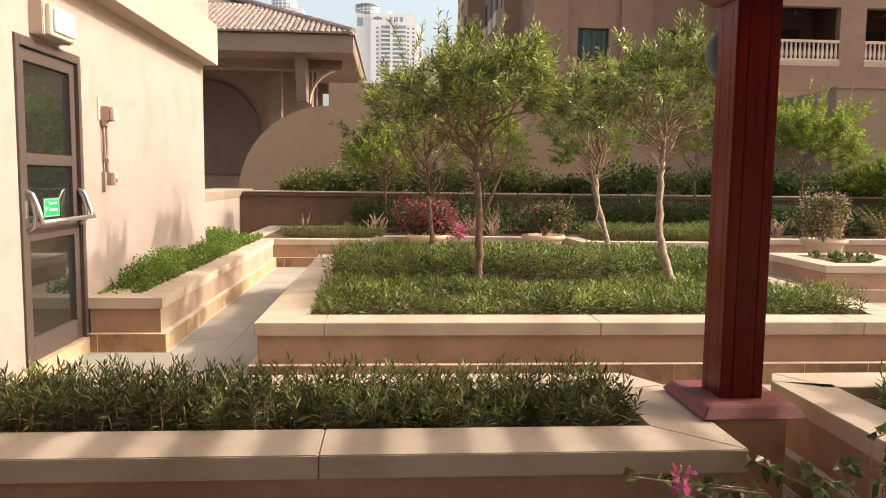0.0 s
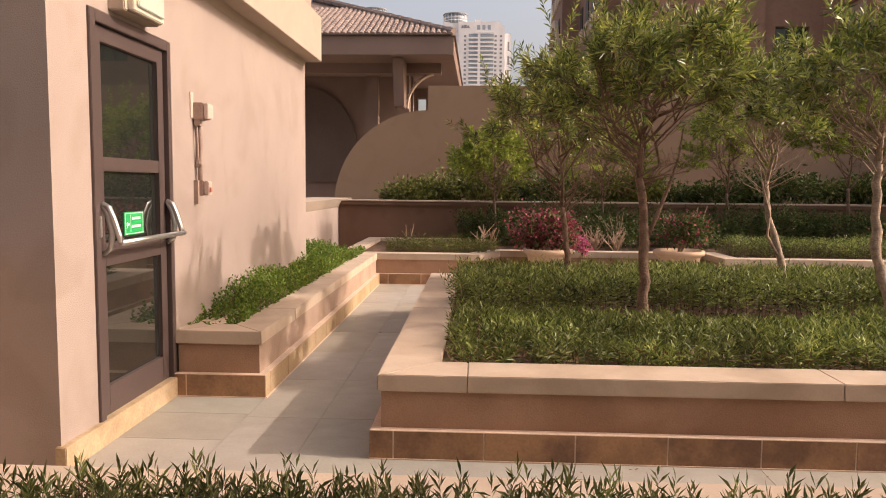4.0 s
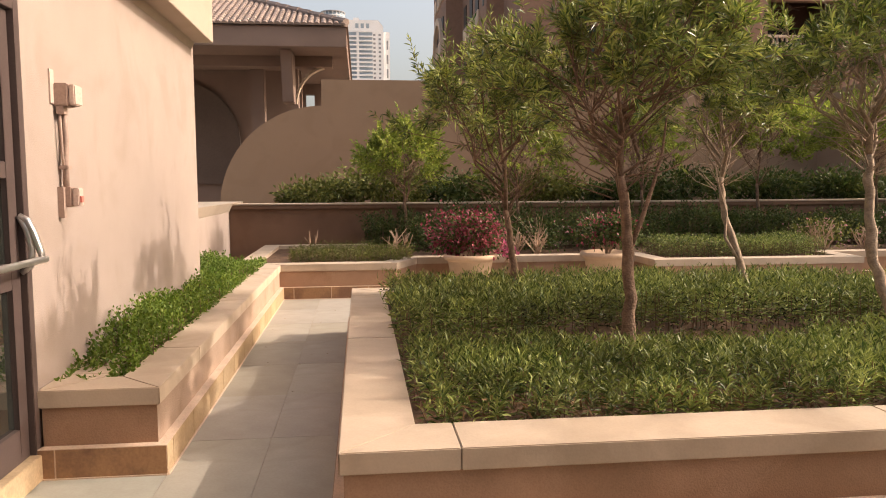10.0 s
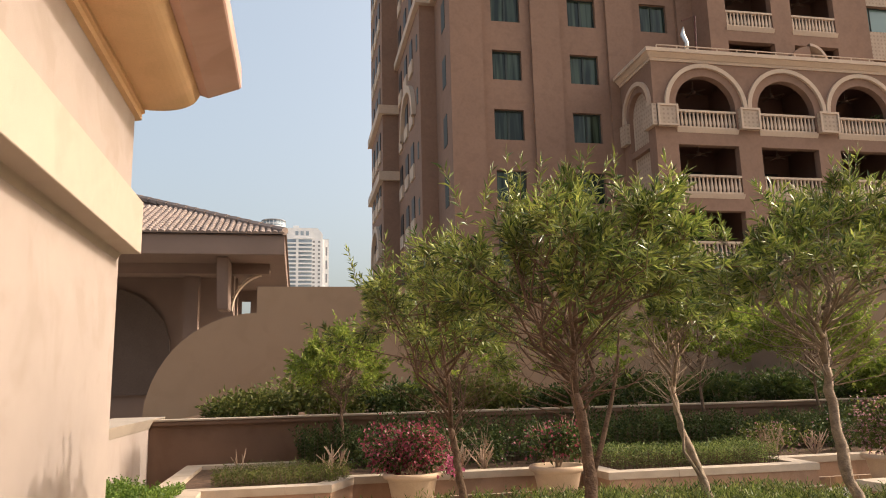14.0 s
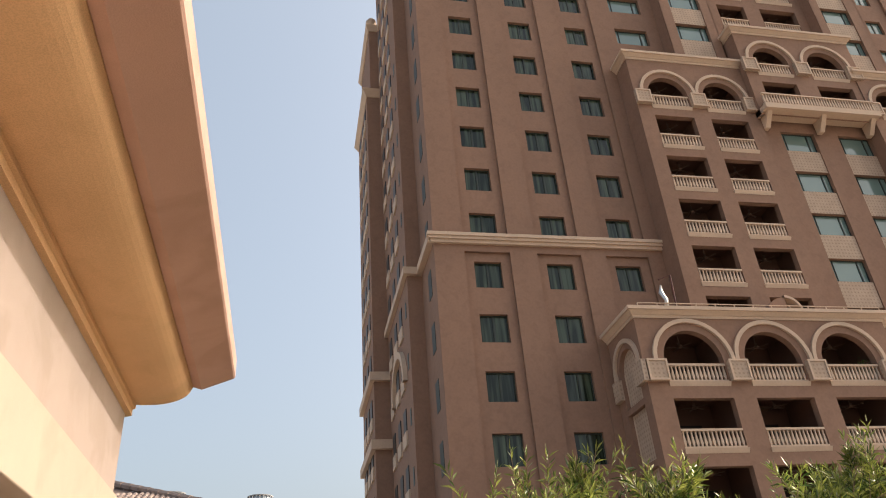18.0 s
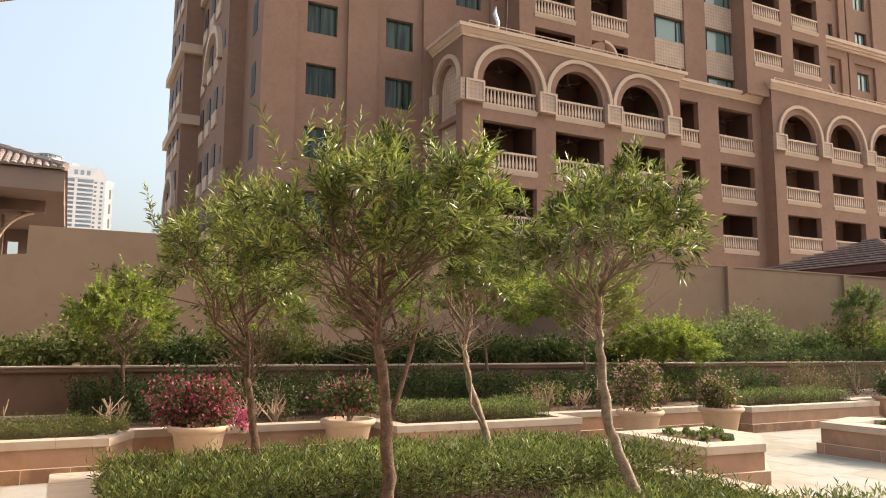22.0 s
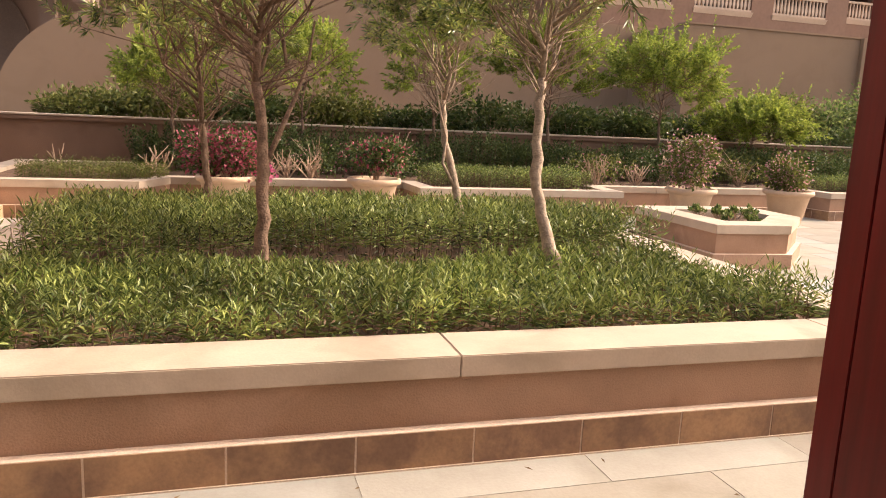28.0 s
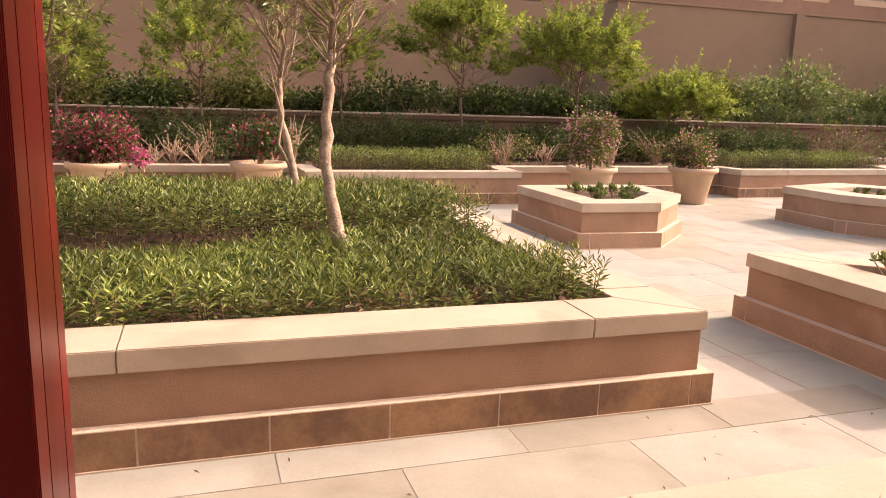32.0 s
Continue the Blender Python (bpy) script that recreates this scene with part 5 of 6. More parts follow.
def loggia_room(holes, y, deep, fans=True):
    """The room behind each opening: wider and higher than the opening, with a dark panel as shade at the back."""
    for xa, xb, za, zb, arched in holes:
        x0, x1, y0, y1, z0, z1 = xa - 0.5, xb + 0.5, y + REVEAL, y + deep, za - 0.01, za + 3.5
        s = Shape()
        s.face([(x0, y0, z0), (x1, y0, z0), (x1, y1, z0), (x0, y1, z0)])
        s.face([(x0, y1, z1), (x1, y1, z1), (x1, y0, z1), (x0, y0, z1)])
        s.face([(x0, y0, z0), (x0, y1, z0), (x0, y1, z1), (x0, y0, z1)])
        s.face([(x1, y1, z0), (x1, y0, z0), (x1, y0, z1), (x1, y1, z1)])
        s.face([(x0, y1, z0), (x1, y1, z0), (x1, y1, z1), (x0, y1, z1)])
        room = part("loggia_interior", s, LOGGIA, tower, "brown balcony interior, shade put into its colour")
        # dark panel stands in for the depth of the room
        part("back_shade_panel", Shape().box(xa + 0.3, xb - 0.4, y1 - 0.06, y1 - 0.003, z0 + 0.02, z0 + 2.3), DARK_IN, room, "dark panel for shade at the back of the loggia")
        if fans:
            part("ceiling_fan", FAN, None, room, at=pose((xa + xb) / 2 + 0.2, y + 1.5, za + 2.75))


def balustrade_mesh(w):
    s = Shape()
    s.box(0, w, -0.12, 0.10, 0.97, 1.1).box(0, w, -0.12, 0.10, 0.0, 0.13)
    n = max(3, int(w / 0.235))
    for i in range(n):
        x = (i + 0.5) * w / n
        for z0, z1, a, b in ((0.13, 0.36, 0.035, 0.085), (0.36, 0.80, 0.085, 0.032), (0.80, 0.97, 0.032, 0.05)):
            s.prism([(x - a, -0.06), (x + a, -0.06), (x + a, 0.05), (x - a, 0.05)], z0, z1, [(x - b, -0.06), (x + b, -0.06), (x + b, 0.05), (x - b, 0.05)])
    return s.mesh("balustrade", TRIM)


rails = {}


def balustrade(xa, xb, z, y):
    w = round(xb - xa, 2)
    if w not in rails:
        rails[w] = balustrade_mesh(w)
    part("balustrade", rails[w], None, tower, at=pose(xa, y, z))
    part("balcony_edge", Shape().prism([(xa - 0.02, y - 0.14), (xb + 0.02, y - 0.14), (xb + 0.02, y + 0.2), (xa - 0.02, y + 0.2)], z - 0.26, z - 0.003, [(xa - 0.06, y - 0.24), (xb + 0.06, y - 0.24), (xb + 0.06, y + 0.2), (xa - 0.06, y + 0.2)]), TRIM, tower)


def arch_trim(xa, xb, spring, y, gap=0.46, wide=0.24):
    """A raised half-ring moulding round an arch, with a plain band of wall between."""
    r = (xb - xa) / 2
    c = (xa + xb) / 2
    s = Shape()
    for t in range(0, 180, 9):
        q = []
        for rr in (r + gap, r + gap + wide):
            for tt in (t, t + 9):
                q.append((c + rr * math.cos(radians(tt)), spring + rr * math.sin(radians(tt))))
        a, b, d, e = q[0], q[1], q[3], q[2]
        s.face([(a[0], y - 0.16, a[1]), (e[0], y - 0.16, e[1]), (d[0], y - 0.16, d[1]), (b[0], y - 0.16, b[1])])
        s.face([(e[0], y - 0.16, e[1]), (e[0], y, e[1]), (d[0], y, d[1]), (d[0], y - 0.16, d[1])])
        s.face([(a[0], y - 0.16, a[1]), (b[0], y - 0.16, b[1]), (b[0], y, b[1]), (a[0], y, a[1])])
    part("arch_trim", s.mesh("arch_trim", TRIM, weld=True), None, tower, "pale arch moulding")


def window_mesh(w, h):
    """A window frame in one piece, with its mullions, and the glass in it."""
    bars = ((0.13 * w, 0.13 * w + 0.06), (0.80 * w, 0.80 * w + 0.10)) if w > 2.5 else ((w / 2 - 0.06, w / 2 + 0.06),)
    cuts = [0.07] + [v for b in bars for v in b] + [w - 0.07]
    f = Shape()
    y0, y1 = -0.06, 0.04
    xs, zs = [0] + cuts + [w], [0, 0.07, h - 0.07, h]
    for i in range(len(xs) - 1):
        for j in range(3):
            a, b, c, d = xs[i], xs[i + 1], zs[j], zs[j + 1]
            if j == 1 and i % 2 == 1:
                f.face([(a, y0, c), (a, y1, c), (b, y1, c), (b, y0, c)])
                f.face([(a, y0, d), (b, y0, d), (b, y1, d), (a, y1, d)])
                f.face([(a, y0, c), (a, y0, d), (a, y1, d), (a, y1, c)])
                f.face([(b, y0, c), (b, y1, c), (b, y1, d), (b, y0, d)])
            else:
                f.face([(a, y0, c), (b, y0, c), (b, y0, d), (a, y0, d)])
    g = Shape().box(0.05, w - 0.05, -0.005, 0.015, 0.05, h - 0.05)
    return f.mesh("window", WIN_FRAME, weld=True), g.mesh("pane", WIN_PALE if w != 1.83 else WIN_GLASS)


wins = {}


def window(xa, za, w, h, y):
    if (w, h) not in wins:
        wins[w, h] = window_mesh(w, h)
    f, g = wins[w, h]
    p = part("window", f, None, tower, at=pose(xa, y, za))
    part("pane", g, None, p)


def cornice(x0, x1, y, z, back, left=0.45, right=0.4):
    """A pale stepped cornice round the head of a block."""
    s = Shape()
    for z0, z1, d0, d1 in ((-0.62, -0.46, 0.06, 0.10), (-0.46, -0.22, 0.14, 0.36), (-0.22, 0.0, 0.45, 0.45)):
        a, b, c, d = x0 - d0 * left / 0.45, x1 + d0 * right / 0.45, x0 - d1 * left / 0.45, x1 + d1 * right / 0.45
        s.prism([(a, y - d0), (b, y - d0), (b, y + back), (a, y + back)], z + z0, z + z1 - 0.002, [(c, y - d1), (d, y - d1), (d, y + back), (c, y + back)])
    part("cornice", s, TRIM, tower, "pale stepped cornice")


def strips(cols, w, x0, x1, y, z0, z1, breaks):
    """Window columns stand in shallow strips: the wall between them is proud, and closes over each break."""
    edges = [x0] + [v for x in cols for v in (x - 0.62, x + w + 0.62)] + [x1]
    for a, b in zip(edges[0::2], edges[1::2]):
        part("pilaster", Shape().box(a, b, y - 0.22, y + 0.01, z0, z1), TOWER, tower)
    for x in cols:
        for za, zb in breaks:
            part("spandrel", Shape().box(x - 0.62, x + w + 0.62, y - 0.218, y + 0.01, za, zb), TOWER, tower)


# main block: three window columns in shallow recessed strips
cols = (9.97, 14.91, 19.76)
holes = []
for x in cols:
    for k in range(2, 17):
        zt = level(k) + 2.28
        holes.append((x, x + 1.83, zt - 1.90, zt, False))
        window(x, zt - 1.90, 1.83, 1.90, 44.22 + 0.30)
facade(7.35, 24.0, 0, 66, 44.22, holes, 0.36)
strips(cols, 1.83, 7.35, 24.0, 44.22, 0, 66, ((25.75, 26.5),))
sc = Shape()
for z0, z1, d in ((26.25, 26.48, 0.22), (26.48, 26.68, 0.36), (26.68, 26.92, 0.46)):
    sc.box(7.35 - d, 24.0, 44.0 - d, 44.0, z0, z1 - 0.002)
part("string_course", sc, TRIM, tower, "pale string course")
# stepped side volumes
part("wall_side", Shape().box(7.35, 24.0, 44.75, 48.7, 0, 66), TOWER, tower)
part("wall_side", Shape().box(7.35, 7.6, 44.225, 44.75, 0, 66), TOWER, tower)
part("wall_side", Shape().box(6.3, 24.0, 48.7, 59.3, 0, 74), TOWER, tower)
part("wall_side", Shape().box(5.05, 24.0, 59.3, 68, 0, 53.0), TOWER, tower)
part("wall_side", Shape().box(5.45, 24.0, 59.35, 67.5, 53.0, 62.0), TOWER, tower)
part("cornice", Shape().prism([(5.0, 59.2), (24, 59.2), (24, 68.1), (5.0, 68.1)], 52.2, 53.0, [(4.6, 58.8), (24, 58.8), (24, 68.4), (4.6, 68.4)]), TRIM, tower)
part("cornice", Shape().prism([(5.35, 59.25), (24, 59.25), (24, 67.6), (5.35, 67.6)], 61.4, 62.1, [(5.1, 59.0), (24, 59.0), (24, 67.9), (5.1, 67.9)]), TRIM, tower)
part("finial", Shape().lathe([(0.5, 0), (0.5, 0.35), (0.42, 0.5), (0.58, 0.75), (0.55, 1.1), (0.35, 1.4), (0.08, 1.52)], 14, (5.75, 59.7, 62.1)), TRIM, tower, "small domed finial", smooth=True)
for z in (26.35,):
    part("string_course", Shape().box(6.95, 7.36, 44.0, 48.75, z, z + 0.55), TRIM, tower)
    part("string_course", Shape().box(6.0, 7.0, 48.3, 48.75, z, z + 0.55), TRIM, tower)
    part("string_course", Shape().box(6.0, 6.31, 48.75, 59.3, z, z + 0.55), TRIM, tower)
for z in (17.2, 22.6):
    part("string_course", Shape().box(4.7, 6.3, 58.9, 59.4, z, z + 0.7), TRIM, tower)
    part("string_course", Shape().box(4.7, 5.06, 59.4, 68, z, z + 0.7), TRIM, tower)
# flat dark blocks stand in for deep side openings; their shade is colour
nw = Shape().box(-0.03, 0.06, 0, 1.0, 0, 1.9).mesh("side_window", WIN_FRAME)
slot = Shape().box(-0.03, 0.06, 0, 0.45, 0, 1.1).mesh("side_window", WIN_FRAME)
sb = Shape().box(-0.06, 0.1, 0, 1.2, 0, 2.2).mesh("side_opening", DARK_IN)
sr = Shape().box(-0.12, 0.1, 0, 1.6, 0, 0.95).mesh("side_balcony", TRIM)
for k in range(2, 17):
    z = level(k)
    part("side_window", nw, None, tower, at=pose(7.35, 45.4, z + 0.38))
    if k < 13:
        part("side_window", slot, None, tower, at=pose(6.3, 49.6, z + 0.8))
    for y in (51.6, 54.2, 57.0):
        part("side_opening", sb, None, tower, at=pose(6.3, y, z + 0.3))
        part("side_balcony", sr, None, tower, at=pose(6.3, y - 0.2, z))
    if k < 14:
        for y in (60.6, 62.8, 65.2):
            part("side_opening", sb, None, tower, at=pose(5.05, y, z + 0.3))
            part("side_balcony", sr, None, tower, at=pose(5.05, y - 0.2, z))
for y0, y1, x, zs in ((50.6, 56.6, 6.3, 19.4), (60.2, 66.6, 5.05, 11.3)):
    s = Shape()
    c = (y0 + y1) / 2
    for t in range(0, 180, 15):
        p = [(c + r * math.cos(radians(u)), zs + r * math.sin(radians(u))) for r, u in ((2.6, t), (3.1, t), (3.1, t + 15), (2.6, t + 15))]
        s.face([(x - 0.3, a, b) for a, b in p])
        s.face([(x - 0.3, *p[1]), (x, *p[1]), (x, *p[2]), (x - 0.3, *p[2])])
        s.face([(x - 0.3, *p[0]), (x - 0.3, *p[3]), (x, *p[3]), (x, *p[0])])
    part("arch_trim", s, TRIM, tower)


def arcade(x0, x1, y, spans, k_top, z_bot, z_cornice, deep, k_low=0, back=2.0, arched=True, lift=0.0, head=2.82):
    """A projecting bay: loggias with balustrades, arches on the top floor, cornice."""
    hs = []
    for xa, xb in spans:
        for k in range(k_low, k_top + 1):
            zf = level(k) + 0.02 + lift
            if zf < z_bot - 0.5:
                continue
            if k == k_top and arched:
                r = (xb - xa) / 2
                hs.append((xa, xb, zf, zf + 1.3 + r, True))
                arch_trim(xa, xb, zf + 1.3, y)
            else:
                hs.append((xa, xb, zf, zf + (head if k < k_top else 3.2), False))
            balustrade(xa, xb, zf, y + 0.12)
    facade(x0, x1, z_bot, z_cornice, y, hs, REVEAL)
    loggia_room(hs, y, deep)
    cornice(x0, x1, y, z_cornice, back)
    if arched:
        zf = level(k_top) + lift
        xs = [spans[0][0] - 0.66] + [(a[1] + b[0]) / 2 for a, b in zip(spans, spans[1:])] + [spans[-1][1] + 0.66]
        for x in xs:
            blk = part("panel_block", Shape().box(x - 0.6, x + 0.6, y - 0.3, y, zf + 0.04, zf + 1.26), LATTICE, tower, "pale carved panel")
            fr = Shape()
            for u0, u1, w0, w1 in ((-0.62, 0.62, 1.16, 1.28), (-0.62, 0.62, 0.02, 0.14), (-0.62, -0.5, 0.14, 1.16), (0.5, 0.62, 0.14, 1.16)):
                fr.box(x + u0, x + u1, y - 0.36, y - 0.298, zf + w0, zf + w1)
            part("panel_frame", fr, TRIM, blk)
    return hs


def roof_rail(x0, x1, y, z):
    """A thin rail on short posts along the edge of a bay's roof."""
    s = Shape()
    s.box(x0, x1, y - 0.025, y + 0.025, z + 0.22, z + 0.27)
    n = int((x1 - x0) / 1.2)
    for i in range(n + 1):
        x = x0 + (x1 - x0) * i / n
        s.box(x - 0.03, x + 0.03, y - 0.025, y + 0.025, z, z + 0.22)
    part("roof_rail", s, TRIM, tower, "thin rail on the bay roof")


def roof_hood(x, y, z, r):
    """A quarter-round hood with a pale rim standing on a bay's roof."""
    arc = [(x - r * math.cos(radians(t)) * 1.25, z + r * math.sin(radians(t))) for t in range(0, 91, 10)] + [(x, z)]
    s = Shape()
    n = len(arc)
    s.v += [(a, y, b) for a, b in arc] + [(a, y + 1.4, b) for a, b in arc]
    s.f.append(tuple(range(n - 1, -1, -1)))
    s.f.append(tuple(range(n, 2 * n)))
    for i in range(n):
        j = (i + 1) % n
        s.f.append((i, j, n + j, n + i))
    hood = part("roof_hood", s, TOWER, tower, "rounded brown hood")
    rim = Shape()
    for t in range(0, 90, 10):
        q = [(x + rr * math.cos(radians(90 - u)) * 0.9, z + rr * math.sin(radians(90 - u))) for rr, u in ((r, t), (r + 0.16, t), (r + 0.16, t + 10), (r, t + 10))]
        rim.face([(a, y - 0.05, b) for a, b in q][::-1])
        rim.face([(q[1][0], y - 0.05, q[1][1]), (q[1][0], y + 1.45, q[1][1]), (q[2][0], y + 1.45, q[2][1]), (q[2][0], y - 0.05, q[2][1])])
        rim.face([(q[0][0], y - 0.05, q[0][1]), (q[3][0], y - 0.05, q[3][1]), (q[3][0], y + 1.45, q[3][1]), (q[0][0], y + 1.45, q[0][1])])
    part("rim", rim, TRIM, hood, "pale rim")


arcade(18.0, 34.7, 40.0, ((19.33, 23.03), (24.45, 28.13), (29.56, 33.2)), 4, 0, 19.85, 3.4, 2, 4.2)
part("wall_side", Shape().box(34.65, 34.7, 40.02, 44.2, 0, 19.7), TOWER, tower)
part("bay_roof", Shape().box(18.5, 34.6, 40.5, 44.15, 19.0, 19.5), TRIM, tower)
roof_rail(18.3, 34.6, 39.75, 19.85)
roof_hood(28.6, 40.3, 19.85, 1.1)
# its side face: an arched niche over square ones, each with a lattice set back in it
side = [(1.05, 3.35, 14.7, 18.05, True), (1.05, 3.35, 11.3, 14.35, False), (1.05, 3.35, 7.9, 10.95, False)]
facade(0, 4.2, 0, 19.7, 0, side, 0.36, name="wall_side", at=pose(18.0, 44.2, 0, 0, 0, -90))
for u0, u1, z0, z1, arched in side:
    part("lattice_panel", Shape().box(18.30, 18.40, 44.2 - u1 - 0.05, 44.2 - u0 + 0.05, z0 - 0.05, z1 + 0.05), LATTICE, tower, "pale lattice set back in a niche")
    edge = Shape()
    for c0, c1, d0, d1 in ((u0, u0 + 0.1, z0, z1), (u1 - 0.1, u1, z0, z1), (u0 + 0.1, u1 - 0.1, z0, z0 + 0.1)):
        edge.box(18.27, 18.32, 44.2 - c1, 44.2 - c0, d0, d1 - (1.15 if arched and d1 == z1 else 0))
    part("lattice_frame", edge, TRIM, tower)
sa = Shape()
for t in range(0, 180, 12):
    p = [(42.0 + r * math.cos(radians(u)), 16.9 + r * math.sin(radians(u))) for r, u in ((1.5, t), (1.75, t), (1.75, t + 12), (1.5, t + 12))]
    sa.face([(17.84, a, b) for a, b in p])
    sa.face([(17.84, *p[1]), (18.0, *p[1]), (18.0, *p[2]), (17.84, *p[2])])
    sa.face([(17.84, *p[0]), (17.84, *p[3]), (18.0, *p[3]), (18.0, *p[0])])
for y in (40.4, 43.6):
    sa.box(17.84, 18.0, y - 0.15, y + 0.15, 16.5, 16.9)
part("side_arch", sa, TRIM, tower, "pale moulding round the niche")
part("panel_block", Shape().box(17.72, 18.0, 39.72, 40.9, 15.34, 16.58), LATTICE, tower, "pale carved panel")
part("panel_block", Shape().box(17.72, 18.0, 43.1, 43.9, 15.34, 16.58), LATTICE, tower, "pale carved panel")
# recessed part between the bays and second bay
arcade(34.7, 45.4, 42.4, ((35.6, 38.85), (40.9, 44.45)), 4, 0, 20.6, 3.0, 2, 1.0, arched=False, lift=0.62, head=2.7)
arcade(45.4, 63.0, 41.4, ((46.65, 50.4), (52.05, 55.8), (57.55, 61.3)), 4, 0, 21.55, 3.4, 2, 4.0, lift=0.85, head=2.7)
part("bay_roof", Shape().box(45.5, 62.9, 41.9, 44.9, 20.9, 21.4), TRIM, tower)
roof_rail(45.6, 62.8, 41.15, 21.55)
roof_hood(52.3, 41.8, 21.55, 1.1)
for x in (45.4, 62.95):
    part("wall_side", Shape().box(x, x + 0.05, 41.4, 45, 0, 21.3), TOWER, tower)
# paired loggias under an arched head
arcade(23.3, 33.4, 42.2, ((24.5, 27.7), (29.08, 32.2)), 10, 19.5, 43.2, 2.6, 5, 2.2, lift=0.05)
for x in (23.3, 33.35):
    part("wall_side", Shape().box(x, x + 0.05, 42.22, 44.3, 19.3, 43.1), TOWER, tower)
arcade(43.05, 52.4, 41.5, ((43.95, 47.0), (48.35, 51.45)), 10, 20.3, 42.6, 2.6, 5, 2.2, lift=-0.05)
for x in (43.05, 52.35):
    part("wall_side", Shape().box(x, x + 0.05, 41.52, 44.2, 20.3, 42.5), TOWER, tower)


def wide_windows(x0, x1, y, cols, ks, z0, z1, panels=True, bare=False):
    """A wall of wide windows, with textured panels between the storeys."""
    holes = []
    for xa in cols:
        for k in ks:
            zt = level(k) + 2.49
            filled = panels and not (k == ks[0] and bare)
            za = level(k) - 1.27 if filled else zt - 1.75
            holes.append((xa, xa + 2.92, za, zt, False))
            window(xa, zt - 1.75, 2.92, 1.75, y + 0.34)
            if filled:
                part("spandrel_panel", Shape().box(xa, xa + 2.92, y + 0.10, y + 0.44, level(k) - 1.27, level(k) + 0.73), LATTICE, tower, "pale textured panel")
    facade(x0, x1, z0, z1, y, holes, 0.45)


wide_windows(33.4, 43.05, 42.6, (35.05, 40.1), range(5, 10), 19.35, 39.0, bare=True)
wide_windows(24.0, 28.2, 44.0, (24.15,), range(12, 17), 42.0, 66, False)
wide_windows(28.2, 32.9, 42.8, (29.12,), range(12, 17), 42.0, 66)
part("wall_side", Shape().box(28.2, 28.25, 42.8, 44.1, 42.0, 66), TOWER, tower)
part("wall_side", Shape().box(32.85, 32.9, 42.8, 44.1, 42.0, 66), TOWER, tower)
# arched pair over a long balcony
arcade(33.1, 43.8, 41.6, ((34.2, 37.3), (39.15, 42.4)), 11, 37.3, 46.6, 2.6, 10, 2.4, lift=0.05)
for x in (33.1, 43.75):
    part("wall_side", Shape().box(x, x + 0.05, 41.62, 44.2, 37.3, 46.5), TOWER, tower)
balustrade(33.2, 43.05, 37.95, 41.1)
part("balcony_slab", Shape().box(33.1, 43.15, 40.85, 42.4, 37.45, 37.9), TRIM, tower)
for x in (33.6, 38.3, 42.7):
    part("bracket", Shape().prism([(x - 0.2, 42.0), (x + 0.2, 42.0), (x + 0.2, 42.4), (x - 0.2, 42.4)], 36.4, 37.45, [(x - 0.2, 41.2), (x + 0.2, 41.2), (x + 0.2, 42.4), (x - 0.2, 42.4)]), TRIM, tower)
hs = []
for xa, xb in ((34.5, 37.2), (38.75, 42.35)):
    for k in range(12, 17):
        hs.append((xa, xb, level(k), level(k) + 2.75, False))
        balustrade(xa, xb, level(k), 43.8)
facade(32.9, 43.3, 45.0, 66, 43.7, hs, REVEAL)
loggia_room(hs, 43.7, 2.5)
# upper wall right of it: wide windows, then single windows
wide_windows(43.3, 48.2, 42.7, (44.15,), range(12, 17), 41.5, 66)
part("wall_side", Shape().box(43.3, 43.35, 42.7, 44.1, 42.0, 66), TOWER, tower)
part("wall_side", Shape().box(48.15, 48.2, 42.7, 43.7, 42.0, 66), TOWER, tower)
holes = []
for xa, w, ks in ((49.7, 1.6, range(12, 17)), (55.9, 0.62, range(3, 17)), (59.55, 1.6, range(3, 17)), (64.6, 1.6, range(3, 17))):
    for k in ks:
        zt = level(k) + 2.72
        holes.append((xa, xa + w, zt - 1.65, zt, False))
        window(xa, zt - 1.65, w, 1.65, 43.98)
facade(48.2, 69.2, 0, 66, 43.72, holes, 0.36)
strips((55.9,), 0.62, 52.4, 58.0, 43.72, 0, 66, ((26.2, 27.2),))
strips((59.55, 64.6), 1.6, 58.2, 69.2, 43.72, 0, 66, ((26.2, 27.2),))
sc = Shape()
for z0, z1, d in ((27.0, 27.2, 0.2), (27.2, 27.45, 0.34), (27.45, 27.75, 0.5)):
    sc.box(52.4, 69.2 + d, 43.5 - d, 43.5, z0, z1 - 0.002)
part("string_course", sc, TRIM, tower, "pale string course")
part("wall_core", Shape().box(24.0, 69.15, 47.0, 70, 0, 66), TOWER, tower)
part("wall_side", Shape().box(69.15, 69.2, 43.5, 47, 0, 66), TOWER, tower)
st = Shape()
st.tube([(20.25, 39.95, 19.85), (20.3, 39.9, 20.4), (20.1, 39.95, 20.9), (20.2, 39.95, 21.4)], [0.16, 0.12, 0.15, 0.05], 8)
part("roof_ornament", st, STEEL, tower, "slim bright metal ornament on the bay roof", smooth=True)
st = Shape()
st.tube([(20.85, 39.9, 19.85), (20.95, 39.9, 22.1), (20.1, 39.9, 21.75)], [0.06, 0.06, 0.05], 6)
part("roof_post", st, MAROON_WOOD, tower, "thin bent post on the bay roof")
shrub((32.75, 40.62, 15.33), (0.42, 0.3, 1.35), "potted green shrub on a tower balcony", 130, 700, (0.10, 0.18), (0.05, 0.08), LEAF_DARK, group="")


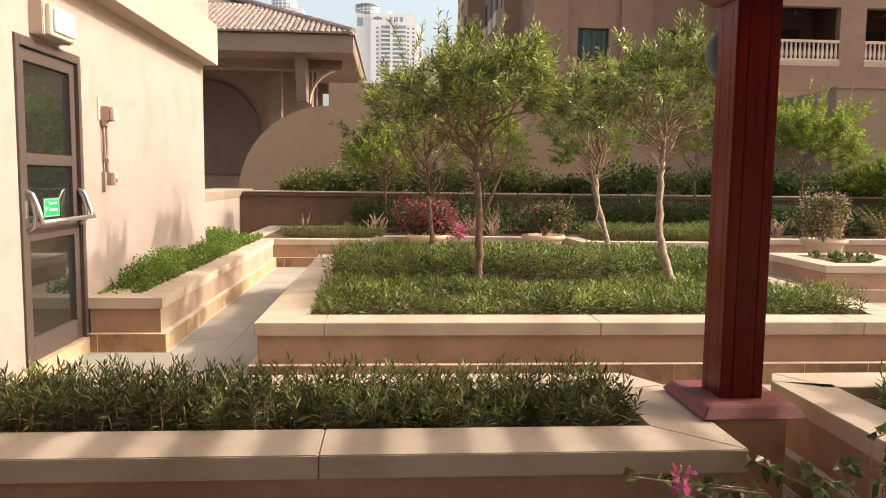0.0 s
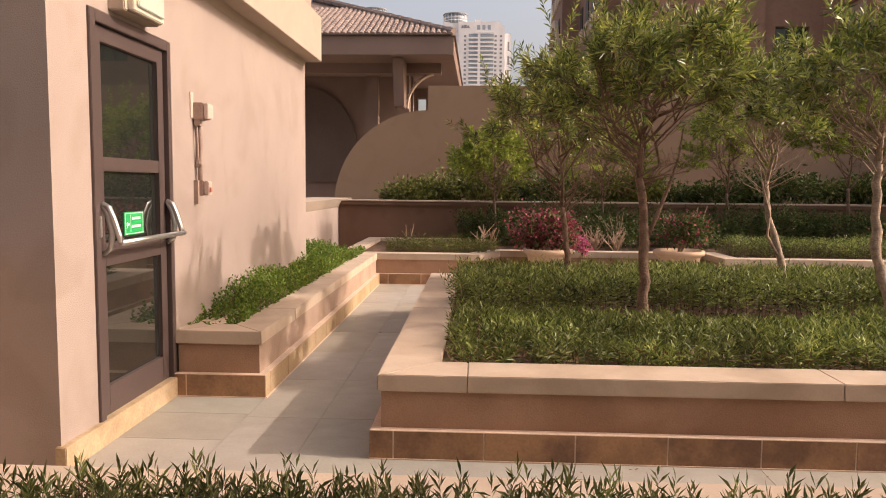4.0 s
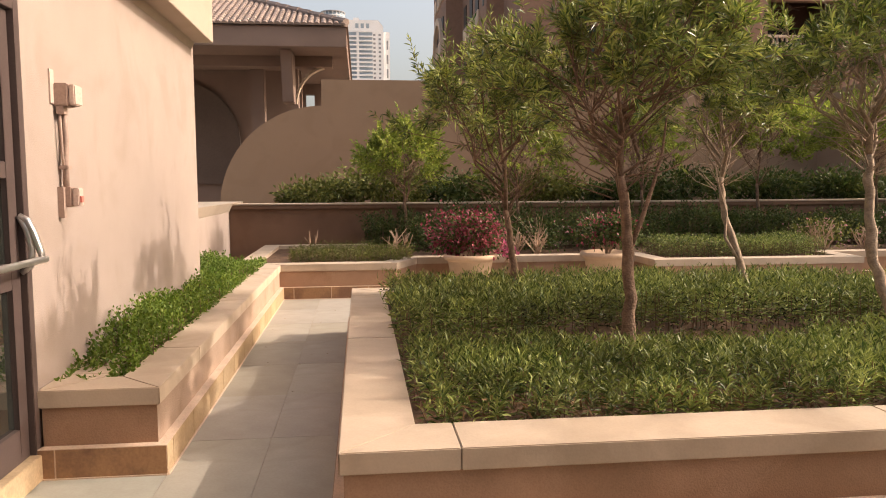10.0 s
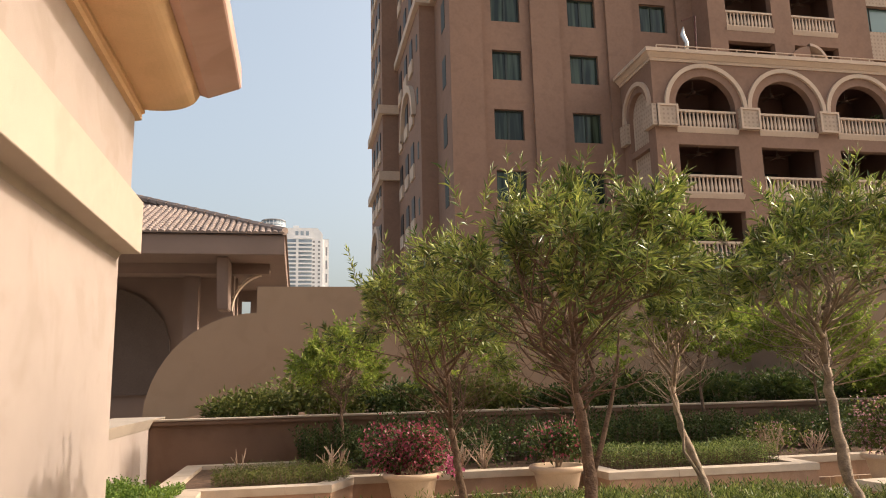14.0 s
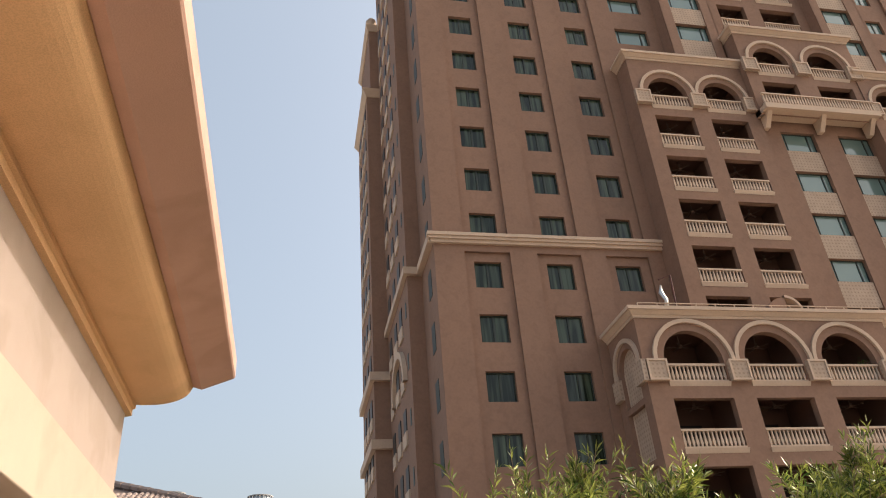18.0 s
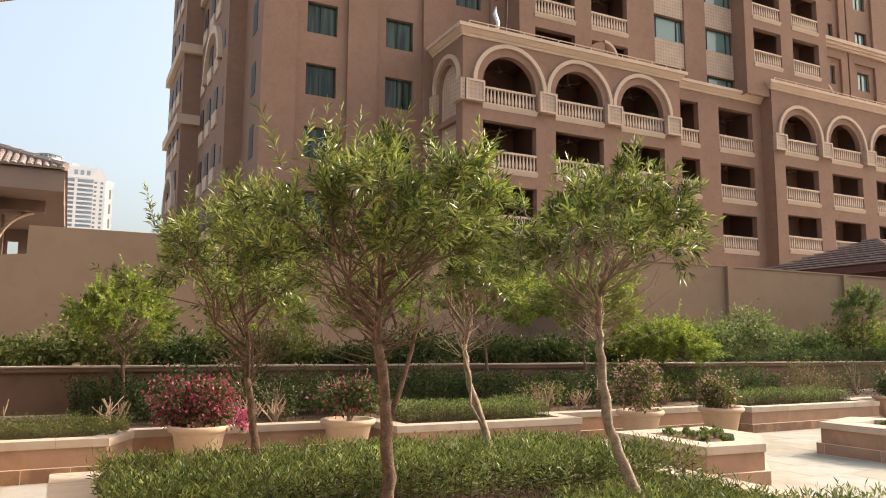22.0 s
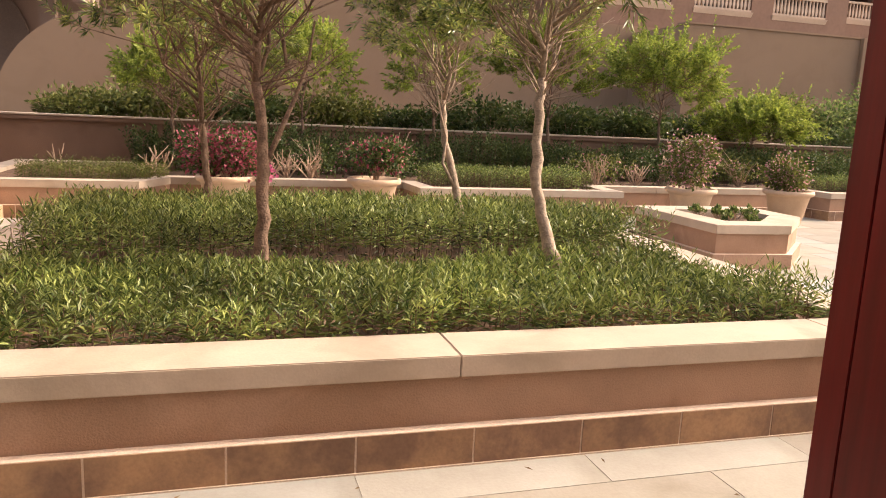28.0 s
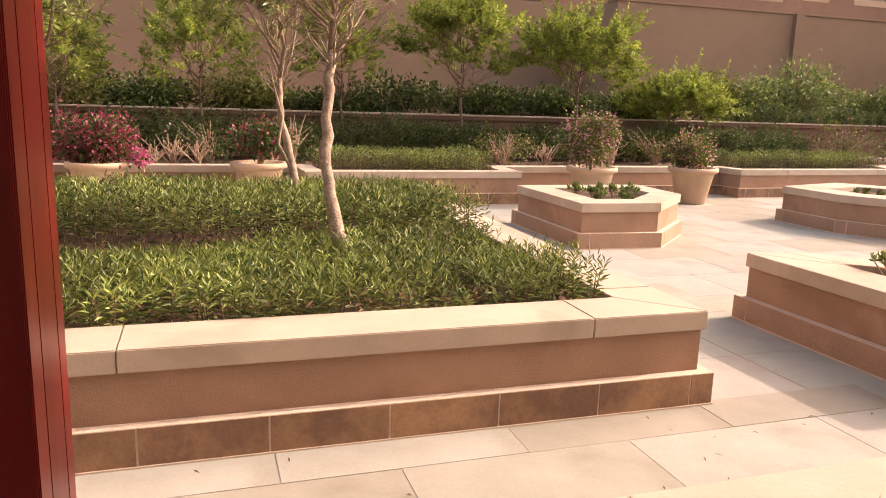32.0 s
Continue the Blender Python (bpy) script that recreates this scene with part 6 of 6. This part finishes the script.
# ---- planting ----
hedge([(-1.17, 6.31), (2.84, 6.31), (2.84, 7.85), (1.6, 7.85), (1.35, 7.8), (1.1, 7.68), (0.0, 7.64), (-0.25, 7.8), (-1.17, 7.8)], "green clipped hedge with narrow leaves, browned at the foot", 11, per_m2=430, per=13, h=(0.08, 0.19), L=(0.042, 0.074), W=(0.007, 0.0112), spread=(0.45, 1.6), lump=0.10, dip=(0.6, 7.75, 1.0, 0.45, 0.65), dry=[(-1.17, 6.30), (2.84, 6.30), (2.84, 6.48), (-1.17, 6.48)], group="hedges in the large planter")
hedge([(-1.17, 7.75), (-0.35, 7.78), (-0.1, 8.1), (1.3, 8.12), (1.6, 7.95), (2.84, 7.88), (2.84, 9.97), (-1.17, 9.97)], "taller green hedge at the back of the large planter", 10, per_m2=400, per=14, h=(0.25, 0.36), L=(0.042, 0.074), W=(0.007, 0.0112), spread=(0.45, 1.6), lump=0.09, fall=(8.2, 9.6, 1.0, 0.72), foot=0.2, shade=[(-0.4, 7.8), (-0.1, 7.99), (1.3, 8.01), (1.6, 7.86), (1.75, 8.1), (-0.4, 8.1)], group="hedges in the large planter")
hedge([(-0.2, 7.6), (1.3, 7.62), (1.3, 8.08), (-0.1, 8.05)], "sparse short sprigs on the bare soil", 9, per_m2=70, per=7, h=(0.03, 0.07), material=LEAF_OLIVE, name="ground_cover", group="")
hedge([(-3.0, 3.97), (0.36, 3.97), (0.36, 4.43), (-3.0, 4.43)], "dense dark oleander hedge with narrow leaves", 12, per_m2=620, per=16, h=(0.09, 0.21), L=(0.040, 0.074), W=(0.0065, 0.0105), spread=(0.35, 1.5), material=LEAF_NEAR)
hedge([(1.46, 3.97), (5.7, 3.97), (5.7, 4.42), (1.6, 4.42)], "oleander hedge beside the pergola column", 13, per_m2=360, per=12, h=(0.08, 0.19), L=(0.045, 0.08), W=(0.008, 0.013), material=LEAF_NEAR, spread=(0.25, 1.2))
hedge([(-2.93, 7.15), (-2.60, 7.15), (-2.58, 12.75), (-3.45, 12.75), (-3.45, 10.75), (-2.93, 10.75)], "bright green low ground cover along the wall", 14, per_m2=1100, per=9, h=(0.05, 0.20), L=(0.024, 0.044), W=(0.013, 0.022), spread=(0.5, 1.5), material=LEAF_LIGHT, name="ground_cover", lump=0.17)
hedge([(2.5, 12.62), (4.8, 12.6), (4.8, 13.5), (2.5, 13.5)], "clipped green hedge block behind coping", 15, per_m2=420, per=12, h=(0.22, 0.30), material=LEAF_HEDGE)
hedge([(9.0, 13.0), (12.0, 13.0), (12.0, 13.8), (9.0, 13.8)], "clipped green hedge block behind coping", 16, per_m2=380, per=11, h=(0.22, 0.30), material=LEAF_HEDGE)
hedge([(-2.3, 12.75), (-0.8, 12.75), (-0.7, 13.5), (-2.3, 13.6)], "olive green low loose hedge", 17, per_m2=420, per=11, h=(0.10, 0.24), material=LEAF_OLIVE)
hedge([(11.6, 8.0), (14.2, 8.0), (14.2, 10.1), (11.6, 10.2)], "dark clipped hedge in the plaza planter", 18, per_m2=220, per=10, h=(0.22, 0.30), material=LEAF_DARK)
# trees in the large planter
tree((-0.19, 9.15, 0.37), [(0, 0, 0), (0.02, 0.08, 0.30), (-0.01, 0.16, 0.55), (-0.03, 0.25, 0.79)], (0.86, 1.36), "slender tree with airy narrow-leaved crown", 21, 0.036, 9, spikes=16, base=0.12, lean=(-0.12, 0.05), bare=30, low=-0.55)
tree((0.11, 7.44, 0.37), [(0, 0, 0), (0.02, 0.03, 0.35), (0.03, 0.08, 0.60), (-0.01, 0.15, 1.05)], (0.88, 1.10), "slender tree with forked trunk and narrow leaves", 22, 0.042, 10, second=[(0.03, 0.08, 0.62), (0.11, 0.10, 0.80), (0.20, 0.16, 1.0), (0.27, 0.2, 1.2), (0.30, 0.22, 1.4)], spikes=20, bare=44, base=0.14, lean=(0.04, 0), low=-0.45)
tree((1.80, 9.15, 0.37), [(0, 0, 0), (-0.02, 0.10, 0.25), (-0.05, 0.2, 0.5), (-0.12, 0.3, 0.80), (-0.11, 0.36, 1.06)], (0.70, 1.16), "slender tree with twin twisted stems", 23, 0.036, 8, second=[(-0.03, 0.12, 0.32), (-0.14, 0.2, 0.55), (-0.10, 0.26, 0.75), (-0.16, 0.3, 1.0), (-0.2, 0.3, 1.2)], bark=BARK_PALE, bare=34, base=0.10, spikes=10, low=-0.55)
tree((1.84, 7.40, 0.37), [(0, 0, 0), (-0.05, 0.10, 0.22), (-0.08, 0.24, 0.52), (-0.06, 0.34, 0.88), (-0.02, 0.41, 1.18)], (0.86, 1.04), "slender leaning tree with sinuous pale trunk", 24, 0.042, 9, bark=BARK_PALE, bare=46, spikes=9, base=0.10, lean=(0.06, 0), low=-0.35)
# small trees and shrubs of the back beds
YL = dict(L=(0.05, 0.085), W=(0.022, 0.034), material=LEAF_TREE_B, group="back bed trees", bare=6, spikes=6)
for i, (x, y, h, cw, ch, lab) in enumerate(((-0.75, 14.6, 0.75, 0.75, 1.05, "small yellow-green tree in the back bed"), (1.1, 15.2, 0.8, 0.95, 1.5, "small yellow-green tree in the back bed"), (3.2, 15.2, 0.9, 0.9, 1.5, "small yellow-green tree in the back bed"),
                                            (5.2, 15.2, 1.0, 1.15, 1.70, "round-crowned yellow-green tree in the back bed"), (7.35, 15.2, 0.95, 1.15, 1.55, "round-crowned yellow-green tree in the back bed"), (9.45, 15.3, 0.6, 1.0, 0.80, "low spreading yellow-green tree in the back bed"))):
    tree((x, y, 0.36), [(0, 0, 0), (0.03, 0, h * 0.5), (0.0, 0.02, h)], (cw, ch), lab, 40 + i, 0.034, 9, 8 if i > 2 else 6, 10 if i > 2 else 8, 24 if i > 2 else 18, base=0.05, reach=2.0 if i > 2 else 1.7, **YL)
UP = "leafy shrub in the upper bed"
for i, (x, y, sx, sz, m) in enumerate(((-2.1, 16.5, 0.75, 0.60, LEAF_OLIVE), (-0.9, 16.4, 0.8, 0.55, LEAF_OLIVE), (0.4, 16.4, 0.8, 0.5, LEAF_DARK), (1.7, 16.4, 0.9, 0.6, LEAF_OLIVE), (3.1, 16.4, 0.9, 0.5, LEAF_DARK), (4.6, 16.4, 1.0, 0.55, LEAF_DARK), (6.1, 16.4, 1.0, 0.6, LEAF_DARK), (7.7, 16.4, 1.0, 0.55, LEAF_DARK), (9.3, 16.5, 1.1, 0.65, LEAF_DARK), (10.9, 16.4, 1.0, 0.8, LEAF_OLIVE), (12.3, 16.7, 1.1, 0.95, LEAF_SHRUB), (13.8, 16.7, 1.2, 1.15, LEAF_SHRUB), (15.4, 16.7, 1.1, 1.05, LEAF_SHRUB), (17.0, 16.7, 1.1, 0.9, LEAF_OLIVE), (18.8, 16.6, 1.2, 1.0, LEAF_TREE_B), (20.6, 16.6, 1.3, 0.8, LEAF_OLIVE), (22.6, 16.6, 1.2, 0.8, LEAF_TREE_B))):
    shrub((x, y, 0.97), (sx, 0.55, sz * (0.85, 1.2, 1.0, 1.1)[i % 4]), UP, 60 + i, 2300, (0.075, 0.14), (0.03, 0.055), m, None, 0, 14, group="upper bed shrubs", lumps=13)
hedge([(11.2, 15.62), (23.8, 15.62), (23.8, 16.15), (11.2, 16.15)], "dark green trailing shrubs along the retaining wall", 77, z0=0.97, per_m2=120, per=18, h=(0.2, 0.45), L=(0.06, 0.10), W=(0.025, 0.04), material=LEAF_DARK, lump=0.15)
hedge([(-1.3, 14.5), (12.0, 14.5), (12.0, 15.4), (-1.3, 15.4)], "dark tall hedge before the retaining wall", 19, per_m2=170, per=26, h=(0.42, 0.62), L=(0.04, 0.075), W=(0.018, 0.03), material=LEAF_DARK, lump=0.3)
for i, (x, y, sx, sz, m, fl, nf) in enumerate(((-0.2, 14.1, 0.6, 0.45, LEAF_DARK, None, 0), (1.2, 14.1, 0.7, 0.5, LEAF_DARK, LEAF_DULLPINK, 40), (2.1, 14.2, 0.6, 0.5, LEAF_DARK, LEAF_DULLPINK, 60), (5.4, 13.9, 0.7, 0.5, LEAF_OLIVE, LEAF_DULLPINK, 110), (6.7, 14.0, 0.7, 0.5, LEAF_DARK, LEAF_DULLPINK, 90), (8.3, 14.1, 0.7, 0.5, LEAF_OLIVE, LEAF_DULLPINK, 60), (12.6, 14.5, 1.0, 0.7, LEAF_OLIVE, LEAF_DULLPINK, 80), (14.4, 14.6, 1.1, 0.75, LEAF_DARK, None, 0), (15.9, 14.7, 0.8, 0.7, LEAF_DARK, None, 0))):
    shrub((x, y, 0.36), (sx, 0.45, sz), "twiggy shrub in the back bed", 80 + i, 900, (0.035, 0.06), (0.02, 0.035), m, fl, nf, 26, group="back bed shrubs")
tree((17.7, 16.6, 0.95), [(0, 0, 0), (0.02, 0, 0.4), (0.0, 0, 0.75)], (0.75, 1.3), "upright pale green shrub tree with fine leaves", 55, 0.03, 8, 6, 9, 16, L=(0.06, 0.10), W=(0.013, 0.02), material=LEAF_SHRUB, group="upper bed trees", spikes=8)
tree((22.5, 16.5, 0.95), [(0, 0, 0), (0.02, 0, 0.5), (0.0, 0, 0.8)], (0.7, 1.2), "thin young tree in the upper bed", 56, 0.03, 6, 5, 7, 14, L=(0.06, 0.10), W=(0.013, 0.02), material=LEAF_SHRUB, group="upper bed trees", spikes=6)
tree((21.6, 13.9, 0.0), [(0, 0, 0), (0.02, 0, 0.7), (0.0, 0, 1.2)], (1.55, 2.6), "dense green tree by the small pavilion", 57, 0.06, 10, 9, 12, 16, L=(0.09, 0.15), W=(0.035, 0.055), material=LEAF_SHRUB, group="plaza trees", reach=1.8, low=-1.2, base=-0.5)


# bare pale twigs in the back bed
for i, (x, y, h) in enumerate(((-2.1, 14.0, 0.5), (0.75, 13.6, 0.42), (1.05, 13.5, 0.35), (2.0, 13.5, 0.62), (0.5, 13.45, 0.3), (6.0, 13.6, 0.4), (-0.9, 13.8, 0.45), (2.3, 13.8, 0.75), (5.3, 13.5, 0.5), (7.1, 13.5, 0.5))):
    rng = np.random.default_rng(300 + i)
    bt = Shape()
    for j in range(2 if i == 0 else 9):
        e = np.array([rng.normal() * 0.12, rng.normal() * 0.08, h * rng.uniform(0.6, 1.0)])
        m = e * 0.5 + rng.normal(size=3) * 0.03
        bt.tube([(0, 0, 0), tuple(m), tuple(e)], [0.012, 0.009, 0.005], 5)
        for k in range(2):
            bt.tube([tuple(m), tuple(m + np.array([rng.normal() * 0.08, rng.normal() * 0.06, rng.uniform(0.06, 0.18)]))], [0.007, 0.004], 4)
    solo("dead_shrub", bt, TWIG, "leafless shrub of pale dry twigs", "shrub", "dead shrubs", at=(x, y, 0.36))


# ---- pots with bougainvillea ----
def pot(x, y, label, r=0.34, h=0.50):
    t = thing("plant_pot", (x, y, 0), label, "plant pot", "plant pots")
    k = r / 0.34
    part("vessel", Shape().lathe([(0.19 * k, 0), (0.20 * k, 0.01), (0.285 * k, h - 0.09), (0.30 * k, h - 0.075), (0.335 * k, h - 0.06), (0.345 * k, h - 0.03), (0.335 * k, h), (0.30 * k, h), (0.27 * k, h - 0.06)], 32), TERRACOTTA, t, smooth=True)
    part("soil", Shape().lathe([(0.05, h - 0.07), (0.272 * k, h - 0.055)], 20), SOIL, t)
    return t


POT = "sand coloured tapered pot with rolled rim"
for i, (x, y, m, fl, nf, sz, lab) in enumerate((
        (-0.04, 12.62, LEAF_DARK, LEAF_RED, 2300, (0.44, 0.40, 0.56), "bougainvillea covered in crimson bracts"),
        (1.75, 12.66, LEAF_DARK, LEAF_RED, 420, (0.40, 0.38, 0.46), "bougainvillea with a few crimson bracts"),
        (6.05, 12.22, LEAF_OLIVE, LEAF_DULLPINK, 700, (0.36, 0.36, 0.64), "tall straggly bougainvillea with faded bracts"),
        (7.6, 12.16, LEAF_OLIVE, LEAF_DULLPINK, 480, (0.40, 0.36, 0.50), "bougainvillea with pink bracts"),
        (12.9, 12.85, LEAF_DARK, LEAF_DULLPINK, 160, (0.42, 0.38, 0.50), "dull green bougainvillea"),
        (15.4, 13.0, LEAF_DARK, None, 0, (0.42, 0.38, 0.50), "dull green bougainvillea"))):
    pot(x, y, POT)
    shrub((x, y, 0.45), sz, lab + " in a pot", 100 + i, 1700, (0.04, 0.065), (0.028, 0.042), m, fl, nf, 8, "bougainvillea", "shrub", "potted bougainvillea")
shrub((0.42, 12.55, 0.42), (0.12, 0.12, 0.22), "bright pink bougainvillea spray", 120, 60, (0.03, 0.05), (0.02, 0.03), LEAF_DARK, LEAF_PINK, 150, 3, "bougainvillea", "shrub", "potted bougainvillea")


def succulents(points, z, label, seed, r=(0.10, 0.16), material=None, stems=11):
    """Small bushy plants: short stems, each ending in a rosette of thick leaves."""
    rng = np.random.default_rng(seed)
    for x, y in points:
        size = rng.uniform(*r)
        t = thing("small_plant", (x, y, z), label, "plant", "small planter plants")
        P, D, st = [], [], Shape()
        for j in range(stems):
            az, el = rng.uniform(0, 6.28), rng.uniform(0.5, 1.5)
            d = np.array([math.cos(el) * math.cos(az), math.cos(el) * math.sin(az), math.sin(el)])
            tip = d * size * rng.uniform(0.55, 1.0)
            st.tube([(0, 0, -0.02), tuple(tip * 0.5 + rng.normal(size=3) * 0.008), tuple(tip)], [0.006, 0.005, 0.004], 5)
            for k in range(15):
                a, e = 2.4 * k + rng.normal() * 0.2, 0.1 + 1.2 * k / 15
                P.append(tip - d * 0.03 * (1 - k / 15))
                D.append(np.array([math.cos(e) * math.cos(a), math.cos(e) * math.sin(a), math.sin(e)]) + d * 0.35)
        n = len(P)
        part("foliage", leaf_mesh("foliage", np.array(P), np.array(D), rng.uniform(0.030, 0.052, n), rng.uniform(0.013, 0.021, n), material or LEAF_SUCC, rng, 0.05), None, t, kind="stuff")
        part("stem_mass", st, TWIG, t, kind="stuff")


succulents([(4.78, 6.5), (4.84, 6.22), (4.9, 5.98), (5.12, 6.02), (5.08, 6.24), (5.38, 5.98)], 0.37, "small light green leafy succulent", 3, (0.15, 0.21))
succulents([(4.8, 10.3), (4.85, 10.0), (4.8, 9.75), (5.05, 9.72), (5.1, 10.05), (5.35, 10.15), (5.1, 10.35)], 0.37, "small green bedding plant in soil", 5, (0.10, 0.15), LEAF_SHRUB)
succulents([(8.35, 10.1), (8.2, 9.85), (8.4, 9.65), (8.6, 9.5), (8.95, 9.6), (8.6, 10.2), (8.8, 9.95), (9.0, 9.85), (8.5, 9.9)], 0.37, "sparse small plant in soil", 7, (0.05, 0.08), LEAF_OLIVE, 5)
# sprawling bougainvillea at the foot of the column
sp = thing("bougainvillea", (1.0, 3.42, 0.0), "sprawling bougainvillea with green leaves and a pink bract", "shrub")
rng = np.random.default_rng(9)
st, PP, DD = Shape(), [], []
for i in range(30):
    e = np.array([rng.uniform(-0.85, 0.75), rng.uniform(-0.22, 0.2), rng.uniform(0.20, 0.40)])
    e[2] += 0.27 if e[0] > 0.1 else 0.05
    m = e * np.array([0.5, 0.5, 0.85]) + rng.normal(size=3) * 0.04
    st.tube([(rng.normal() * 0.04, rng.normal() * 0.03, 0), tuple(m), tuple(e)], [0.007, 0.005, 0.003], 5)
    for f in np.linspace(0.45, 1.05, 17):
        q = m + (e - m) * (f - 0.4) / 0.6
        PP.append(q)
        DD.append(rng.normal(size=3) + np.array([0, 0, 0.1]))
part("stem_mass", st, TWIG, sp, kind="stuff")
n = len(PP)
part("foliage", leaf_mesh("foliage", np.array(PP), np.array(DD), rng.uniform(0.035, 0.06, n), rng.uniform(0.025, 0.04, n), LEAF_NEAR, rng), None, sp, kind="stuff")
P = np.array([-0.70, -0.02, 0.43]) + rng.normal(size=(14, 3)) * 0.02
part("bract", leaf_mesh("bract", P, rng.normal(size=(14, 3)) + np.array([0, 0, 0.8]), rng.uniform(0.03, 0.05, 14), rng.uniform(0.025, 0.035, 14), LEAF_PINK, rng), None, sp, "pink bract")


# ---- paving stones ----
def pave(x0, x1, y0, y1, dx, dy, shift=0.0, seed=1):
    rng = random.Random(seed)
    r, y = 0, y0
    while y < y1 - 0.02:
        yb = min(y1, y + dy)
        x = x0 - (shift * dx if r % 2 else 0)
        while x < x1 - 0.02:
            xa, xb = max(x, x0), min(x1, x + dx)
            if xb - xa > 0.03:
                key = (round(xb - xa, 3), round(yb - y, 3))
                if key not in slabs:
                    slabs[key] = Shape().prism([(0.002, 0.002), (key[0] - 0.002, 0.002), (key[0] - 0.002, key[1] - 0.002), (0.002, key[1] - 0.002)], -0.03, 0.0).mesh("paving_stone", PAVING)
                part("paving_stone", slabs[key], None, floor, at=pose(xa, y, -rng.uniform(0, 0.0012)))
            x += dx
        y = yb
        r += 1


# dry leaves blown onto paving and copings
rng = np.random.default_rng(77)
n = 70
P = np.column_stack([rng.uniform(-1.4, 4.2, n), rng.uniform(4.75, 5.9, n), np.full(n, 0.004)])
Q = np.column_stack([rng.uniform(-2.3, -1.6, 12), rng.uniform(6.0, 12.0, 12), np.full(12, 0.004)])
P = np.vstack([P, Q])
D = rng.normal(size=P.shape) * np.array([1, 1, 0.05])
fl = new("fallen_leaves", leaf_mesh("fallen_leaves", P, D, rng.uniform(0.02, 0.045, len(P)), rng.uniform(0.006, 0.014, len(P)), LEAF_DRY, rng, 0.0, (0, 0, 6)))
tagged(fl, "dry brown leaves scattered on the paving", "leaves", kind="stuff")
slabs = {}
pave(-2.96, -1.5, 4.74, 5.72, 0.60, 0.49, 0.0, 2)
pave(-2.96, -2.35, 5.72, 6.98, 0.61, 0.45, 0.0, 3)
pave(-2.35, -1.46, 5.72, 12.5, 0.44, 0.85, 0.0, 4)
pave(-1.5, 4.3, 4.70, 5.72, 0.92, 0.51, 0.5, 5)
pave(-1.46, 4.26, 5.72, 5.99, 0.92, 0.27, 0.0, 15)
pave(-1.46, 4.3, 10.29, 13.1, 0.75, 0.5, 0.5, 6)
pave(3.2, 4.36, 5.72, 10.29, 0.58, 0.76, 0.0, 7)
pave(4.3, 12.5, 7.0, 13.1, 0.9, 0.61, 0.5, 8)
pave(4.3, 12.0, 4.70, 7.0, 0.9, 0.76, 0.5, 9)
pave(-3.3, 6.2, -3.9, 3.68, 1.2, 0.95, 0.5, 10)
